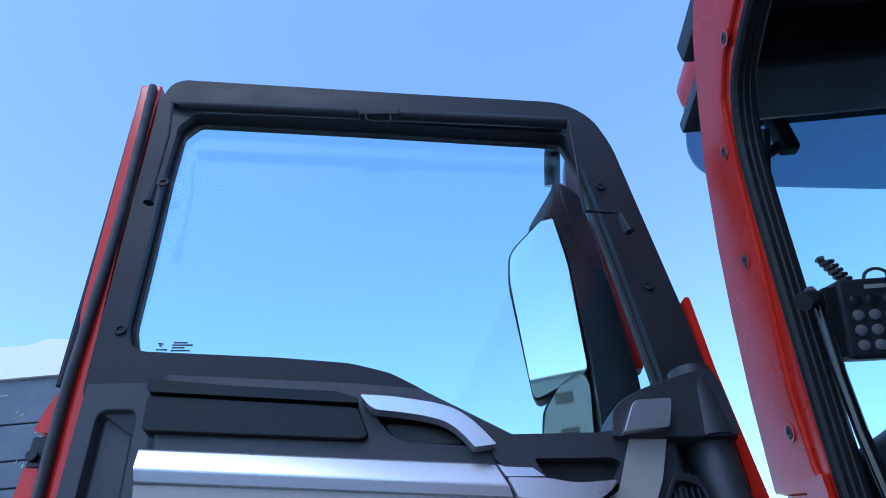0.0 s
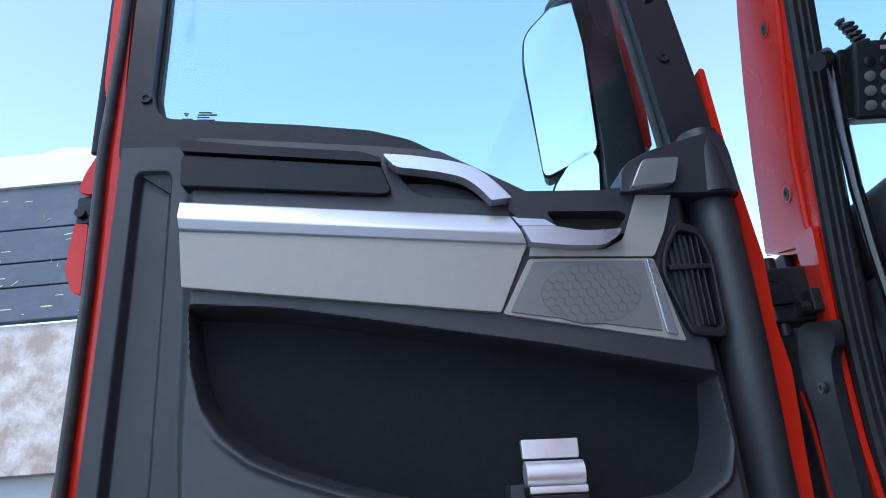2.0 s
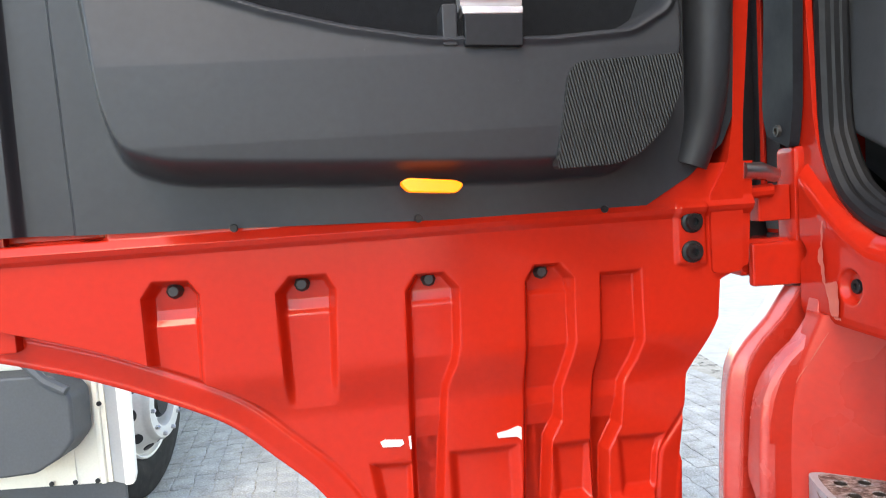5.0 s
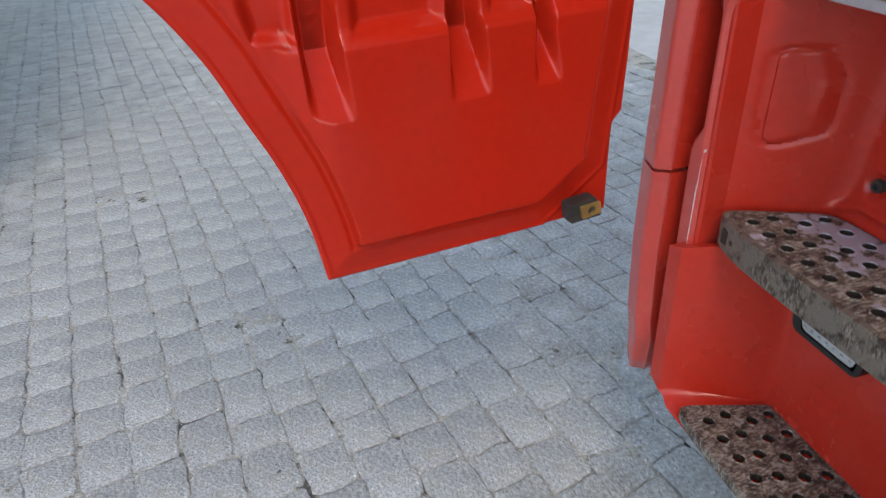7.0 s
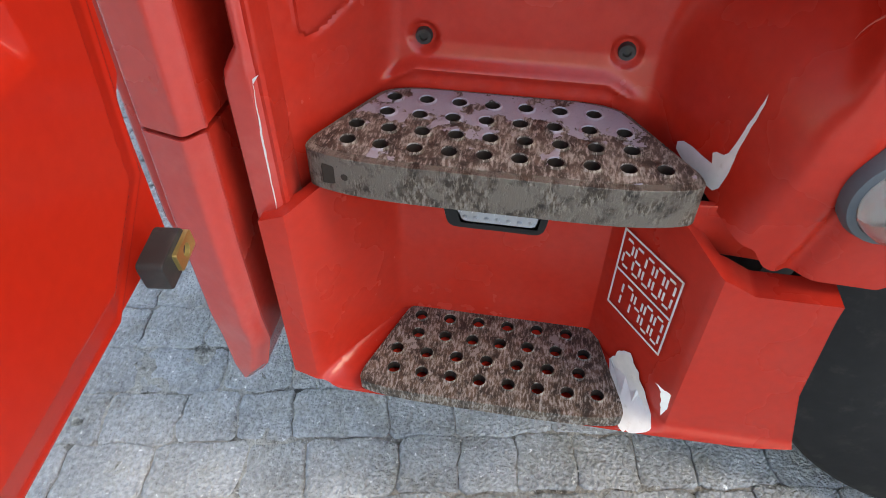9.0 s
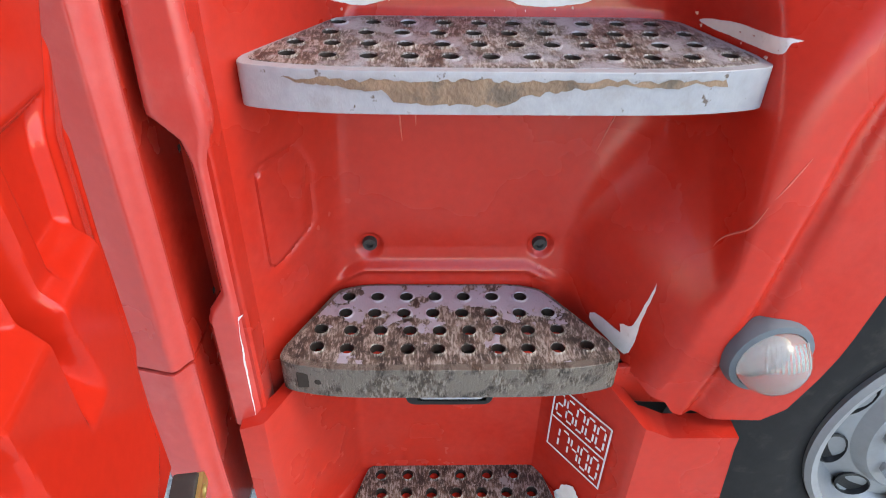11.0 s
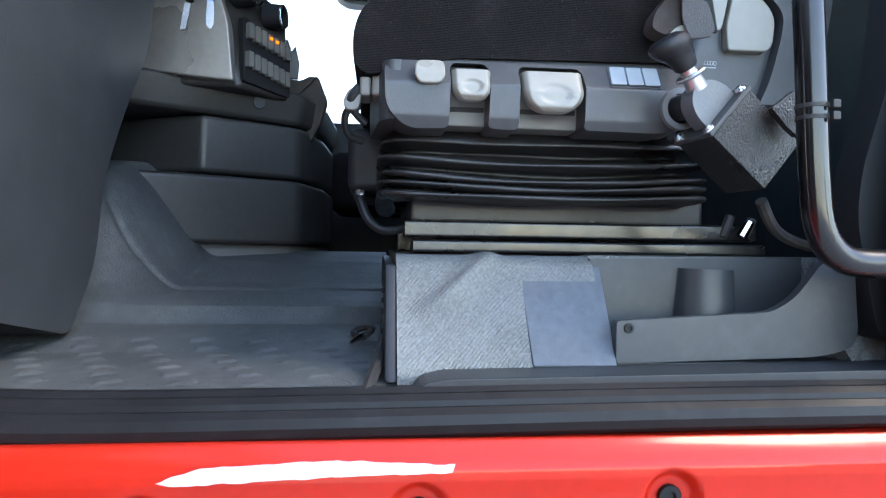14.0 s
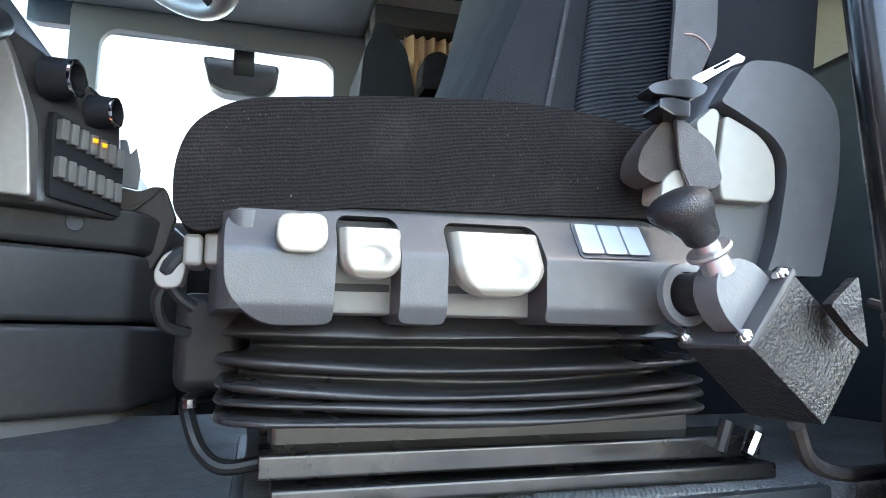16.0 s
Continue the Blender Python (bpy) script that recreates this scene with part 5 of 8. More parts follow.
# front column beside the air vent
col = smooth_line([(0.522, -0.006, 2.30), (0.518, -0.02, 2.2), (0.515, -0.026, 2.05), (0.514, -0.022, 1.9), (0.512, -0.010, 1.74), (0.506, 0.002, 1.66), (0.488, 0.010, 1.60)], 6)
part("front_column", sweep(col, [0.046 - 0.0004 * i for i in range(len(col))], 20, flat=0.9), trim_dark, door)
part("corner_tower", join(plate(rounded([(0.345, 2.266), (0.352, 2.308), (0.367, 2.322), (0.405, 2.342), (0.499, 2.37), (0.537, 2.375), (0.547, 2.339), (0.55, 2.259), (0.474, 2.259)], [0.004, 0.01, 0.015, 0.03, 0.03, 0.012, 0.02, 0.01, 0.01]), -0.072, 0.0, XZ, edge=0.016, segments=4), sweep([(0.515, -0.035, 2.262), (0.515, -0.035, 2.385)], [0.044, 0.036], 20)), trim_dark, door, "dark rounded housing with the lock button")
part("lock_button", plate(rounded([(0.357, 2.266), (0.383, 2.316), (0.446, 2.317), (0.430, 2.270)], [0.003, 0.012, 0.006, 0.006]), -0.092, -0.066, XZ, edge=0.006, segments=3), silver, door, "satin silver lock button")

# fabric arm pad in two rolls
part("arm_pad", plate(rounded([(-0.380, 2.396), (-0.232, 2.377), (-0.084, 2.362), (-0.050, 2.349), (-0.050, 2.341), (-0.14, 2.350), (-0.378, 2.375)], 0.006), -0.068, -0.03, XZ, edge=0.010, segments=4), pad_cloth, door, "worn black fabric pad, shiny from use")
part("arm_pad", plate(rounded([(-0.378, 2.372), (-0.14, 2.347), (-0.051, 2.337), (-0.034, 2.290), (-0.046, 2.284), (-0.377, 2.314)], 0.008), -0.062, -0.03, XZ, edge=0.007, segments=4), pad_cloth, door)
# grab handle and its hollow
part("handle_back", plate(rounded([(-0.012, 2.318), (0.05, 2.312), (0.095, 2.298), (0.118, 2.278), (0.03, 2.284), (0.004, 2.296)], 0.010), -0.034, -0.026, XZ, edge=0.003), trim_dark, door)
HANDLE = [(-0.048, 2.351), (-0.001, 2.346), (0.036, 2.339), (0.073, 2.331), (0.100, 2.321), (0.121, 2.306), (0.139, 2.287), (0.160, 2.261), (0.126, 2.258), (0.114, 2.274), (0.099, 2.290), (0.080, 2.303), (0.044, 2.313), (0.007, 2.320), (-0.028, 2.325)]
part("grab_handle", plate(rounded(HANDLE, [0.006] + [0.012] * 6 + [0.003, 0.003] + [0.012] * 6, 3), -0.078, -0.052, XZ, edge=0.004, segments=3), silver, door, "satin silver grab handle")
# silver strip, handle cup and grey panels


def band(top, low, profile, n=40):
    """A moulded strip between a top and a lower edge, each from left to right; profile gives its depth from the top down."""
    k = np.linspace(0, 1, n)
    v = np.array([p[0] for p in profile])[:, None]
    U = (top[0][0] + (top[1][0] - top[0][0]) * k) * (1 - v) + (low[0][0] + (low[1][0] - low[0][0]) * k) * v
    V = (top[0][1] + (top[1][1] - top[0][1]) * k) * (1 - v) + (low[0][1] + (low[1][1] - low[0][1]) * k) * v
    return relief(U, V, np.repeat(np.array([p[1] for p in profile])[:, None], n, 1), XZ, 0.02)


part("silver_strip", band([(-0.376, 2.290), (0.155, 2.240)], [(-0.371, 2.234), (0.178, 2.182)], [(0, -0.050), (0.04, -0.056), (0.1, -0.059), (0.6, -0.072), (0.66, -0.0725), (0.72, -0.0715), (0.94, -0.066), (0.98, -0.060), (1, -0.048)]), silver, door, "brushed silver trim strip")
part("handle_cup", band([(0.159, 2.239), (0.208, 2.234)], [(0.170, 2.212), (0.230, 2.209)], [(0, -0.050), (0.1, -0.058), (0.9, -0.070), (1, -0.060)], 12), silver, door, "silver door opener cup")
part("cup_lip", plate(rounded([(0.170, 2.210), (0.229, 2.206), (0.271, 2.196), (0.334, 2.198), (0.323, 2.184), (0.298, 2.170), (0.24, 2.173), (0.182, 2.181)], [0.002, 0.01, 0.02, 0.006, 0.02, 0.02, 0.01, 0.002]), -0.080, -0.045, XZ, edge=0.010, segments=4), silver, door)
part("cup_hollow", plate(rounded([(0.205, 2.248), (0.358, 2.240), (0.335, 2.192), (0.225, 2.200)], 0.006), -0.030, -0.024, XZ), trim_black, door)
part("cup_edge", plate(rounded([(0.155, 2.262), (0.37, 2.282), (0.372, 2.272), (0.345, 2.196), (0.20, 2.205), (0.155, 2.246)], 0.005), -0.060, -0.022, XZ, [rounded([(0.217, 2.242), (0.341, 2.237), (0.352, 2.229), (0.331, 2.200), (0.275, 2.202), (0.232, 2.213)], 0.006)], 0.004), trim_dark, door)
part("grey_panel", plate(rounded([(-0.373, 2.235), (-0.363, 2.141), (0.126, 2.074), (0.180, 2.186)], 0.003, 2), -0.061, -0.04, XZ, edge=0.003), grey_panel, door, "warm grey flat trim panel")
part("grey_panel", plate(rounded([(0.186, 2.186), (0.25, 2.176), (0.305, 2.170), (0.338, 2.186), (0.374, 2.268), (0.435, 2.267), (0.410, 2.20), (0.384, 2.154), (0.186, 2.164), (0.18, 2.164)], 0.006), -0.061, -0.04, XZ, edge=0.003), grey_panel, door)
part("speaker_frame", plate(rounded([(0.128, 2.072), (0.180, 2.162), (0.384, 2.153), (0.412, 2.012)], 0.004, 2), -0.058, -0.04, XZ, edge=0.003), grey_panel, door)
part("speaker_plate", plate(rounded([(0.140, 2.074), (0.186, 2.155), (0.366, 2.148), (0.376, 2.031)], 0.004, 2), -0.0605, -0.045, XZ, edge=0.001), grey_mesh, door, "grey speaker cover")
hexes = []
for i in range(-9, 10):
    for j in range(-6, 7):
        x, zz = 0.272 + 0.0150 * (i + 0.5 * (j % 2)), 2.098 + 0.0131 * j
        cell = []
        for u, v in circle(x, zz, 0.0080, 6, turn=math.pi / 6):
            far_ = math.hypot((u - 0.272) / 0.080, (v - 2.098) / 0.049)
            cell.append((0.272 + (u - 0.272) / max(1, far_), 2.098 + (v - 2.098) / max(1, far_)))
        if math.hypot((x - 0.272) / 0.080, (zz - 2.098) / 0.049) < 1.0:
            hexes.append(plate(cell, -0.0616, -0.060, XZ))
part("grille_base", plate(circle(0.272, 2.098, 0.081, 40, 0.050), -0.0609, -0.058, XZ), trim_mid, door)
part("speaker_grille", join(*hexes), grille_grey, door, "honeycomb speaker grille")
part("trim_step", plate(rounded([(0.369, 2.150), (0.380, 2.150), (0.398, 2.022), (0.380, 2.028)], 0.002, 2), -0.064, -0.045, XZ, edge=0.002), silver, door)
# air vent
VENT = rounded([(0.430, 2.213), (0.468, 2.200), (0.480, 2.150), (0.476, 2.02), (0.466, 2.014), (0.418, 2.022), (0.390, 2.125), (0.400, 2.165)], 0.012, 4)
vc = Vector((0.437, 2.115))
vin = [tuple(vc + (Vector(p) - vc) * 0.84) for p in VENT]
part("vent_frame", plate(VENT, -0.066, -0.03, XZ, [vin], 0.003), frame_black, door, "black air vent in the door")
part("vent_back", plate(vin, -0.035, -0.031, XZ), trim_black, door)
part("vent_bar", block(0.404, 0.474, -0.064, -0.052, 2.128, 2.137, 0.002), frame_black, door)
for i in range(6):
    x0 = 0.412 + 0.0098 * i
    hi, lo = 2.187 - 0.10 * max(0, 0.435 - x0) - 0.0 * i, 2.037
    if i == 0:
        hi, lo = 2.16, 2.06
    part("vent_slat", block(x0 - 0.0013, x0 + 0.0013, -0.060, -0.038, lo, hi, 0.0), trim_dark, door)
# lower speaker mesh
MESH = rounded([(0.283, 1.742), (0.429, 1.747), (0.424, 1.694), (0.399, 1.647), (0.364, 1.617), (0.331, 1.604), (0.245, 1.602), (0.268, 1.728)], 0.010, 4)
part("lower_speaker", plate(MESH, -0.104, -0.08, XZ, edge=0.002), mesh_cloth, door, "fine black metal speaker mesh")
# clip holder in the pocket
part("map_clip", plate(rounded([(0.132, 1.882), (0.215, 1.880), (0.214, 1.853), (0.132, 1.855)], 0.003), -0.072, -0.060, XZ, edge=0.002), clip_steel, door, "polished metal clip at the pocket's edge")
part("map_clip", sweep([(0.132, -0.078, 1.834), (0.214, -0.078, 1.832)], 0.018, 18, flat=1.0), clip_steel, door)
part("map_clip", plate([(0.133, 1.818), (0.214, 1.816), (0.213, 1.806), (0.133, 1.808)], -0.100, -0.070, XZ, edge=0.002), clip_steel, door)
part("clip_box", plate(rounded([(0.134, 1.806), (0.211, 1.804), (0.209, 1.764), (0.133, 1.767)], 0.002), -0.107, -0.09, XZ, edge=0.002), frame_black, door)
part("clip_box", plate(rounded([(0.106, 1.822), (0.127, 1.822), (0.125, 1.768), (0.105, 1.769)], 0.004), -0.100, -0.05, XZ, edge=0.003), trim_dark, door)
# amber marker lamp under the bulge
part("marker_lamp", plate(rounded([(0.037, 1.598), (0.048, 1.604), (0.112, 1.597), (0.123, 1.591), (0.112, 1.580), (0.048, 1.585)], 0.006), -0.092, -0.06, XZ, edge=0.005, segments=3), amber, door, "glowing orange door marker lamp")

# ---- window ----
OPEN = [(-0.452, 2.50), (-0.462, 2.54), (-0.459, 2.72), (-0.458, 2.907), (-0.452, 3.04), (-0.421, 3.078), (-0.037, 3.045), (0.416, 3.002), (0.438, 2.91), (0.466, 2.621), (0.484, 2.39), (0.44, 2.30), (0.2, 2.26), (0.15, 2.32), (0.10, 2.356), (0.053, 2.392), (0.001, 2.423), (-0.067, 2.444), (-0.189, 2.460), (-0.43, 2.482)]
OUT = [(-0.508, 2.40), (-0.508, 3.12), (-0.49, 3.178), (-0.464, 3.194), (0.032, 3.147), (0.43, 3.112), (0.492, 3.060), (0.520, 2.965), (0.541, 2.742), (0.563, 2.515), (0.585, 2.20), (0.45, 2.20), (0.2, 2.2), (-0.3, 2.25)]
ro = [0.02, 0.02, 0.02, 0.03, 0.02, 0.05, 0.04, 0.03, 0.03, 0.02, 0.01, 0.01, 0.01, 0.01]
part("window_frame", plate(rounded(OUT, ro), 0.002, 0.05, XZ, [rounded(OPEN, 0.012)], 0.008, 3), frame_black, door, "dark grey plastic window frame")
part("frame_top", plate(rounded([(-0.480, 3.10), (-0.475, 3.140), (-0.442, 3.150), (0.402, 3.075), (0.425, 3.05), (0.41, 3.012), (-0.445, 3.088)], 0.01), -0.014, 0.03, XZ, edge=0.005), frame_black, door)
mid = [Vector(p) for p in rounded(OPEN, 0.012)]
cen = Vector((0.0, 2.70))
part("glass_channel", plate([tuple(cen + (p - cen) * 1.01) for p in mid], 0.030, 0.044, XZ, [[tuple(cen + (p - cen) * 0.985) for p in mid]]), rubber, door)
pane = part("window_pane", plate([tuple(cen + (p - cen) * 0.995) for p in mid], 0.036, 0.040, XZ), pane_clear, door, "slightly green side window pane")
pane.visible_shadow = False
bars = []
for (x0, x1, zz) in ((-0.413, -0.404, 2.512), (-0.411, -0.406, 2.508), (-0.415, -0.396, 2.500), (-0.386, -0.362, 2.513), (-0.388, -0.352, 2.508), (-0.388, -0.366, 2.503), (-0.389, -0.356, 2.497)):
    bars.append(plate([(x0, zz), (x1, zz - 0.0012), (x1, zz + 0.0012), (x0, zz + 0.0024)], 0.034, 0.0355, XZ))
part("glass_mark", join(*bars), trim_black, door)
# roller blind
part("blind_roller", sweep([(-0.440, -0.040, 3.058), (0.410, -0.040, 2.996)], 0.013, 14), frame_black, door, "rolled-up window blind")
part("blind_pull", join(block(-0.052, 0.036, -0.058, -0.036, 3.010, 3.032, 0.003), sweep(smooth_line([(-0.036, -0.060, 3.008), (-0.032, -0.060, 2.988), (0.012, -0.060, 2.983), (0.016, -0.060, 3.004)], 4), 0.0022, 6)), frame_black, door)
part("blind_rod", sweep([(-0.452, -0.055, 3.050), (-0.442, -0.06, 2.946), (-0.447, -0.06, 2.80)], 0.0032, 8), frame_black, door)
part("rod_end", sweep([(-0.446, -0.06, 2.81), (-0.449, -0.06, 2.765)], [0.007, 0.010], 10), frame_black, door)
part("blind_rod", sweep(smooth_line([(0.412, -0.055, 2.990), (0.402, -0.06, 2.854), (0.394, -0.06, 2.735), (0.405, -0.06, 2.726), (0.455, -0.06, 2.720), (0.466, -0.06, 2.71)], 5), 0.0032, 8), frame_black, door)
part("rod_end", sweep([(0.464, -0.06, 2.715), (0.473, -0.06, 2.672)], [0.006, 0.010], 10), frame_black, door)
for x, zz in ((0.468, 2.843), (0.506, 2.585), (-0.470, 2.525), (-0.455, 2.87)):
    part("screw", lathe([(0, 0.0), (0.004, 0.0), (0.006, 0.003), (0.010, 0.003), (0.011, 0.0)], facing(x, 0.0, zz), 14), frame_black, door)

# ---- free edge: red flange, rubber seal, outer handle and latch ----
part("edge_flange", plate([(-0.530, 1.40), (-0.500, 1.40), (-0.500, 2.42), (-0.512, 2.56), (-0.520, 2.85), (-0.515, 3.185), (-0.562, 3.185), (-0.557, 2.83), (-0.553, 2.57), (-0.532, 2.45)], 0.010, 0.066, XZ, edge=0.004), red_paint, door)
part("outer_gutter", sweep([(-0.576, 0.062, 2.45), (-0.578, 0.066, 2.80), (-0.581, 0.068, 3.13)], 0.008, 8), frame_black, door)
edge_line = smooth_line([(-0.533, 0.000, 1.57), (-0.533, 0.002, 1.9), (-0.531, 0.004, 2.17), (-0.535, 0.004, 2.40), (-0.532, 0.004, 2.515), (-0.524, 0.004, 2.766), (-0.527, 0.004, 3.0), (-0.531, 0.004, 3.17)], 6)
part("edge_seal", sweep(edge_line, 0.0115, 12, flat=0.8), rubber, door, "dusty black rubber edge seal")
part("handle_shell", plate(rounded([(-0.560, 2.44), (-0.578, 2.40), (-0.588, 2.362), (-0.562, 2.355)], 0.006), 0.04, 0.10, XZ, edge=0.006), red_paint, door)
part("handle_shell", plate(rounded([(-0.562, 2.30), (-0.586, 2.302), (-0.592, 2.215), (-0.575, 2.175), (-0.560, 2.17)], 0.006), 0.04, 0.10, XZ, edge=0.006), red_paint, door)
part("latch", join(block(-0.590, -0.556, 0.046, 0.075, 2.322, 2.356, 0.006), block(-0.584, -0.552, 0.04, 0.08, 2.300, 2.322, 0.003), sweep([(-0.575, 0.03, 2.318), (-0.575, 0.09, 2.318)], 0.009, 10)), black_metal, door, "black door latch")

# ---- outside mirrors ----
mirror = thing("wing_mirror", Matrix(), "large outside truck mirror with a dark housing", "mirror")
MIR = rounded([(0.383, 2.935), (0.268, 2.835), (0.262, 2.76), (0.279, 2.477), (0.405, 2.525), (0.402, 2.79)], [0.02, 0.03, 0.02, 0.02, 0.02, 0.02])
LOWM = rounded([(0.300, 2.452), (0.345, 2.51), (0.388, 2.532), (0.404, 2.50), (0.392, 2.375), (0.286, 2.385)], 0.015)


def grow(poly, d):
    c = sum((Vector(p) for p in poly), Vector((0, 0))) / len(poly)
    return [tuple(Vector(p) + (Vector(p) - c).normalized() * d) for p in poly]


for poly, y, n_ in ((MIR, 1.325, "upper_glass"), (LOWM, 1.325, "lower_glass")):
    tilt = Matrix.Translation((0.33, y, 2.7)) @ Matrix.Rotation(radians(9.5), 4, "X") @ Matrix.Rotation(radians(-10), 4, "Z") @ Matrix.Translation((-0.33, -y, -2.7))
    g = part(n_, plate(poly, y, y + 0.004, XZ), mirror_glass, mirror, "mirror glass")
    g.data.transform(tilt)
    h = part("shell", plate(grow(poly, 0.007), y + 0.002, y + 0.07, XZ, edge=0.008, segments=3), frame_black, mirror)
    h.data.transform(tilt)
part("housing", plate(rounded([(0.392, 2.955), (0.325, 2.905), (0.400, 3.02), (0.418, 3.06), (0.47, 3.00), (0.480, 2.90), (0.500, 2.50), (0.495, 2.36), (0.40, 2.36), (0.41, 2.53), (0.408, 2.80)], 0.012), 1.31, 1.44, XZ, edge=0.012, segments=3), frame_black, mirror)
part("red_cover", plate(rounded([(0.489, 2.998), (0.516, 3.012), (0.531, 2.73), (0.524, 2.518), (0.499, 2.52), (0.50, 2.716)], 0.006), 1.335, 1.37, XZ, edge=0.006), red_paint, mirror, "red mirror arm cover")
part("arm_cover", plate(rounded([(0.463, 3.155), (0.506, 3.176), (0.526, 3.048), (0.484, 3.008), (0.446, 2.993)], 0.012), 1.345, 1.40, XZ, edge=0.01, segments=3), dark_red, mirror, "dark red cover plate")
part("mirror_arm", sweep(smooth_line([(0.42, 1.36, 3.08), (0.43, 1.30, 3.16), (0.44, 1.22, 3.10), (0.46, 1.16, 3.02)], 6), 0.022, 12), frame_black, mirror)
part("mirror_arm", sweep([(0.46, 1.36, 2.37), (0.50, 1.20, 2.32)], 0.03, 12), frame_black, mirror)
part("arm_cable", sweep(smooth_line([(0.425, 1.30, 3.02), (0.43, 1.29, 2.88), (0.45, 1.29, 2.80), (0.47, 1.29, 2.83)], 6), 0.004, 8), frame_black, mirror)


# ---- cab floor and seat platform ----
Xg, Yg = np.meshgrid(np.linspace(0.70, 1.50, 330), np.linspace(0.575, 1.30, 300))
Zg = np.interp(Xg, [0.70, 0.90, 1.02, 1.05, 1.08, 1.20, 1.32, 1.5], [1.508, 1.516, 1.535, 1.556, 1.562, 1.580, 1.612, 1.63])
Zg = Zg + (0.17 * ease((Yg - 0.88) / 0.14)) * ease((Xg - 1.02) / 0.22)
Zg = Zg + 0.0022 * ease(1.4 * np.sin((Xg + 0.55 * Yg) * 150)) * ease(1.6 * np.sin((Yg - 0.55 * Xg) * 95)) * ease((0.985 - Xg) / 0.03) * ease((Xg - 0.74) / 0.02)
Zg = Zg - 0.006 * np.exp(-(((Xg - 1.155 - 0.05 * ease((Yg - 0.95) / 0.1)) / 0.006) ** 2))
part("floor_mat", relief(Xg, Yg, Zg, XY, -0.03), mat_rubber, cab, "worn dark rubber floor mat")
part("mat_edge", sweep([(0.70, 0.60, 1.512), (0.78, 0.59, 1.525), (0.95, 0.582, 1.53), (1.04, 0.58, 1.55)], 0.006, 8), rubber, cab)
tie = thing("cable_tie", Matrix(), "black cable tie with a bright clip on the floor mat", "cable tie")
part("loop", sweep(smooth_line([(0.93, 0.607, 1.530), (0.955, 0.597, 1.536), (0.972, 0.607, 1.536), (0.962, 0.620, 1.532), (0.94, 0.615, 1.530)], 5), 0.004, 8), rubber, tie)
part("clip", sweep([(0.905, 0.622, 1.526), (0.925, 0.612, 1.530), (0.94, 0.604, 1.533)], [0.002, 0.004, 0.003], 8), chrome, tie)
part("sill_trim", join(plate(rounded([(-0.10, 1.500), (0.565, 1.500), (0.552, 1.520), (0.53, 1.524), (-0.10, 1.534)], 0.006), 0.70, 0.752, YZ, edge=0.005), block(0.695, 0.735, 0.56, 1.02, 1.485, 1.510, 0.005)), trim_dark, cab, "dark plastic sill trim")
for y0, y1 in ((0.545, 0.60), (0.60, 0.71)):
    part("sill_clip", block(0.690, 0.712, y0, y1, 1.488, 1.5085, 0.003), rubber, cab)

platform = thing("seat_platform", Matrix(), "carpeted step under the seat with a storage bin", "platform")
Xg, Tg = np.meshgrid(np.linspace(0, 1, 60), np.linspace(0, 1, 60))
Yg = 0.572 + (0.362 - 0.572) * Tg
prof_x = np.interp(Xg, [0, 0.06, 0.5, 0.60, 1.0], [0.744, 0.750, 0.828, 0.850, 1.30])
prof_z = np.interp(Xg, [0, 0.06, 0.5, 0.60, 1.0], [1.518, 1.526, 1.622, 1.630, 1.634])
fold = 0.010 * np.exp(-(((Yg - 0.50) * 0.8 + (prof_z - 1.60)) / 0.014) ** 2) * ease((Yg - 0.45) / 0.04) * ease((prof_z - 1.56) / 0.02)
part("carpet", relief(prof_x - fold, Yg, prof_z + fold, XY, -0.02), carpet, platform, "grey ribbed carpet, creased at its corner")
part("carpet", block(0.848, 1.30, -0.30, 0.362, 1.61, 1.632, 0.004), carpet, platform)
part("carpet", plate(rounded([(0.745, 1.52), (0.76, 1.53), (0.845, 1.63), (1.2, 1.63), (1.2, 1.50), (0.745, 1.50)], 0.004), -0.30, 0.115, XZ, edge=0.004), carpet, platform)
part("front_face", plate([(0.744, 1.512), (0.828, 1.620), (1.30, 1.625), (1.30, 1.512)], 0.570, 0.584, XZ, edge=0.004), trim_dark, platform)
for i in range(6):
    part("vent_slot", block(0.880, 0.895 + 0.0 * i, 0.5835, 0.5865, 1.540 + 0.0115 * i, 1.546 + 0.0115 * i, 0.001), trim_black, platform)
part("foam_pad", plate([(0.444, 0.0), (0.362, 0.0), (0.354, 0.122), (0.443, 0.122)], 0, 0.006, XY, edge=0.002), pad_blue, platform, "blue-grey felt pad stuck on the carpet").data.transform(Matrix(((0, 0.65, -0.76, 0.752), (1, 0, 0, 0), (0, 0.76, 0.65, 1.523), (0, 0, 0, 1))))
part("bin_front", plate(rounded([(0.362, 1.528), (0.362, 1.569), (0.205, 1.578), (0.180, 1.592), (0.150, 1.630), (0.118, 1.630), (0.112, 1.545), (0.15, 1.534)], [0.004, 0.004, 0.01, 0.02, 0.01, 0.02, 0.02, 0.02]), 0.752, 0.764, YZ, edge=0.003), bin_grey, platform, "grey plastic storage bin")
part("bin_back", plate([(0.362, 1.53), (0.362, 1.628), (0.118, 1.632), (0.118, 1.53)], 0.835, 0.846, YZ), bin_grey, platform)
part("bin_floor", block(0.76, 0.84, 0.118, 0.362, 1.518, 1.528, 0.002), bin_grey, platform)
part("bin_bulge", sweep([(0.835, 0.235, 1.53), (0.835, 0.232, 1.618)], [0.036, 0.030], 20), bin_grey, platform)
bolt(platform, towards_left(0.752, 0.350, 1.562), 0.005, 0.002, black_metal)

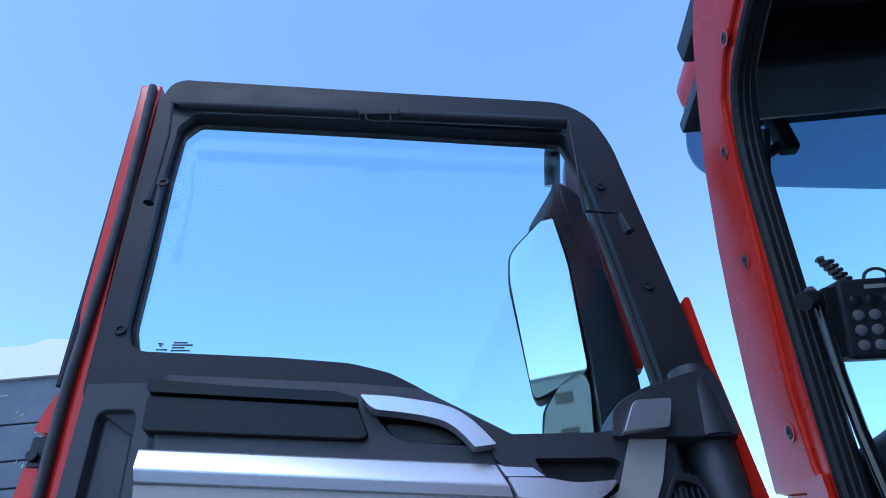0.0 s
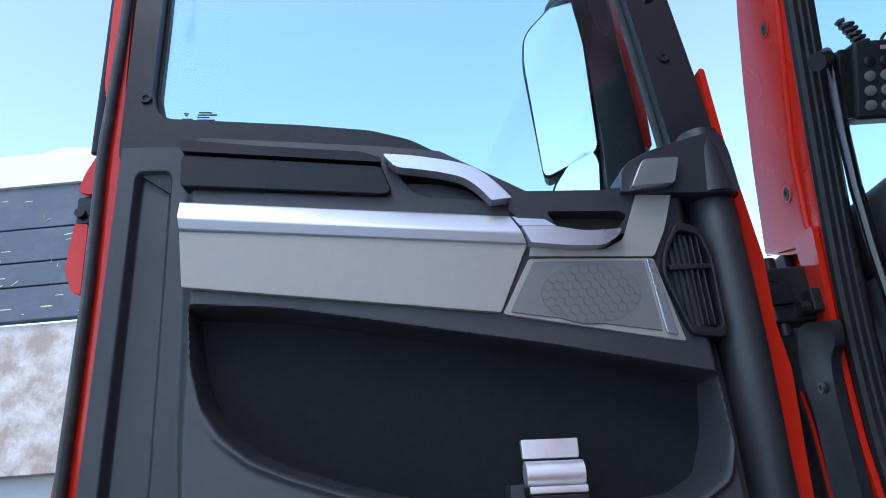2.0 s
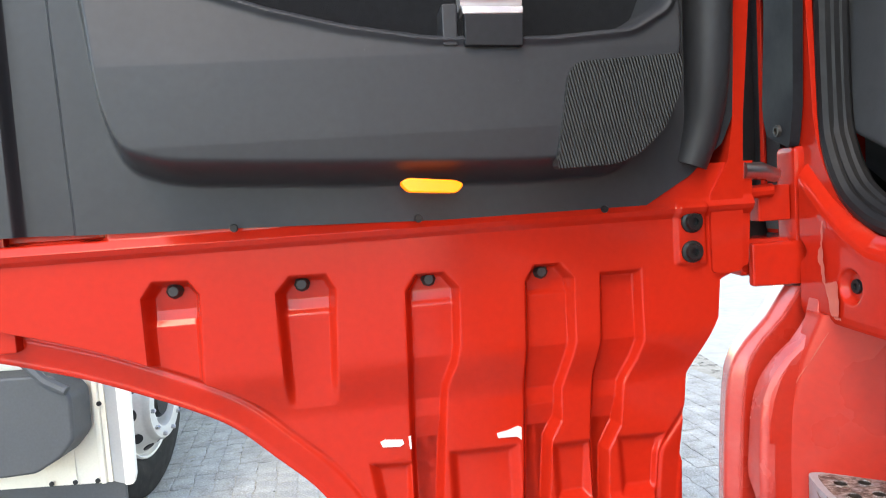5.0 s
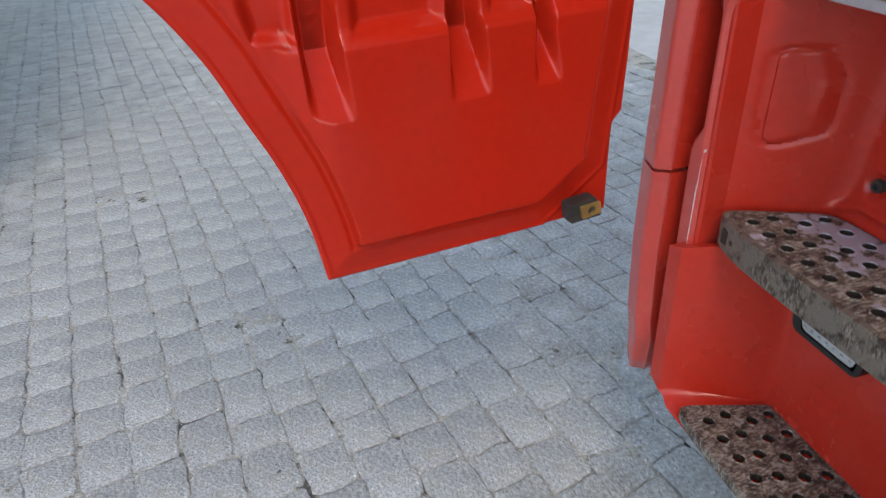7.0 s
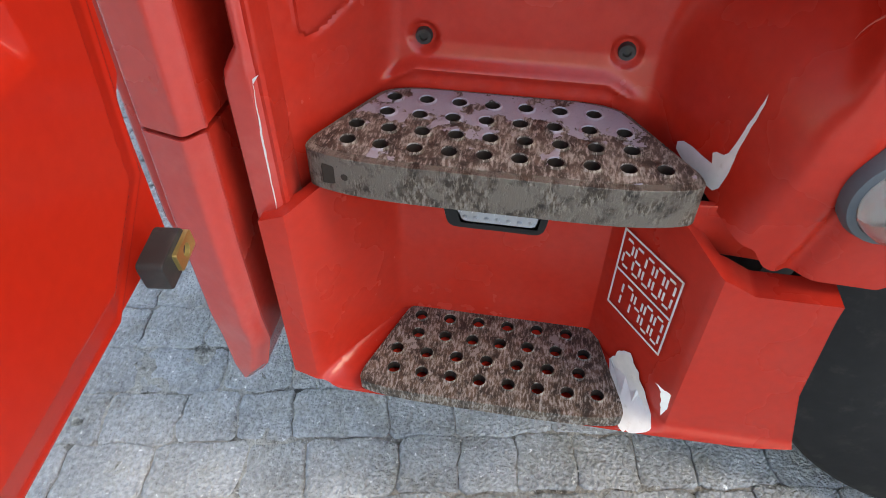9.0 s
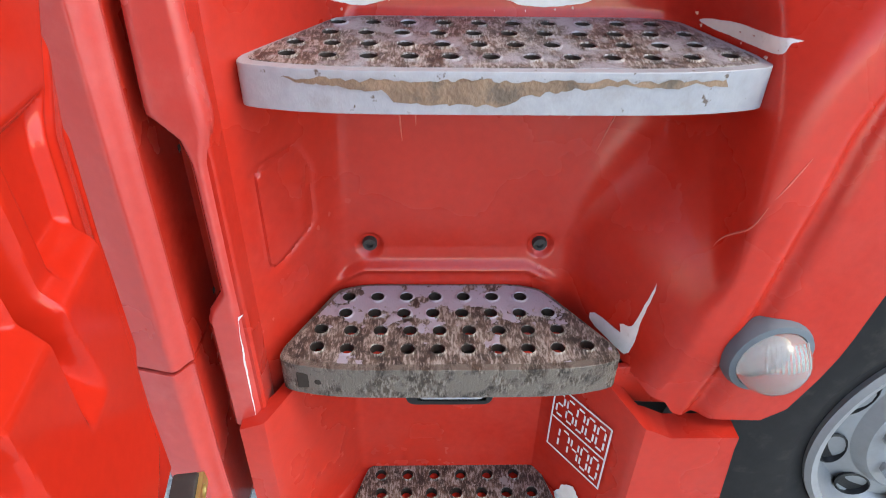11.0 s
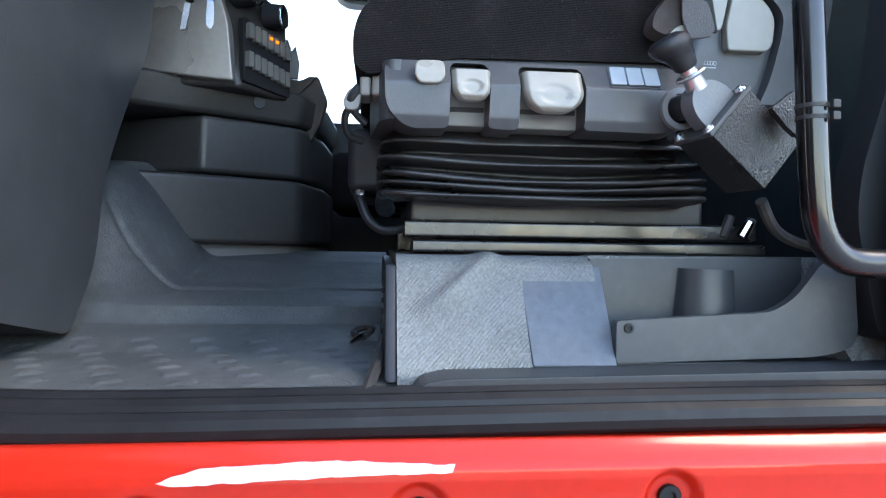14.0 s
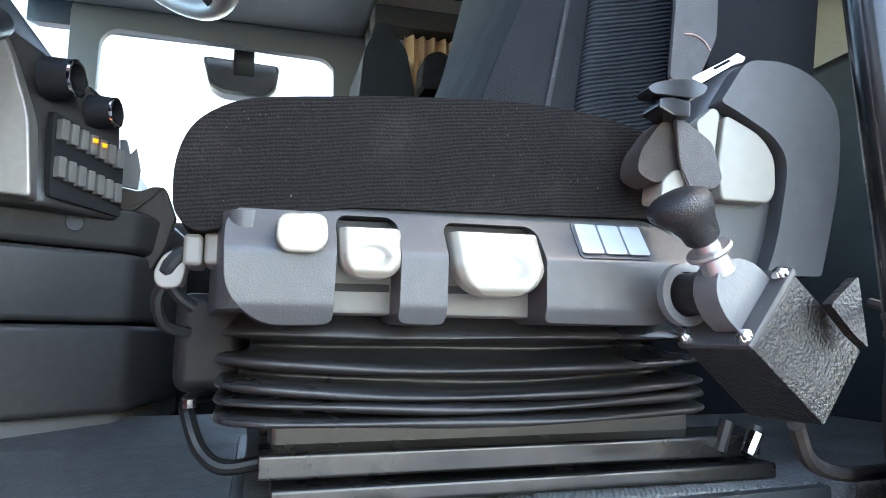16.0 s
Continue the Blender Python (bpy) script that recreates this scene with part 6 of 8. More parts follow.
# ---- driver's seat ----
seat = thing("driver_seat", Matrix(), "black cloth driver's seat with grey and ivory controls", "seat")
part("rail", plate(rounded([(0.878, 1.650), (0.930, 1.650), (0.930, 1.668), (0.905, 1.672), (0.878, 1.668)], 0.003), 0.146, 0.562, XZ, edge=0.001), rail_metal, seat, "dark steel seat rail")
part("rail", plate(rounded([(0.868, 1.633), (0.92, 1.633), (0.92, 1.645), (0.868, 1.646)], 0.003), 0.140, 0.553, XZ, edge=0.001), rail_metal, seat)
part("rail", block(1.22, 1.26, 0.14, 0.56, 1.634, 1.668, 0.003), rail_metal, seat)
part("seat_base", block(0.900, 1.25, 0.20, 0.555, 1.662, 1.70, 0.006), console_dark, seat)
for y in (0.47, 0.26):
    part("screw", lathe([(0, 0.002), (0.003, 0.002), (0.0035, 0)], towards_left(0.900, y, 1.692), 8), black_metal, seat)
part("release_bar", sweep(smooth_line([(0.90, 0.555, 1.661), (0.90, 0.585, 1.657), (0.905, 0.602, 1.668), (0.912, 0.612, 1.690), (0.93, 0.614, 1.702), (0.97, 0.60, 1.703)], 6), 0.0055, 10), black_metal, seat, "black bent release bar")
part("release_cap", lathe([(0.006, 0), (0.006, 0.006), (0, 0.007)], Matrix.Translation((0.914, 0.613, 1.698)), 10), chrome, seat)


def fold_ring(z, grow_, n=64, sag=0.0, edge=0.04):
    pts = rounded([(0.838 - grow_, 0.225 - grow_), (1.30 + grow_, 0.225 - grow_), (1.30 + grow_, 0.588 + grow_), (0.838 - grow_, 0.588 + grow_)], edge, 6)
    out = []
    for i in range(len(pts)):
        a, b = Vector(pts[i]), Vector(pts[(i + 1) % len(pts)])
        m = max(1, int((b - a).length / 0.03))
        for j in range(m):
            p = a.lerp(b, j / m)
            k = math.sin(math.pi * min(max((p.y - 0.22) / 0.37, 0), 1))
            wave = 0.0007 * math.sin(p.y * 31 + z * 400)
            out.append((p.x, p.y, z - sag * k + wave))
    return out


levels = [(1.688, -0.020, 0.002)]
for zc, sag in ((1.6965, 0.005), (1.7085, 0.008), (1.7185, 0.010), (1.7345, 0.008)):
    levels.append((zc - 0.0050, -0.014, sag))
    levels += [(zc + 0.0043 * math.sin(radians(a)), -0.004 + 0.0125 * math.cos(radians(a)), sag) for a in range(-75, 76, 25)]
    levels.append((zc + 0.0050, -0.014, sag))
levels += [(1.742, -0.024, 0.003), (1.747, -0.024, 0.002), (1.7495, 0.0, 0.002), (1.752, 0.004, 0.002), (1.757, -0.002, 0.001), (1.766, -0.012, 0.0), (1.775, -0.010, 0.0)]
bm = bmesh.new()
rings = []
for z, g, sag in levels:
    loop = fold_ring(z, 0.0, sag=sag)
    cx, cy = 1.07, 0.405
    moved = []
    for x, y, zz in loop:
        d = Vector((x - cx, y - cy)).normalized()
        moved.append(bm.verts.new((x + d.x * g * 1.4, y + d.y * g, zz)))
    rings.append(moved)
for a, b in zip(rings, rings[1:]):
    for j in range(len(a)):
        bm.faces.new((a[j - 1], a[j], b[j], b[j - 1]))
bm.faces.new(rings[-1])
bmesh.ops.recalc_face_normals(bm, faces=list(bm.faces))
part("bellows", bm, bellows_rubber, seat, "black rubber bellows of the suspension", angle=180)

# grey control valance with hollows for the levers
part("valance_back", plate(rounded([(0.580, 1.765), (0.578, 1.825), (0.30, 1.830), (0.27, 1.80), (0.275, 1.762)], 0.008), 0.8200, 0.8640, YZ, edge=0.003), valance_light, seat)
def creased(bm, z, k, x_most=0.82, low=None, soft=0.0016):
    """Leans the front of a moulding back above the height z, and below the height low, in rounded bends."""
    for bend in (z, low or z):
        for i in range(-4, 5):
            bmesh.ops.bisect_plane(bm, geom=[*bm.verts, *bm.edges, *bm.faces], plane_co=(0, 0, bend + i * soft * 0.6), plane_no=(0, 0, 1), dist=1e-5)
    for v in bm.verts:
        if v.co.x < x_most:
            d, e = v.co.z - z, (low - v.co.z if low else -1)
            v.co.x += k * 0.5 * (d + math.hypot(d, soft)) + (0.6 * 0.5 * (e + math.hypot(e, soft)) if low else 0)
    return bm


bm = plate(rounded([(0.588, 1.824), (0.586, 1.775), (0.566, 1.756), (0.523, 1.757), (0.521, 1.822), (0.517, 1.8275), (0.486, 1.8275), (0.481, 1.822), (0.483, 1.758), (0.452, 1.757), (0.4505, 1.820), (0.446, 1.826), (0.388, 1.826), (0.383, 1.820), (0.3845, 1.759), (0.300, 1.758), (0.262, 1.77), (0.255, 1.81), (0.29, 1.838), (0.45, 1.836), (0.57, 1.836)],
     [0.012, 0.012, 0.015, 0.006, 0.003, 0.003, 0.003, 0.003, 0.006, 0.006, 0.003, 0.004, 0.004, 0.003, 0.006, 0.01, 0.01, 0.01, 0.01, 0.01, 0.01]), 0.7880, 0.8540, YZ)
part("valance", creased(bevel(bm, 0.0025, 3, 40), 1.801, 0.85, 0.82, 1.768), valance_grey, seat, "grey plastic control valance", angle=32)
part("valance_end", plate(rounded([(0.800, 0.582), (0.815, 0.592), (0.93, 0.604), (0.95, 0.570), (0.80, 0.570)], [0.006, 0.02, 0.01, 0.002, 0.002]), 1.766, 1.826, XY, edge=0.008, segments=3), valance_grey, seat)
bm = plate(rounded([(0.557, 1.824), (0.528, 1.825), (0.5275, 1.806), (0.533, 1.799), (0.553, 1.799), (0.558, 1.806)], 0.008), 0.7820, 0.8140, YZ)
part("knob", creased(bevel(bm, 0.005, 4, 40), 1.811, 0.7), beige, seat, "ivory plastic adjuster knob", angle=40)


def bowl(sides, front, dish):
    """An adjuster lever: a D-shaped front between two sides given over the height, rolled at its edges and dished in the middle."""
    zz = np.linspace(sides[0][0], sides[-1][0], 34)
    a, b = (np.interp(zz, [q[0] for q in sides][::-1], [q[i] for q in sides][::-1]) for i in (1, 2))
    k = np.linspace(0, 1, 34)
    U = a[:, None] + (b - a)[:, None] * k[None, :]
    V = np.repeat(zz[:, None], 34, 1)
    near = np.minimum(np.minimum(U - np.minimum(a, b)[:, None], np.maximum(a, b)[:, None] - U), V - zz[-1])
    W_ = front + 0.006 * (1 - ease(near / 0.006)) ** 2 + 0.55 * np.clip(V - (zz[-1] + 0.45 * (zz[0] - zz[-1])), 0, 1)
    c, r = ((a.mean() + b.mean()) / 2, zz[0] * 0.42 + zz[-1] * 0.58), dish
    W_ = W_ + 0.0028 * ease((1 - np.hypot((U - c[0]) / r[0], (V - c[1]) / r[1])) / 0.45)
    return relief(U, V, W_, YZ, 0.010)


def d_shape(top, straight, low, centre, half):
    """Sides of a D-shaped lever over its height: upright, then closing in a round."""
    rows = [(top, centre + half, centre - half)]
    for a in np.linspace(0, 80, 12):
        k = half * math.cos(radians(a)) ** 0.75
        rows.append((straight - (straight - low) * math.sin(radians(a)), centre + k, centre - k))
    return rows


part("lever", bowl(d_shape(1.8175, 1.799, 1.785, 0.500, 0.0198), 0.7850, (0.0125, 0.0085)), beige, seat, "ivory plastic adjuster lever", angle=50)
part("lever", bowl(d_shape(1.818, 1.797, 1.775, 0.4165, 0.0310), 0.7820, (0.020, 0.0125)), beige, seat, "ivory plastic adjuster lever", angle=50)
for y0, y1 in ((0.4835, 0.5205), (0.386, 0.450)):
    part("lever_slot", block(0.8185, 0.8210, y0, y1, 1.779, 1.784, 0.0), trim_black, seat)
    part("lever_slot", block(0.8185, 0.8210, y0, y1, 1.8185, 1.8255, 0.0), trim_black, seat)
part("switch_frame", creased(plate(rounded([(0.3545, 1.8318), (0.2985, 1.8318), (0.3020, 1.8035), (0.3580, 1.8030)], 0.004), 0.7868, 0.8000, YZ), 1.801, 0.85), dark_plastic, seat)
for i in range(3):
    y = 0.3530 - 0.0178 * i
    part("switch", bevel(creased(plate(rounded([(y, 1.8298), (y - 0.0165, 1.8300), (y - 0.0132, 1.8066), (y + 0.0033, 1.8064)], 0.002), 0.7840, 0.8000, YZ), 1.801, 0.85), 0.0015, 2, 30), switch_grey, seat, "pale rocker switch")
part("front_lever", join(block(0.822, 0.86, 0.5885, 0.6005, 1.794, 1.815, 0.003, 3), block(0.820, 0.86, 0.6010, 0.6125, 1.793, 1.813, 0.003, 3)), ivory_dull, seat, "ivory plastic lever ends")
part("front_lever", plate(rounded([(0.610, 1.806), (0.624, 1.801), (0.630, 1.788), (0.627, 1.779), (0.614, 1.779), (0.611, 1.790)], 0.005), 0.826, 0.85, YZ, edge=0.004, segments=3), ivory_dull, seat)
part("front_lever", sweep(smooth_line([(0.83, 0.612, 1.803), (0.83, 0.622, 1.790), (0.835, 0.616, 1.776), (0.84, 0.606, 1.768)], 4), [0.006] * 5 + [0.004] * 8, 10), black_metal, seat)
part("seat_front", block(0.95, 1.20, 0.575, 0.630, 1.705, 1.785, 0.012, 3), trim_black, seat)
part("lever_hook", sweep(smooth_line([(0.84, 0.618, 1.79), (0.84, 0.628, 1.775), (0.85, 0.625, 1.758), (0.86, 0.61, 1.752)], 4), 0.004, 8), black_metal, seat)

CUSHION = rounded([(0.606, 1.812), (0.619, 1.824), (0.620, 1.856), (0.611, 1.882), (0.586, 1.899), (0.556, 1.904), (0.481, 1.912), (0.389, 1.918), (0.323, 1.913), (0.268, 1.897), (0.255, 1.838), (0.515, 1.833)], [0.008, 0.012, 0.03, 0.02, 0.03, 0.03, 0.03, 0.03, 0.03, 0.03, 0.01, 0.01], 5)
part("cushion", plate(CUSHION, 0.812, 1.34, YZ, edge=0.030, segments=5), cloth, seat, "dusty black ribbed cloth seat cushion", angle=60)
part("cushion_seam", sweep(smooth_line([(0.828, 0.610, 1.86), (0.830, 0.580, 1.885), (0.832, 0.50, 1.902), (0.832, 0.39, 1.910), (0.832, 0.31, 1.903), (0.83, 0.275, 1.888)], 6), 0.002, 6), cloth, seat)
# backrest with a side bolster and a ribbed middle
part("backrest", plate(rounded([(0.385, 1.88), (0.377, 1.965), (0.364, 2.0), (0.336, 2.065), (0.295, 2.16), (0.235, 2.40), (0.165, 2.64), (0.035, 2.66), (-0.005, 2.60), (0.065, 2.1), (0.085, 1.92)], 0.03, 4), 0.945, 1.38, YZ, edge=0.035, segments=5), back_cloth, seat, "black cloth backrest", angle=60)
part("backrest_insert", plate(rounded([(0.283, 1.93), (0.279, 1.977), (0.262, 2.076), (0.215, 2.32), (0.10, 2.34), (0.160, 2.088), (0.20, 1.93)], 0.02, 4), 0.936, 0.96, YZ, edge=0.006, segments=3), back_rib, seat, "ribbed dark blue-grey cloth insert", angle=60)
part("backrest_seam", sweep(smooth_line([(0.944, 0.318, 1.93), (0.944, 0.299, 2.014), (0.944, 0.286, 2.075), (0.944, 0.24, 2.30)], 6), 0.003, 8), belt_grey, seat)
part("side_bolster", plate(rounded([(0.190, 1.905), (0.181, 2.0), (0.172, 2.10), (0.120, 2.4), (0.085, 2.6), (0.025, 2.6), (0.045, 2.1), (0.075, 1.92)], 0.03, 4), 0.875, 0.95, YZ, edge=0.025, segments=4), back_cloth, seat, angle=60)
part("side_shield", plate(rounded([(0.262, 1.775), (0.262, 1.835), (0.215, 1.945), (0.180, 1.988), (0.125, 1.990), (0.080, 1.955), (0.078, 1.90), (0.12, 1.80), (0.165, 1.77)], [0.02, 0.03, 0.02, 0.025, 0.03, 0.03, 0.03, 0.03, 0.03], 5), 0.8410, 0.9260, YZ, edge=0.012, segments=4), valance_grey, seat, "grey plastic side shield")
part("shield_rim", plate(rounded([(0.182, 1.980), (0.141, 1.983), (0.110, 1.971), (0.092, 1.951), (0.090, 1.926), (0.096, 1.882), (0.112, 1.829), (0.122, 1.800), (0.176, 1.800), (0.163, 1.829), (0.150, 1.879), (0.148, 1.900), (0.161, 1.917), (0.194, 1.934), (0.210, 1.941)], [0.012, 0.02, 0.02, 0.02, 0.02, 0.02, 0.02, 0.004, 0.004, 0.02, 0.01, 0.012, 0.012, 0.01, 0.004], 5), 0.8250, 0.8450, YZ, edge=0.007, segments=4), valance_grey, seat, "raised grey plastic rim of the side shield")
part("shield_cover", plate(rounded([(0.230, 1.924), (0.213, 1.938), (0.2065, 1.934), (0.2165, 1.885), (0.222, 1.880)], 0.004), 0.8310, 0.8460, YZ, edge=0.004, segments=3), beige, seat)
part("shield_cover", plate(rounded([(0.2025, 1.933), (0.168, 1.918), (0.155, 1.900), (0.157, 1.870), (0.164, 1.860), (0.210, 1.860), (0.2125, 1.886)], [0.006, 0.02, 0.012, 0.01, 0.006, 0.004, 0.01]), 0.8300, 0.8460, YZ, edge=0.005, segments=3), beige, seat, "ivory plastic side cover")
part("shield_mark", join(plate([(0.232, 1.8425), (0.218, 1.8425), (0.218, 1.8435), (0.232, 1.8435)], 0.8405, 0.8415, YZ), *[lathe([(0.0018, 0), (0.0024, 0), (0.0024, 0.0006), (0.0018, 0.0006)], Matrix.Translation((0.8412, 0.230 - 0.0034 * i, 1.848)) @ Matrix.Rotation(radians(-90), 4, "Y"), 12) for i in range(4)]), switch_grey, seat)
# seat belt
part("belt_strap", plate(rounded([(0.234, 1.970), (0.225, 2.034), (0.205, 2.25), (0.160, 2.26), (0.181, 2.041), (0.184, 2.014), (0.200, 1.982), (0.208, 1.973)], 0.006), 0.858, 0.862, YZ, edge=0.001), strap_grey, seat, "grey seat belt webbing")
part("strap_stitch", sweep(smooth_line([(0.8572, 0.218, 2.013), (0.8572, 0.208, 2.0135), (0.8572, 0.198, 2.009), (0.8572, 0.192, 2.001)], 5), 0.0007, 6), chip_dull, seat)
belt = thing("belt_buckle", Matrix(), "black seat belt buckle with frayed strap hanging from the seat", "seat belt")
part("buckle_plate", plate(rounded([(0.320, 1.917), (0.314, 1.921), (0.298, 1.9255), (0.283, 1.927), (0.271, 1.923), (0.275, 1.917), (0.284, 1.913), (0.306, 1.9135), (0.315, 1.913)], 0.003), 0.762, 0.778, YZ, edge=0.003, segments=3), gloss_black, belt, "glossy black buckle plate")
part("buckle_body", plate(rounded([(0.309, 1.912), (0.300, 1.914), (0.284, 1.912), (0.285, 1.900), (0.299, 1.900), (0.310, 1.905)], 0.002), 0.764, 0.786, YZ, edge=0.002), gloss_black, belt)
part("buckle_tongue", plate(rounded([(0.283, 1.929), (0.249, 1.948), (0.244, 1.9515), (0.237, 1.949), (0.240, 1.945), (0.247, 1.943), (0.278, 1.924)], 0.0015), 0.764, 0.768, YZ, [[(0.250, 1.9445), (0.264, 1.9365), (0.2655, 1.938), (0.2515, 1.946)]], 0.001), steel, belt, "dull metal tongue")
part("webbing", plate(rounded([(0.293, 1.905), (0.275, 1.894), (0.263, 1.886), (0.256, 1.861), (0.261, 1.854), (0.282, 1.851), (0.290, 1.869), (0.291, 1.890)], 0.004), 0.7715, 0.7745, YZ, edge=0.001), strap_grey, belt, "worn grey strap end")
part("strap_edge", sweep(smooth_line([(0.771, 0.2925, 1.905), (0.771, 0.2915, 1.890), (0.771, 0.2905, 1.869), (0.771, 0.283, 1.8515), (0.771, 0.262, 1.8535)], 5), 0.0008, 6), webbing_brown, belt)
part("webbing", plate(rounded([(0.287, 1.908), (0.300, 1.899), (0.317, 1.877), (0.320, 1.862), (0.306, 1.855), (0.283, 1.864), (0.285, 1.878)], 0.006), 0.778, 0.802, YZ, edge=0.009, segments=3), webbing_brown, belt, "frayed brown webbing sleeve")
part("stalk", plate(rounded([(0.301, 1.858), (0.291, 1.866), (0.279, 1.866), (0.274, 1.852), (0.290, 1.844), (0.303, 1.844)], 0.004), 0.776, 0.802, YZ, edge=0.004, segments=3), beige, belt)

# ---- gear selector on its wedge-shaped box ----
gear = thing("gear_selector", Matrix(), "black gear knob on a grey bracket over a leather-grained box", "gear lever")
ga = Vector((-0.048, -0.006, 0.0)).normalized()
gb = Vector((0.003, -0.033, 0.039))
gb = (gb - gb.dot(ga) * ga).normalized()
gn = ga.cross(gb)
gn = gn if gn.y > 0 else -gn
go = Vector((0.722, 0.287, 1.750))
gm = Matrix(((ga.x, gb.x, gn.x, go.x), (ga.y, gb.y, gn.y, go.y), (ga.z, gb.z, gn.z, go.z), (0, 0, 0, 1)))


def at_gear(bm):
    bm.transform(gm)
    bmesh.ops.recalc_face_normals(bm, faces=list(bm.faces))
    return bm


part("cap_plate", at_gear(block(-0.054, 0.006, -0.006, 0.057, -0.005, 0.0, 0.0015)), valance_grey, gear, "grey metal cap plate")
for u, v in ((-0.048, 0.0), (0.0, 0.0), (0.0, 0.051), (-0.048, 0.051)):
    part("screw", at_gear(lathe([(0.0055, 0), (0.0055, 0.002), (0.003, 0.0045), (0, 0.005)], Matrix.Translation((u, v, 0)), 12)), chrome, gear)
box = block(-0.0525, 0.0045, -0.0045, 0.0555, -0.078, -0.005, 0.002)
part("gear_box", at_gear(box), leather_box, gear, "black leather-grained box")
part("bracket", at_gear(plate(rounded([(0.004, 0.0), (0.048, 0.0), (0.048, 0.014), (0.040, 0.030), (0.024, 0.036), (0.010, 0.028), (0.004, 0.014)], [0.001, 0.001, 0.008, 0.010, 0.012, 0.010, 0.008]), -0.026, -0.006, lambda v, w, u: (u, v, w), edge=0.003)), cast_grey, gear, "grey cast bracket")
part("pivot", at_gear(lathe([(0.010, -0.02), (0.014, -0.02), (0.014, 0.02), (0.010, 0.02)], Matrix.Translation((-0.034, 0.022, 0.018)) @ Matrix.Rotation(radians(90), 4, "Y"), 20)), black_metal, gear)
part("bracket_ring", at_gear(lathe([(0.015, -0.003), (0.021, -0.003), (0.021, 0.003), (0.015, 0.003), (0.015, -0.003)], Matrix.Translation((-0.045, 0.020, 0.020)) @ Matrix.Rotation(radians(90), 4, "Y"), 24)), cast_grey, gear)
rod_foot = Vector((0.735, 0.2905, 1.7875))
rod_way = Vector((-0.15, 0.55, 0.80)).normalized()


def along_rod(d):
    return Matrix.Translation(rod_foot + rod_way * d) @ rod_way.to_track_quat("Z", "Y").to_matrix().to_4x4()


part("lever_rod", lathe([(0.0100, 0.003), (0.0098, 0.006), (0.0085, 0.016), (0.0072, 0.027)], along_rod(0), 16, True), satin, gear)
part("lever_ring", lathe([(0.006, -0.002), (0.0135, -0.0018), (0.0145, 0.0), (0.0135, 0.0018), (0.006, 0.002)], along_rod(0.0185), 24), satin, gear)
bm = lathe([(0, 0.0), (0.008, 0.0), (0.0108, 0.003), (0.0118, 0.009), (0.0140, 0.016), (0.0178, 0.022), (0.0195, 0.027), (0.0185, 0.0315), (0.0130, 0.0350), (0, 0.0365)], along_rod(0.025), 28)
for v in bm.verts:
    lean = max(0, (v.co - rod_foot).dot(rod_way) - 0.036) / 0.025
    v.co += Vector((0.0, 0.007, -0.003)) * min(lean, 1.0)
part("gear_knob", bm, leather, gear, "black leather gear knob", angle=60)
part("side_wedge", plate(rounded([(0.232, 1.770), (0.209, 1.788), (0.206, 1.744), (0.216, 1.752)], 0.002), 0.712, 0.720, YZ, edge=0.001), leather_box, gear)
part("cable", sweep(smooth_line([(0.78, 0.20, 1.69), (0.80, 0.17, 1.66), (0.82, 0.12, 1.645), (0.84, 0.05, 1.64)], 5), 0.006, 8), rubber, gear)
for i, (dx, dy) in enumerate(((0, 0), (0.012, -0.01), (0.02, 0.012))):
    part("connector", sweep([(0.86 + dx, 0.175 + dy, 1.655), (0.86 + dx, 0.165 + dy, 1.672 + 0.004 * i)], 0.006, 8), chrome if i == 0 else rubber, gear)

# ---- grab pole with its cable ties ----
pole = thing("grab_pole", Matrix(), "dark polished steel grab pole bent at its foot", "handrail")
part("pole_tube", sweep(smooth_line([(0.68, 0.245, 2.75), (0.675, 0.236, 2.2), (0.672, 0.230, 1.95), (0.670, 0.224, 1.80), (0.670, 0.219, 1.70), (0.670, 0.212, 1.655), (0.672, 0.19, 1.632), (0.675, 0.15, 1.628), (0.69, 0.08, 1.63)], 8), 0.0128, 16), pole_metal, pole)
for z, y in ((1.762, 0.222), (1.752, 0.2215)):
    part("cable_tie", lathe([(0.0125, -0.0018), (0.0138, -0.0018), (0.0138, 0.0018), (0.0125, 0.0018)], Matrix.Translation((0.670, y, z)), 18), rubber, pole)
part("tie_head", join(block(0.6525, 0.658, 0.208, 0.215, 1.7585, 1.7655, 0.001), block(0.6525, 0.658, 0.208, 0.215, 1.7485, 1.7555, 0.001)), rubber, pole)
part("tie_tail", sweep([(0.660, 0.228, 1.758), (0.69, 0.20, 1.765), (0.715, 0.198, 1.772)], 0.003, 6), rubber, pole)

# ---- dashboard ----
dash = thing("dashboard", Matrix(), "dark grey truck dashboard with switch rows and vents", "dashboard")
bm = plate(rounded([(0.72, 1.578), (0.96, 1.528), (1.03, 1.61), (1.05, 1.72), (1.13, 1.84), (1.22, 1.95), (1.25, 2.10), (1.0, 2.16), (0.74, 2.10)], [0.01, 0.02, 0.04, 0.05, 0.05, 0.05, 0.03, 0.02, 0.02], 5), 0.955, 1.30, XZ, edge=0.02, segments=4)
for v in bm.verts:
    if v.co.x < 0.80 and v.co.z < 1.62:
        v.co.z += 0.43 * max(0, v.co.y - 0.955)
part("knee_panel", bm, knee_grey, dash, "dark dashboard side panel")
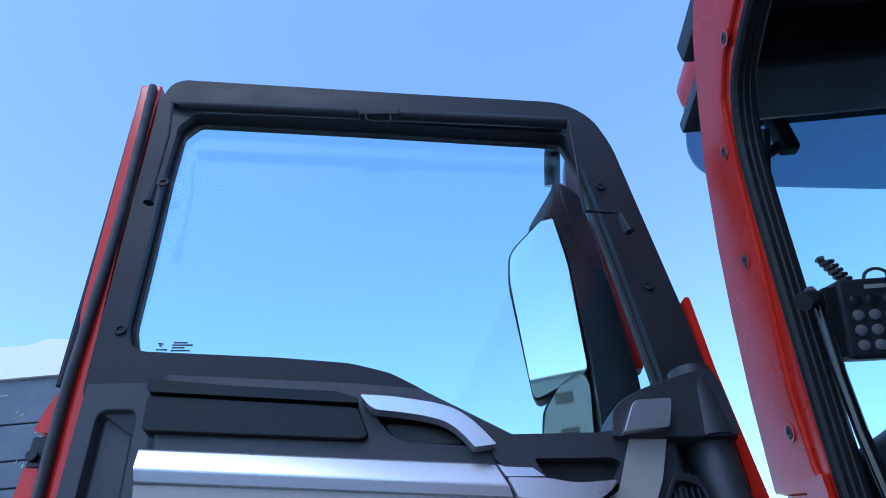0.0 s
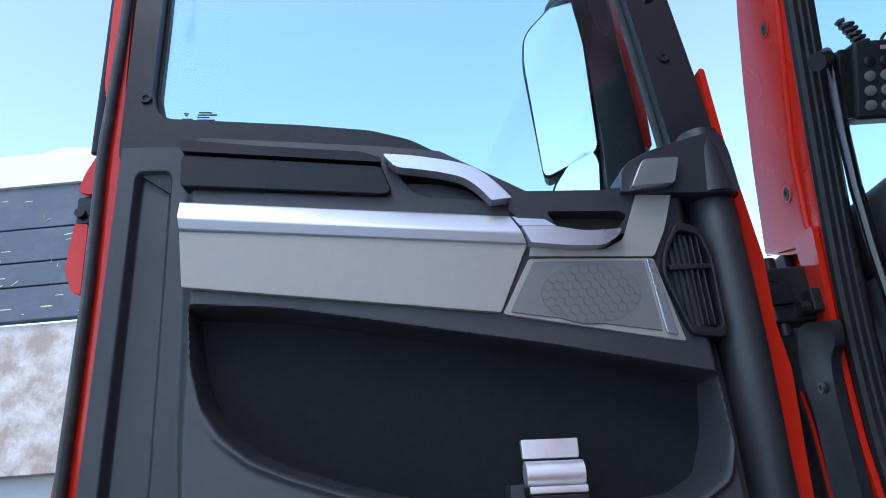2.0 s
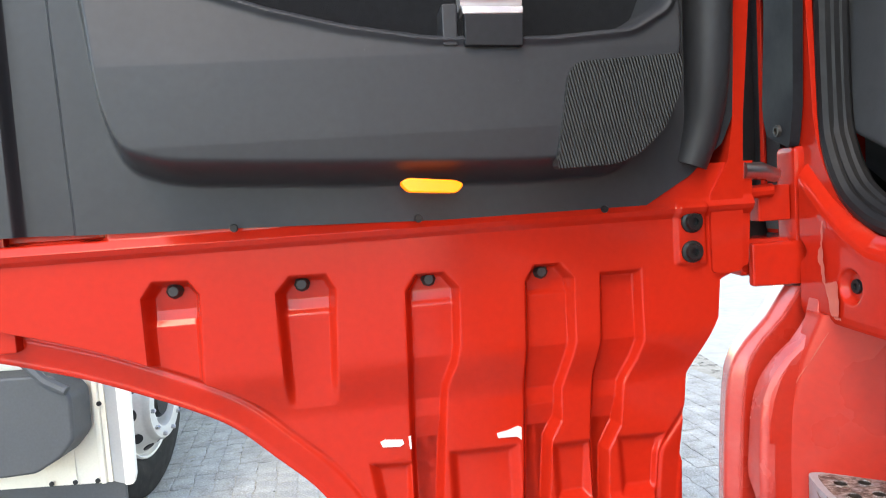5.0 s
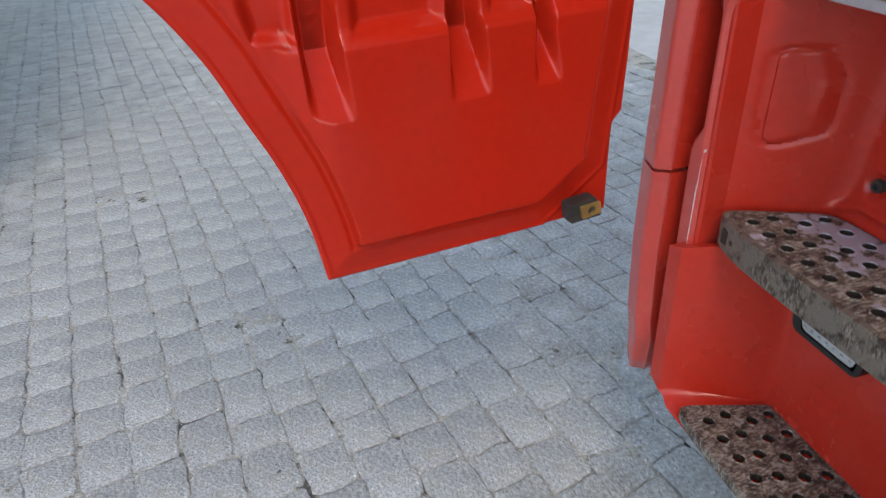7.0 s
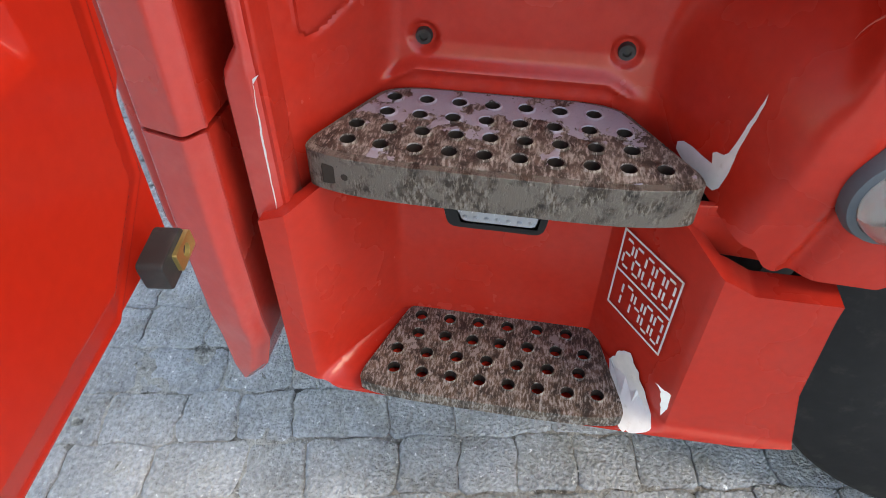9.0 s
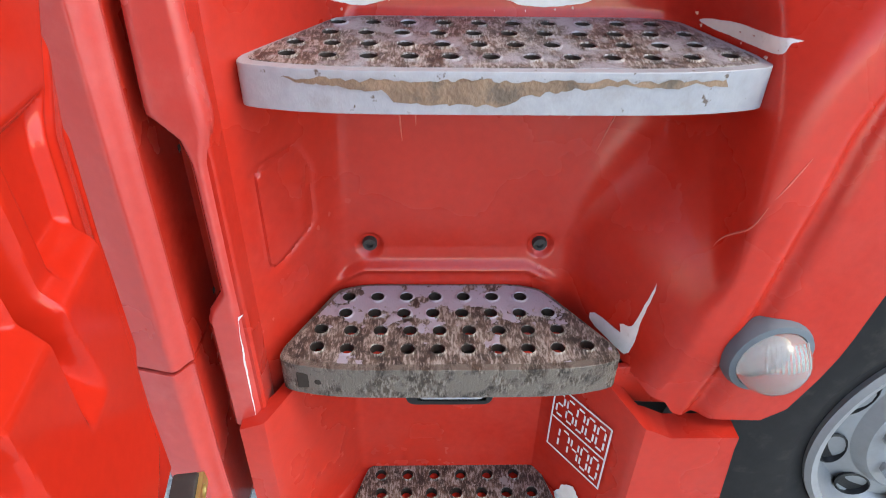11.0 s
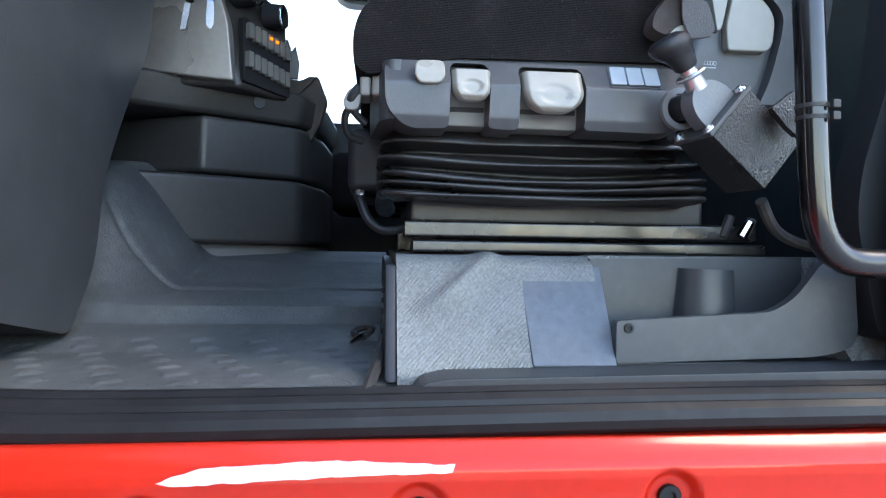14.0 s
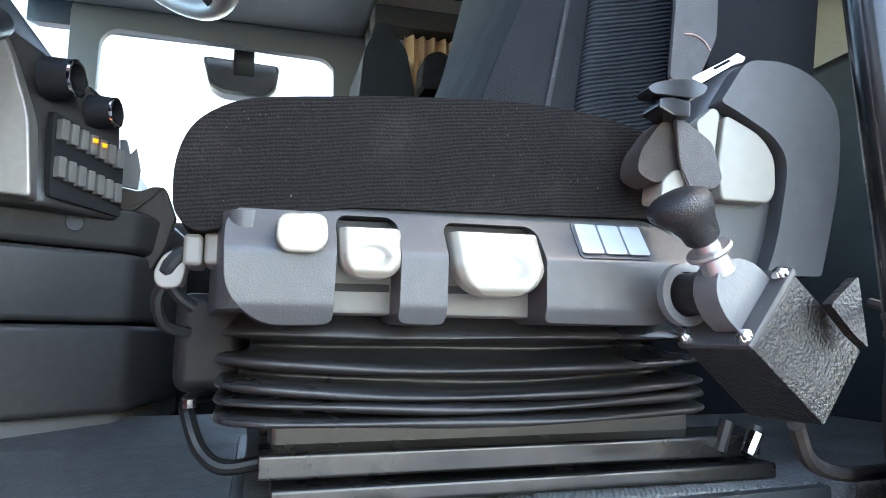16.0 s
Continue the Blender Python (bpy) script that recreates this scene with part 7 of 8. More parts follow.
part("column_cover", sweep(smooth_line([(1.02, 1.02, 1.96), (1.05, 0.95, 2.06), (1.08, 0.88, 2.15), (1.10, 0.83, 2.20)], 5), [0.07] * 6 + [0.065] * 5 + [0.058] * 5, 20, flat=0.8), trim_dark, dash)
part("dash_top", block(0.74, 2.88, 0.92, 1.45, 2.10, 2.24, 0.03, 4), trim_dark, dash)
part("dash_body", block(1.50, 2.88, 0.98, 1.42, 1.5, 2.10, 0.02), trim_dark, dash)


def stack(z0, z1, off0, off1, back=(1.23, 1.10)):
    """A slice of the centre console between two heights, its plan grown by an offset at foot and head."""
    bm = bmesh.new()
    plan = [back, (1.345, 0.905), (1.440, 0.758), (1.462, 0.742), (1.60, 0.712), (1.80, 0.705), (1.80, 1.10)]
    n1, rows = len(plan), []
    for z, o in ((z0, off0), (z1, off1)):
        rows.append([bm.verts.new((x - o * 0.83, y - o * 0.55, z)) for x, y in plan])
    for j in range(n1):
        bm.faces.new((rows[0][j - 1], rows[0][j], rows[1][j], rows[1][j - 1]))
    bm.faces.new(rows[0][::-1])
    bm.faces.new(rows[1])
    bmesh.ops.recalc_face_normals(bm, faces=list(bm.faces))
    return bevel(bm, 0.010, 3)


part("console_drawer", stack(1.642, 1.766, 0.0, 0.0), console_dark, dash, "dark plastic console drawer")
part("console_middle", stack(1.770, 1.872, -0.004, 0.0, (1.42, 1.10)), console_dark, dash)
part("console_ledge", stack(1.874, 1.935, 0.004, 0.018), console_dark, dash)
low_plan = [(1.302, 1.02, 1.915), (1.318, 0.836, 1.915), (1.415, 0.764, 1.915), (1.50, 0.86, 1.915), (1.50, 1.10, 1.915)]
high_plan = [(1.33, 0.96, 2.14), (1.304, 0.905, 2.158), (1.425, 0.772, 2.085), (1.50, 0.86, 2.10), (1.50, 1.10, 2.14)]
bm = bmesh.new()
rows = [[bm.verts.new(p) for p in q] for q in (low_plan, high_plan)]
for j in range(5):
    bm.faces.new((rows[0][j - 1], rows[0][j], rows[1][j], rows[1][j - 1]))
bm.faces.new(rows[0][::-1])
bm.faces.new(rows[1])
bmesh.ops.recalc_face_normals(bm, faces=list(bm.faces))
part("console_top", bevel(bm, 0.008, 3), console_dark, dash)
part("console_flank", plate(rounded([(1.001, 1.935), (0.974, 2.059), (0.925, 2.145), (0.902, 2.158), (0.880, 2.11), (0.852, 2.025), (0.842, 1.92), (0.911, 1.925)], [0.01, 0.02, 0.03, 0.02, 0.03, 0.02, 0.006, 0.01], 5), 1.290, 1.34, YZ, edge=0.006, segments=3), console_silver, dash, "dull silver console flank")
part("console_foot", stack(1.60, 1.642, -0.02, -0.02), trim_mid, dash)
part("ledge_tab", lathe([(0.0, 0.001), (0.011, 0.001), (0.012, 0)], Matrix.Translation((1.387, 0.815, 1.905)) @ Matrix.Rotation(radians(-90), 4, "Y") @ Matrix.Rotation(radians(30), 4, "X"), 16), trim_dark, dash)
# control face beside the driver, turned to the seats
fu = (Vector((1.415, 0.764, 0)) - Vector((1.318, 0.836, 0))).normalized()
face = Matrix.Translation((1.318, 0.836, 1.915)) @ Matrix(((fu.x, -fu.y, 0, 0), (fu.y, fu.x, 0, 0), (0, 0, 1, 0), (0, 0, 0, 1)))
part("control_face", plate(rounded([(0.004, 0.012), (0.116, 0.004), (0.116, 0.10), (0.0, 0.125)], 0.004), -0.006, 0.006, XZ, edge=0.002), trim_black, dash, "black switch panel").data.transform(face)
for row, z in enumerate((0.052, 0.102)):
    for i in range(7):
        x = 0.006 + 0.0150 * i
        zz = z - 0.17 * x
        part("rocker", block(x, x + 0.0118, -0.016, -0.004, zz - 0.014, zz + 0.014, 0.002), valance_light, dash).data.transform(face)
        if row == 1 and i in (3, 4):
            part("switch_light", block(x + 0.002, x + 0.009, -0.0175, -0.0155, zz + 0.003, zz + 0.008, 0.0), amber, dash).data.transform(face)
for x, z, r in ((0.012, 0.174, 1.0), (0.082, 0.150, 0.86)):
    vm = face @ Matrix.Translation((x, 0.006, z)) @ Matrix.Rotation(radians(24), 4, "Z") @ Matrix.Rotation(radians(90), 4, "X") @ Matrix.Diagonal((r * 0.72, r * 0.72, r * 0.5, 1))
    part("round_vent", lathe([(0.0, 0.002), (0.024, 0.002), (0.030, 0.0), (0.040, -0.03), (0.036, 0.026), (0.033, 0.050), (0.027, 0.050), (0.025, 0.010)], vm, 28), frame_black, dash, "round black air vent")
    part("vent_ring", lathe([(0.0305, 0.0505), (0.0345, 0.0515), (0.035, 0.044)], vm, 28), chrome, dash)
part("paper_bag", join(plate([(0.791, 1.985), (0.755, 1.978), (0.738, 1.987), (0.718, 1.988), (0.699, 1.938), (0.712, 1.89), (0.731, 1.851), (0.777, 1.900)], 1.50, 1.53, YZ, edge=0.006), plate([(0.786, 1.930), (0.735, 1.974), (0.722, 1.986), (0.730, 1.972), (0.788, 1.918)], 1.492, 1.50, YZ, edge=0.002)), webbing_brown, dash, "crumpled dark bag")
part("paper_sheet", plate([(0.794, 2.066), (0.782, 2.066), (0.776, 2.042), (0.767, 2.054), (0.759, 2.017), (0.762, 1.985), (0.794, 1.990)], 1.52, 1.53, YZ, edge=0.002), trim_mid, dash)
part("paper_sheet", plate([(0.800, 2.064), (0.791, 2.066), (0.786, 2.0), (0.800, 1.998)], 1.505, 1.515, YZ), white_paint, dash)
# steering wheel, seen almost edge-on
wheel_m = Matrix.Translation((1.12, 0.775, 2.300)) @ Matrix.Rotation(radians(42), 4, "X") @ Matrix.Rotation(radians(5), 4, "Y")
steering = thing("steering_wheel", Matrix(), "black steering wheel with a pale lower rim", "steering wheel")
part("rim", sweep([tuple(wheel_m @ Vector((0.222 * math.cos(a), 0.222 * math.sin(a), 0))) for a in np.linspace(0, 2 * math.pi, 65)], 0.014, 12, caps=False), steer_grey, steering)
part("hub", lathe([(0, 0.03), (0.07, 0.03), (0.09, 0.0), (0.08, -0.05), (0.04, -0.09), (0, -0.09)], wheel_m, 24), trim_dark, steering)
for a in (20, 160, 250, 290):
    part("spoke", sweep([tuple(wheel_m @ Vector((r * math.cos(radians(a)), r * math.sin(radians(a)), -0.005))) for r in (0.06, 0.215)], 0.012, 10), trim_dark, steering)

# ---- keys ----
keys = thing("key_bunch", Matrix(), "car keys with a blue fob hanging from the ignition", "keys")
part("lock_barrel", sweep([(1.11, 0.83, 2.06), (1.07, 0.833, 2.035)], 0.016, 14), black_metal, keys)
part("key_ring", sweep([(1.066, 0.832 + 0.014 * math.cos(a), 2.018 + 0.014 * math.sin(a)) for a in np.linspace(0, 2 * math.pi, 25)], 0.0015, 6, caps=False), chrome, keys)
part("blue_fob", plate(rounded([(0.812, 2.003), (0.836, 2.003), (0.840, 1.988), (0.832, 1.972), (0.820, 1.972), (0.810, 1.986)], 0.008), 1.062, 1.070, YZ, edge=0.003, segments=3), blue_plastic, keys, "bright blue plastic key head")
part("key_blade", plate(rounded([(0.829, 1.972), (0.821, 1.972), (0.820, 1.938), (0.824, 1.933), (0.830, 1.938)], 0.002), 1.0645, 1.0675, YZ), chrome, keys)
part("black_fob", plate(rounded([(0.848, 2.012), (0.862, 2.010), (0.862, 1.974), (0.850, 1.970), (0.845, 1.985)], 0.005), 1.066, 1.078, YZ, edge=0.003), trim_black, keys)
part("key_blade", plate(rounded([(0.860, 1.970), (0.852, 1.968), (0.858, 1.934), (0.866, 1.932)], 0.002), 1.070, 1.073, YZ), steel, keys)

# ---- hand-held control on its bracket by the front pillar ----
control = thing("remote_control", pose(0.802, 0.971, 2.413, 20, 6, -8) @ Matrix.Scale(0.93, 4), "black push-button remote in a bracket", "remote control")
part("case", block(-0.055, 0.075, -0.02, 0.05, -0.075, 0.065, 0.008, 3), frame_black, control)
part("name_bar", block(-0.012, 0.022, -0.0215, -0.019, 0.046, 0.053, 0.0), grey_panel, control)
for r in range(4):
    for c in range(4):
        part("button", lathe([(0.0095, 0), (0.0095, 0.003), (0.007, 0.0045), (0, 0.0045)], Matrix.Translation((-0.030 + 0.026 * c, -0.020, 0.026 - 0.026 * r)) @ Matrix.Rotation(radians(90), 4, "X"), 16), trim_mid if r else black_metal, control)
part("bracket", join(block(-0.075, -0.053, -0.01, 0.045, -0.07, 0.055, 0.003), block(-0.115, -0.07, 0.0, 0.02, 0.03, 0.05, 0.004)), black_metal, control, "black bracket")
coil = [(-0.02 - 0.035 * (i / 40) + 0.011 * math.cos(i * 0.9), 0.02 + 0.011 * math.sin(i * 0.9), 0.065 + 0.048 * (i / 40)) for i in range(41)]
part("coil_cable", sweep(coil, 0.0042, 8), rubber, control, "coiled black cable")
part("cable_loop", sweep(smooth_line([(0.005, 0.02, 0.065), (0.012, 0.02, 0.082), (0.03, 0.02, 0.088), (0.045, 0.02, 0.08), (0.045, 0.02, 0.065)], 5), 0.003, 8), rubber, control)
stand = thing("mounting_rod", Matrix(), "black metal rod holding a remote control", "rod")
part("rod", sweep([(0.702, 0.94, 2.452), (0.716, 0.955, 2.446), (0.714, 0.978, 2.32), (0.715, 0.992, 2.23), (0.717, 1.0, 2.127), (0.725, 1.01, 1.95)], 0.010, 12), pole_metal, stand)
part("clamp", sweep([(0.675, 0.925, 2.425), (0.700, 0.94, 2.438)], 0.015, 12), black_metal, stand)

# ---- windscreen, overhead shelf and what hangs there ----
def quad_sheet(corners, t=0.005, bands=None):
    bm = bmesh.new()
    vs = [bm.verts.new(c) for c in corners]
    bm.faces.new(vs)
    made = bmesh.ops.extrude_face_region(bm, geom=list(bm.faces))
    bmesh.ops.translate(bm, vec=(0, t, 0), verts=[g for g in made["geom"] if isinstance(g, bmesh.types.BMVert)])
    bmesh.ops.recalc_face_normals(bm, faces=list(bm.faces))
    return bm


w1 = part("windscreen", quad_sheet([(0.93, 1.52, 2.16), (2.92, 1.52, 2.16), (2.92, 1.29, 3.20), (0.90, 1.29, 3.20)]), pane_clear, cab, "clear windscreen")
w3 = part("far_window", block(2.92, 2.926, 0.29, 1.16, 1.88, 2.87, 0.0), pane_far, cab)
for w in (w1, w3):
    w.visible_shadow = False
part("overhead_shelf", block(0.78, 2.85, 0.92, 1.10, 2.99, 3.2, 0.02, 3), trim_black, cab, "dark overhead shelf")
part("sun_visor", plate(rounded([(0.901, 3.512), (2.9, 3.512), (2.9, 2.93), (1.6, 2.95), (1.277, 2.989), (1.049, 3.020), (0.949, 3.035), (0.859, 3.072), (0.822, 3.107), (0.811, 3.164), (0.850, 3.364)], 0.03), 1.13, 1.14, lambda u, v, w: (u, w + 0.12 * (3.34 - v) + 0.205, v)), visor_blue, cab, "smoked blue outside sun visor")
part("visor_bracket", sweep([(0.95, 1.22, 3.08), (0.93, 1.26, 2.98), (0.90, 1.30, 2.96)], 0.012, 10), frame_black, cab)
inner_mirror = thing("kerb_mirror", Matrix(), "small black mirror on an arm inside the windscreen", "mirror")
part("shell", block(0.995, 1.045, 1.25, 1.29, 3.045, 3.17, 0.012, 3), frame_black, inner_mirror)
part("arm", sweep([(0.935, 1.27, 3.03), (0.97, 1.27, 3.05), (1.00, 1.27, 3.07)], 0.014, 10), frame_black, inner_mirror)
# far door: frame, shelf edge, mirror outside, curtain and the second seat
part("far_door_frame", plate(rounded([(0.20, 1.85), (1.25, 1.85), (1.25, 2.95), (0.20, 2.95)], 0.05), 2.86, 2.90, YZ, [rounded([(0.32, 1.92), (1.16, 1.92), (1.15, 2.81), (1.11, 2.85), (0.36, 2.826), (0.32, 2.79)], 0.04)], 0.01), trim_mid, cab, "dark frame of the far window")
part("far_locker", block(1.9, 2.86, 0.2, 1.3, 2.92, 3.2, 0.03, 3), trim_mid, cab)
part("far_rail", block(2.80, 2.86, 0.45, 1.0, 2.935, 2.985, 0.01), trim_black, cab)
far_mirror = thing("far_mirror", Matrix(), "outside mirror hanging over the far window", "mirror")
part("shell", plate(rounded([(0.815, 2.832), (0.522, 2.820), (0.535, 2.715), (0.575, 2.678), (0.74, 2.688), (0.785, 2.715)], 0.02), 2.97, 3.05, YZ, edge=0.015, segments=3), trim_mid, far_mirror)
part("mirror_face", plate(rounded([(0.800, 2.822), (0.535, 2.810), (0.547, 2.722), (0.580, 2.690), (0.735, 2.700), (0.775, 2.722)], 0.015), 2.962, 2.968, YZ), mirror_glass, far_mirror)
part("stem", block(2.95, 3.0, 0.62, 0.70, 2.76, 2.95, 0.01), frame_black, far_mirror)
rear_seat = thing("passenger_seat", Matrix(), "dark cloth passenger seat beside the far door", "seat")
part("backrest", plate(rounded([(0.33, 1.9), (0.313, 2.44), (0.300, 2.58), (0.255, 2.67), (0.232, 2.675), (0.209, 2.64), (0.174, 2.592), (0.147, 2.45), (0.10, 1.9)], 0.02), 2.2, 2.5, YZ, edge=0.015, segments=3), back_cloth, rear_seat)
part("armrest", plate(rounded([(0.18, 2.40), (0.17, 2.49), (0.13, 2.515), (0.08, 2.49), (0.07, 2.40)], 0.02), 2.0, 2.08, YZ, edge=0.015), cloth, rear_seat)
part("cushion", block(2.05, 2.55, 0.2, 0.75, 1.75, 1.92, 0.04, 4), cloth, rear_seat)
curtain = thing("curtain", Matrix(), "tan pleated cab curtain drawn to the side", "curtain")
pleat = [(2.45 + 0.018 * math.sin(i * 1.7), 0.13 - 0.010 * i) for i in range(34)]
bm = bmesh.new()
rows = [[bm.verts.new((x + 0.006 * math.sin(z * 9), y, z)) for x, y in pleat] for z in np.linspace(1.9, 2.76, 14)]
for a, b in zip(rows, rows[1:]):
    for j in range(len(a) - 1):
        bm.faces.new((a[j], a[j + 1], b[j + 1], b[j]))
bmesh.ops.solidify(bm, geom=list(bm.faces), thickness=0.004)
part("cloth", bm, curtain_cloth, curtain, angle=80)
part("curtain_rail", block(2.4, 2.5, -0.4, 0.24, 2.765, 2.84, 0.01), trim_black, curtain)
part("bunk_wall", block(0.72, 2.86, -1.19, -1.15, 2.3, 3.15, 0.01), headlining, cab)
# added block whose black stands in for the darkness behind the seat
part("rear_dark_block", block(0.72, 2.86, -1.15, -0.45, 1.48, 2.28, 0.03, 3), trim_black, cab, "added black block standing in for the dark rear of the cab")
part("side_lining", block(2.86, 2.90, -1.15, 0.20, 1.5, 3.15, 0.01), headlining, cab)
part("door_pillar_trim", plate(rounded([(0.10, 1.55), (0.125, 1.67), (0.12, 1.72), (0.095, 1.80), (0.05, 2.2), (-0.10, 2.3), (-0.15, 1.55)], 0.02), 0.74, 0.78, YZ, edge=0.006), trim_black, cab, "dark grey pillar trim")
part("rear_seal", sweep(smooth_line([(0.70, 0.0, 1.50), (0.70, 0.075, 1.52), (0.70, 0.100, 1.58), (0.70, 0.090, 1.7), (0.70, 0.05, 2.0), (0.70, 0.0, 2.4), (0.70, -0.02, 3.0)], 6), 0.014, 10), rubber, cab)
part("rear_pillar", plate([(-0.15, 1.45), (0.07, 1.50), (0.085, 1.58), (0.075, 1.7), (0.035, 2.0), (-0.015, 2.4), (-0.035, 3.1), (-0.15, 3.1)], 0.672, 0.71, YZ, edge=0.005), red_paint, cab)


# ---- neighbouring white tipper truck, its end turned to us ----
tipper = thing("parked_tipper", Matrix(), "white tipper truck with grey boards, parked alongside", "truck")
part("lower_body", block(-4.1, -1.62, 3.0, 9.0, 1.06, 2.05, 0.02), grey_paint, tipper, "light grey painted steel body")
part("plywood_panel", plate([(-4.1, 2.052), (-1.58, 2.035), (-1.58, 2.722), (-4.1, 2.735)], 2.93, 3.02, XZ, edge=0.004), plywood, tipper, "scuffed bare plywood panel")
tops = (2.735, 2.908, 3.034, 3.213, 3.450)
for z0, z1 in zip(tops, tops[1:]):
    part("board", block(-4.1, -1.56, 2.90, 2.96, z0 + 0.003, z1 - 0.003, 0.006), board_grey, tipper, "grey-blue painted side board, scratched")
part("top_cover", plate(rounded([(-4.1, 3.452), (-1.56, 3.445), (-1.56, 3.60), (-1.95, 3.655), (-2.05, 3.628), (-4.1, 3.63)], 0.03), 2.88, 3.2, XZ, edge=0.02, segments=3), cream_paint, tipper, "cream tarpaulin roll along the top")
rng = random.Random(5)
marks = []
for i in range(26):
    x, z = rng.uniform(-2.45, -1.75), rng.uniform(2.76, 3.40)
    long_, a = rng.uniform(0.01, 0.06), rng.choice((0.0, 0.0, 0.1, 1.4, 0.5))
    dx, dz = math.cos(a) * long_, math.sin(a) * long_
    w = rng.uniform(0.002, 0.005)
    marks.append(plate([(x, z), (x + dx, z + dz), (x + dx, z + dz + w + 0.001), (x + w, z + w)], 2.8975, 2.9, XZ))
tagged(part("scratches", join(*marks), lime, tipper, "pale green and white scratches"), kind="stuff")
# lower corner: cream mudguard, dark flap, tool box and wheel
part("mudguard", plate([(-2.6, 0.318), (-1.596, 0.318), (-1.596, 1.5), (-2.6, 1.5)], 3.168, 3.186, XZ, edge=0.003), cream_paint, tipper, "cream mudguard panel with screws")
part("guard_rail", plate([(-1.595, 0.318), (-1.570, 0.318), (-1.570, 1.5), (-1.595, 1.5)], 3.156, 3.186, XZ, edge=0.005, segments=3), cream_paint, tipper)
part("mudguard", plate([(-1.569, 0.318), (-1.546, 0.318), (-1.546, 1.5), (-1.569, 1.5)], 3.172, 3.186, XZ, edge=0.002), cream_paint, tipper)
part("guard_chamfer", plate([(-1.545, 0.318), (-1.49, 0.300), (-1.487, 1.5), (-1.545, 1.5)], 3.178, 3.2, XZ, edge=0.003), grey_paint, tipper)
part("guard_corner", plate(rounded([(-1.49, 0.296), (-1.452, 0.300), (-1.438, 0.345), (-1.425, 0.80), (-1.40, 1.5), (-1.487, 1.5)], 0.008), 3.174, 3.20, XZ, edge=0.010, segments=3), white_paint, tipper, "white mudguard side")
part("guard_rib", block(-1.735, -1.71, 3.158, 3.172, 0.34, 1.40, 0.004), cream_paint, tipper)
for x, z in ((-1.559, 1.027), (-1.564, 0.71), (-1.61, 0.335), (-1.717, 0.335), (-1.83, 0.335)):
    part("screw", lathe([(0.012, 0.0), (0.012, 0.005), (0, 0.007)], Matrix.Translation((x, 3.158, z)) @ Matrix.Rotation(radians(90), 4, "X"), 10), trim_black, tipper)
part("mud_flap", block(-2.6, -1.50, 3.19, 3.215, 0.143, 0.318, 0.004), dark_plastic, tipper, "black rubber mud flap")
part("tool_box", plate(rounded([(-2.3, 0.42), (-1.79, 0.455), (-1.67, 0.52), (-1.60, 0.60), (-1.593, 0.80), (-1.67, 0.905), (-2.3, 0.90)], 0.02), 2.98, 3.15, XZ, edge=0.03, segments=3), dark_plastic, tipper, "dark grey plastic box")
part("box_strap", sweep([(-1.82, 2.97, 1.02), (-1.69, 2.97, 0.88), (-1.60, 2.97, 0.83)], 0.022, 8), dark_plastic, tipper)
part("hose", sweep(smooth_line([(-1.9, 3.05, 1.08), (-1.75, 3.0, 1.16), (-1.63, 3.04, 1.06), (-1.58, 3.1, 1.14)], 5), 0.03, 10), rubber, tipper)
# orange and blue rag-like items, simplified to small blocks
part("orange_rag", join(block(-1.64, -1.585, 3.03, 3.07, 0.995, 1.045, 0.008), block(-1.655, -1.60, 3.04, 3.06, 1.03, 1.052, 0.006)), amber_dull, tipper)
part("blue_rag", join(block(-1.60, -1.55, 3.04, 3.07, 0.94, 0.972, 0.006), block(-1.58, -1.56, 3.03, 3.05, 0.925, 0.99, 0.004)), far_blue, tipper)
part("axle_block", block(-3.9, -1.95, 3.4, 4.6, 0.35, 1.06, 0.03), trim_black, tipper)
part("front_guard", plate(rounded([(4.32, 0.46), (4.40, 0.44), (4.42, 0.78), (4.20, 0.80), (4.24, 0.72), (4.30, 0.70)], 0.02), -1.66, -1.55, YZ, edge=0.01), white_paint, tipper)
part("guard_liner", plate([(4.22, 0.55), (4.32, 0.55), (4.34, 1.05), (3.8, 1.1), (4.15, 0.85)], -1.75, -1.60, YZ), trim_black, tipper)


def hub_wheel(m):
    dish = [(0.306, -0.018), (0.308, 0.0), (0.30, 0.008), (0.290, 0.004), (0.280, -0.022), (0.268, -0.016), (0.214, 0.055), (0.208, 0.070), (0.206, 0.092), (0.198, 0.102), (0.150, 0.105), (0.134, 0.100), (0.128, 0.07), (0.120, 0.03), (0, 0.03)]
    w = wheel(tipper, m, 0.53, 0.30, 0.3, rim_pale, "truck wheel with a pale rim, standing on the paving", 0, dish)
    part("hub", lathe([(0.085, 0.03), (0.085, 0.075), (0.070, 0.09), (0, 0.092)], n=28), black_metal, w)
    for i in range(10):
        a = 2 * math.pi * (i + 0.5) / 10
        hm = Matrix.Rotation(a, 4, "Z") @ Matrix.Translation((0.2415, 0, 0.0195)) @ Matrix.Rotation(radians(52), 4, "Y") @ Matrix.Diagonal((0.95, 1.15, 1, 1))
        part("vent_hole", lathe([(0.031, -0.004), (0.031, 0.003), (0.029, 0.0042), (0, 0.0045)], hm, 20), trim_black, w)
        part("hub_nut", lathe([(0.013, 0.10), (0.013, 0.118), (0.008, 0.124), (0, 0.125)], Matrix.Rotation(a, 4, "Z") @ Matrix.Translation((0.175, 0, 0)), 6), steel, w)
    return w


hub_wheel(Matrix.Translation((-1.615, 3.75, 0.53)) @ Matrix.Rotation(radians(90), 4, "Y"))

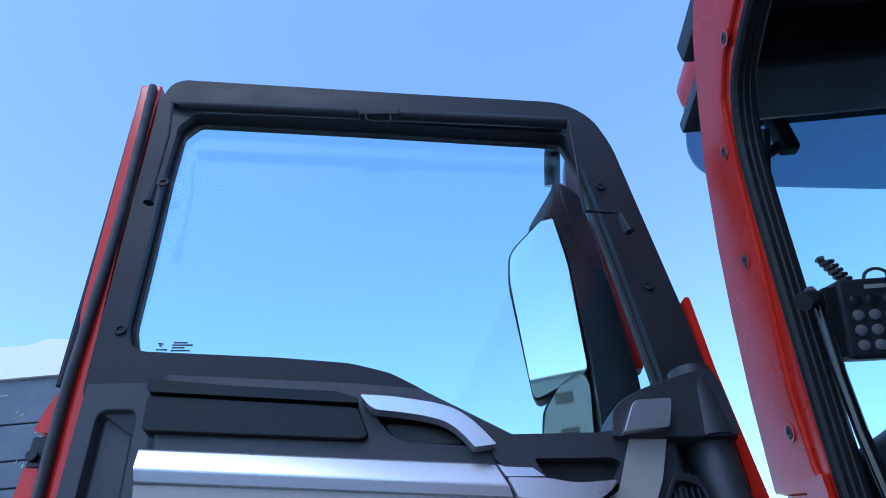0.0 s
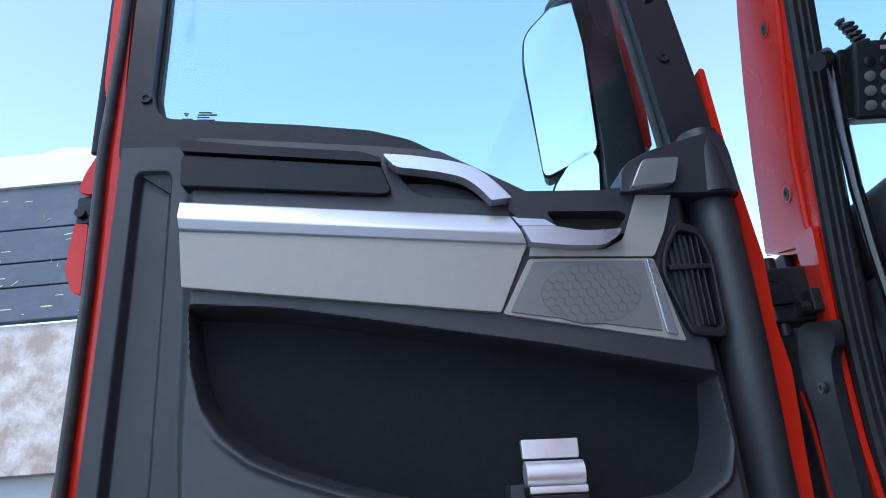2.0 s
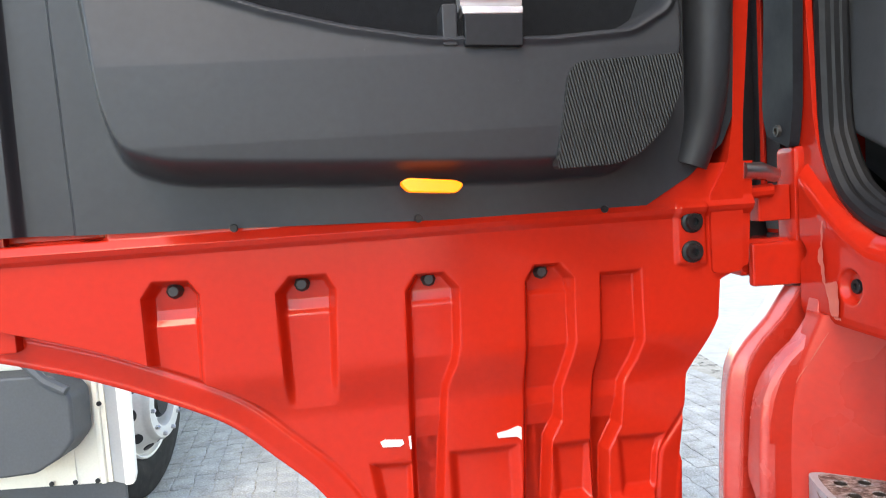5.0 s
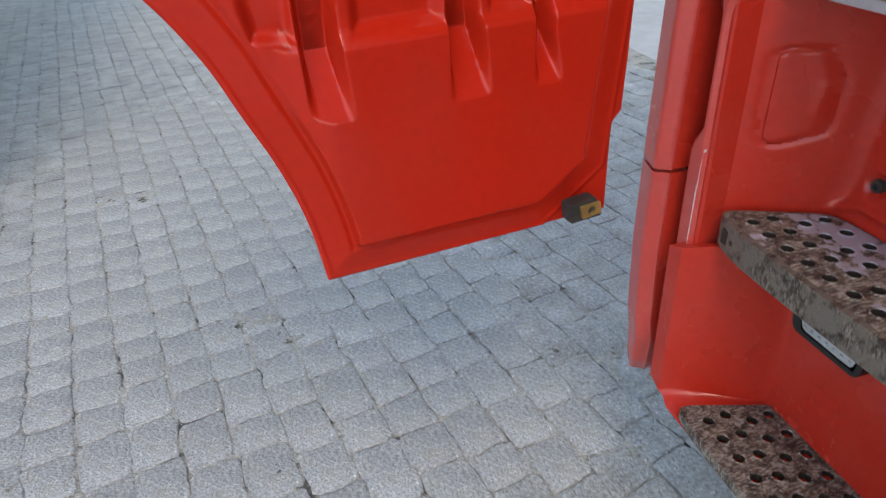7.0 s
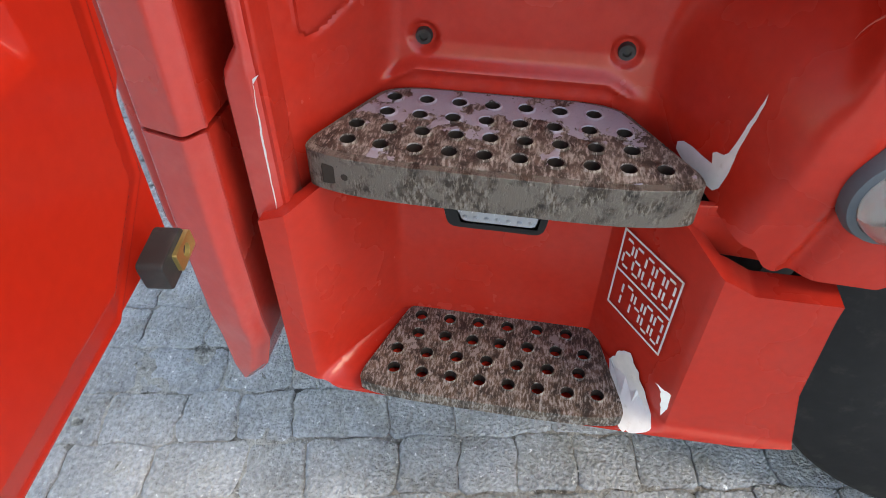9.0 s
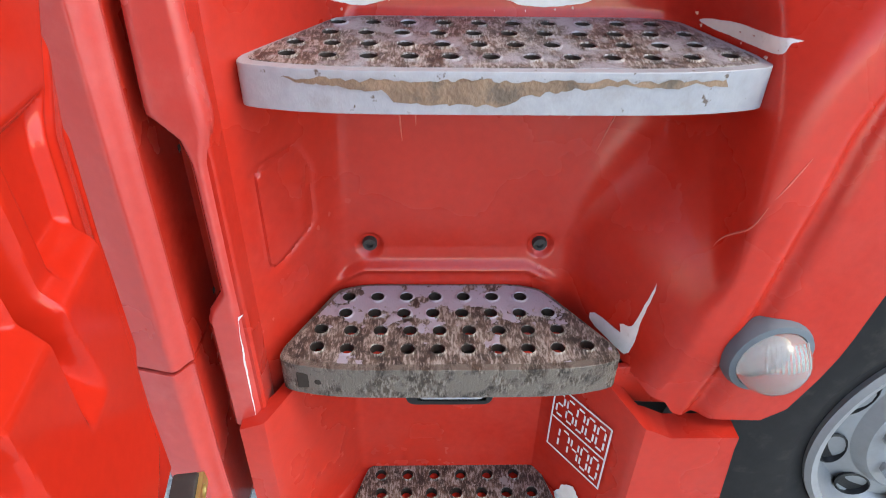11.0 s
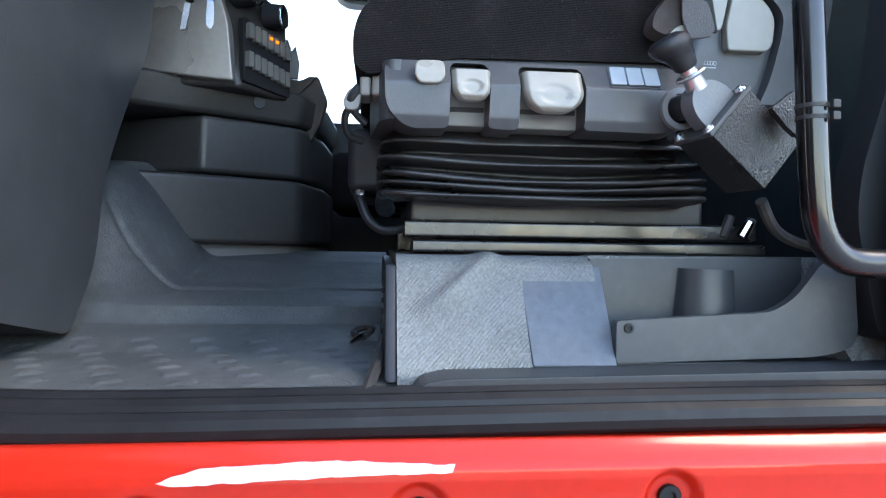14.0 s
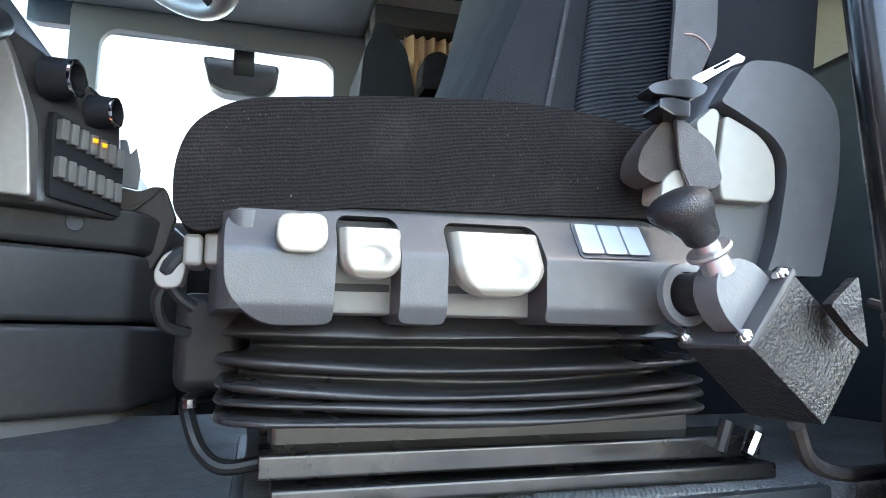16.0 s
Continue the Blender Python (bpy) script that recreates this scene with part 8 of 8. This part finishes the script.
# ---- far truck and buildings across the yard ----
far = thing("far_truck", pose(11.6, 22.3, 0, 0, 0, 8), "yellow, blue and white truck across the yard", "truck")
part("cab_shell", block(0, 2.4, 0, 6, 0.45, 3.0, 0.08), white_paint, far)
part("blue_band", block(-0.02, 2.42, -0.02, 6.02, 1.25, 1.75, 0.02), far_blue, far)
part("yellow_band", block(-0.02, 2.42, -0.02, 6.02, 1.76, 2.6, 0.02), far_yellow, far)
part("bumper", block(-0.05, 2.45, -0.25, 0.3, 0.35, 0.8, 0.05), white_paint, far)
part("tyre", lathe([(0.25, -0.15), (0.5, -0.15), (0.52, -0.1), (0.52, 0.1), (0.5, 0.15), (0.25, 0.15)], Matrix.Translation((0.1, 1.6, 0.52)) @ Matrix.Rotation(radians(90), 4, "Y"), 32), tyre_rubber, far)
part("tyre", lathe([(0.25, -0.15), (0.5, -0.15), (0.52, -0.1), (0.52, 0.1), (0.5, 0.15), (0.25, 0.15)], Matrix.Translation((2.3, 1.6, 0.52)) @ Matrix.Rotation(radians(90), 4, "Y"), 32), tyre_rubber, far)


def hall(name, m, w, d, h, rows, cols, material, label):
    b = thing(name, m, label, "building")
    part("wall", block(0, w, 0, d, 0, h, 0.02), material, b)
    part("roof_edge", block(-0.2, w + 0.2, -0.2, d + 0.2, h, h + 0.4, 0.05), grey_paint, b)
    for r in range(rows):
        for c in range(cols):
            x, z = w * (c + 0.3) / cols, h * (r + 0.45) / (rows + 0.2)
            win = part("window", block(x, x + 0.45 * w / cols, d, d + 0.06, z, z + 0.3 * h / rows, 0.01), frame_black, b)
            part("pane", block(x + 0.06, x + 0.45 * w / cols - 0.06, d + 0.062, d + 0.07, z + 0.06, z + 0.3 * h / rows - 0.06, 0.0), pane_dark, win)
    return b


hall("warehouse", pose(-40, -95, 0, 0, 0, 10), 36, 14, 9, 2, 7, cream_paint, "long cream warehouse across the yard")
hall("office_block", pose(-95, -80, 0, 0, 0, 28), 20, 14, 12, 4, 5, grey_paint, "grey office block beyond the yard")

# ---- paving: uneven concrete blocks in slightly slanting courses ----
SLANT = math.atan2(-0.981, 0.195)
along, across = Vector((math.cos(SLANT), math.sin(SLANT))), Vector((-math.sin(SLANT), math.cos(SLANT)))
rng = random.Random(11)
COURSE, LONG = 0.120, 0.152
joined_v, joined_f = [], []


def stone_rings(cx, cy, l, w, turn, lift):
    """A worn block with a level top: foot, shoulder and top rings round its place, all bent by one slow wave so that neighbours keep to each other."""
    steps = (-0.84, -0.42, 0.0, 0.42, 0.84)
    ring = [(k, -1) for k in steps] + [(1, k) for k in steps] + [(-k, 1) for k in steps] + [(-1, -k) for k in steps]
    c, s_ = math.cos(turn), math.sin(turn)
    out = []
    for k, z in ((1.0, -0.03), (0.992, -0.0036), (0.965, -0.0008), (0.88, 0.0)):
        for u, v in ring:
            x, y = u * l / 2 * k, v * w / 2 * k
            p = Vector((cx + x * c - y * s_, cy + x * s_ + y * c, 0.0))
            bend = 0.010 * noise.noise_vector(p * 13.0) + 0.008 * noise.noise_vector(p * 43.0)
            out.append((p.x + bend.x, p.y + bend.y, z + lift + 0.004 * noise.noise(p * 2.3)))
    return out


STONE_FACES = [(a * 20 + i, a * 20 + (i + 1) % 20, (a + 1) * 20 + (i + 1) % 20, (a + 1) * 20 + i) for a in range(3) for i in range(20)] + [tuple(range(60, 80))]
near = []
for i in range(-80, 70):
    offset = rng.uniform(0, LONG)
    run = -11.0 - offset
    while run < 14.0:
        long_ = rng.uniform(0.105, 0.195)
        p = along * (run + long_ / 2) + across * (i * COURSE + rng.uniform(-0.003, 0.003))
        run += long_
        if not (-6.0 < p.x < 2.2 and -0.6 < p.y < 10):
            continue
        turn = SLANT + rng.uniform(-0.02, 0.02)
        points = stone_rings(p.x, p.y, long_ - 0.001, COURSE - 0.001, turn, rng.uniform(-0.0012, 0.0012))
        if -1.05 < p.x < 0.60 and 0.95 < p.y < 4.3 and len(near) < 300:
            near.append((p, points))
            continue
        base = len(joined_v)
        joined_v += points
        joined_f += [tuple(base + q for q in f) for f in STONE_FACES]
me = bpy.data.meshes.new("paving")
me.from_pydata(joined_v, [], joined_f)
me.polygons.foreach_set("use_smooth", [True] * len(me.polygons))
me.materials.append(paver_field)
paving = new("paving", me)
paving.parent = ground
tagged(paving, "grey concrete block paving", kind="stuff")
for p, points in near:
    me = bpy.data.meshes.new("paving_stone")
    me.from_pydata([(x - p.x, y - p.y, z) for x, y, z in points], [], STONE_FACES)
    me.materials.append(paver)
    me.polygons.foreach_set("use_smooth", [True] * len(me.polygons))
    stone = new("paving_stone", me)
    stone.parent = ground
    stone.matrix_local = Matrix.Translation((p.x, p.y, 0.0))
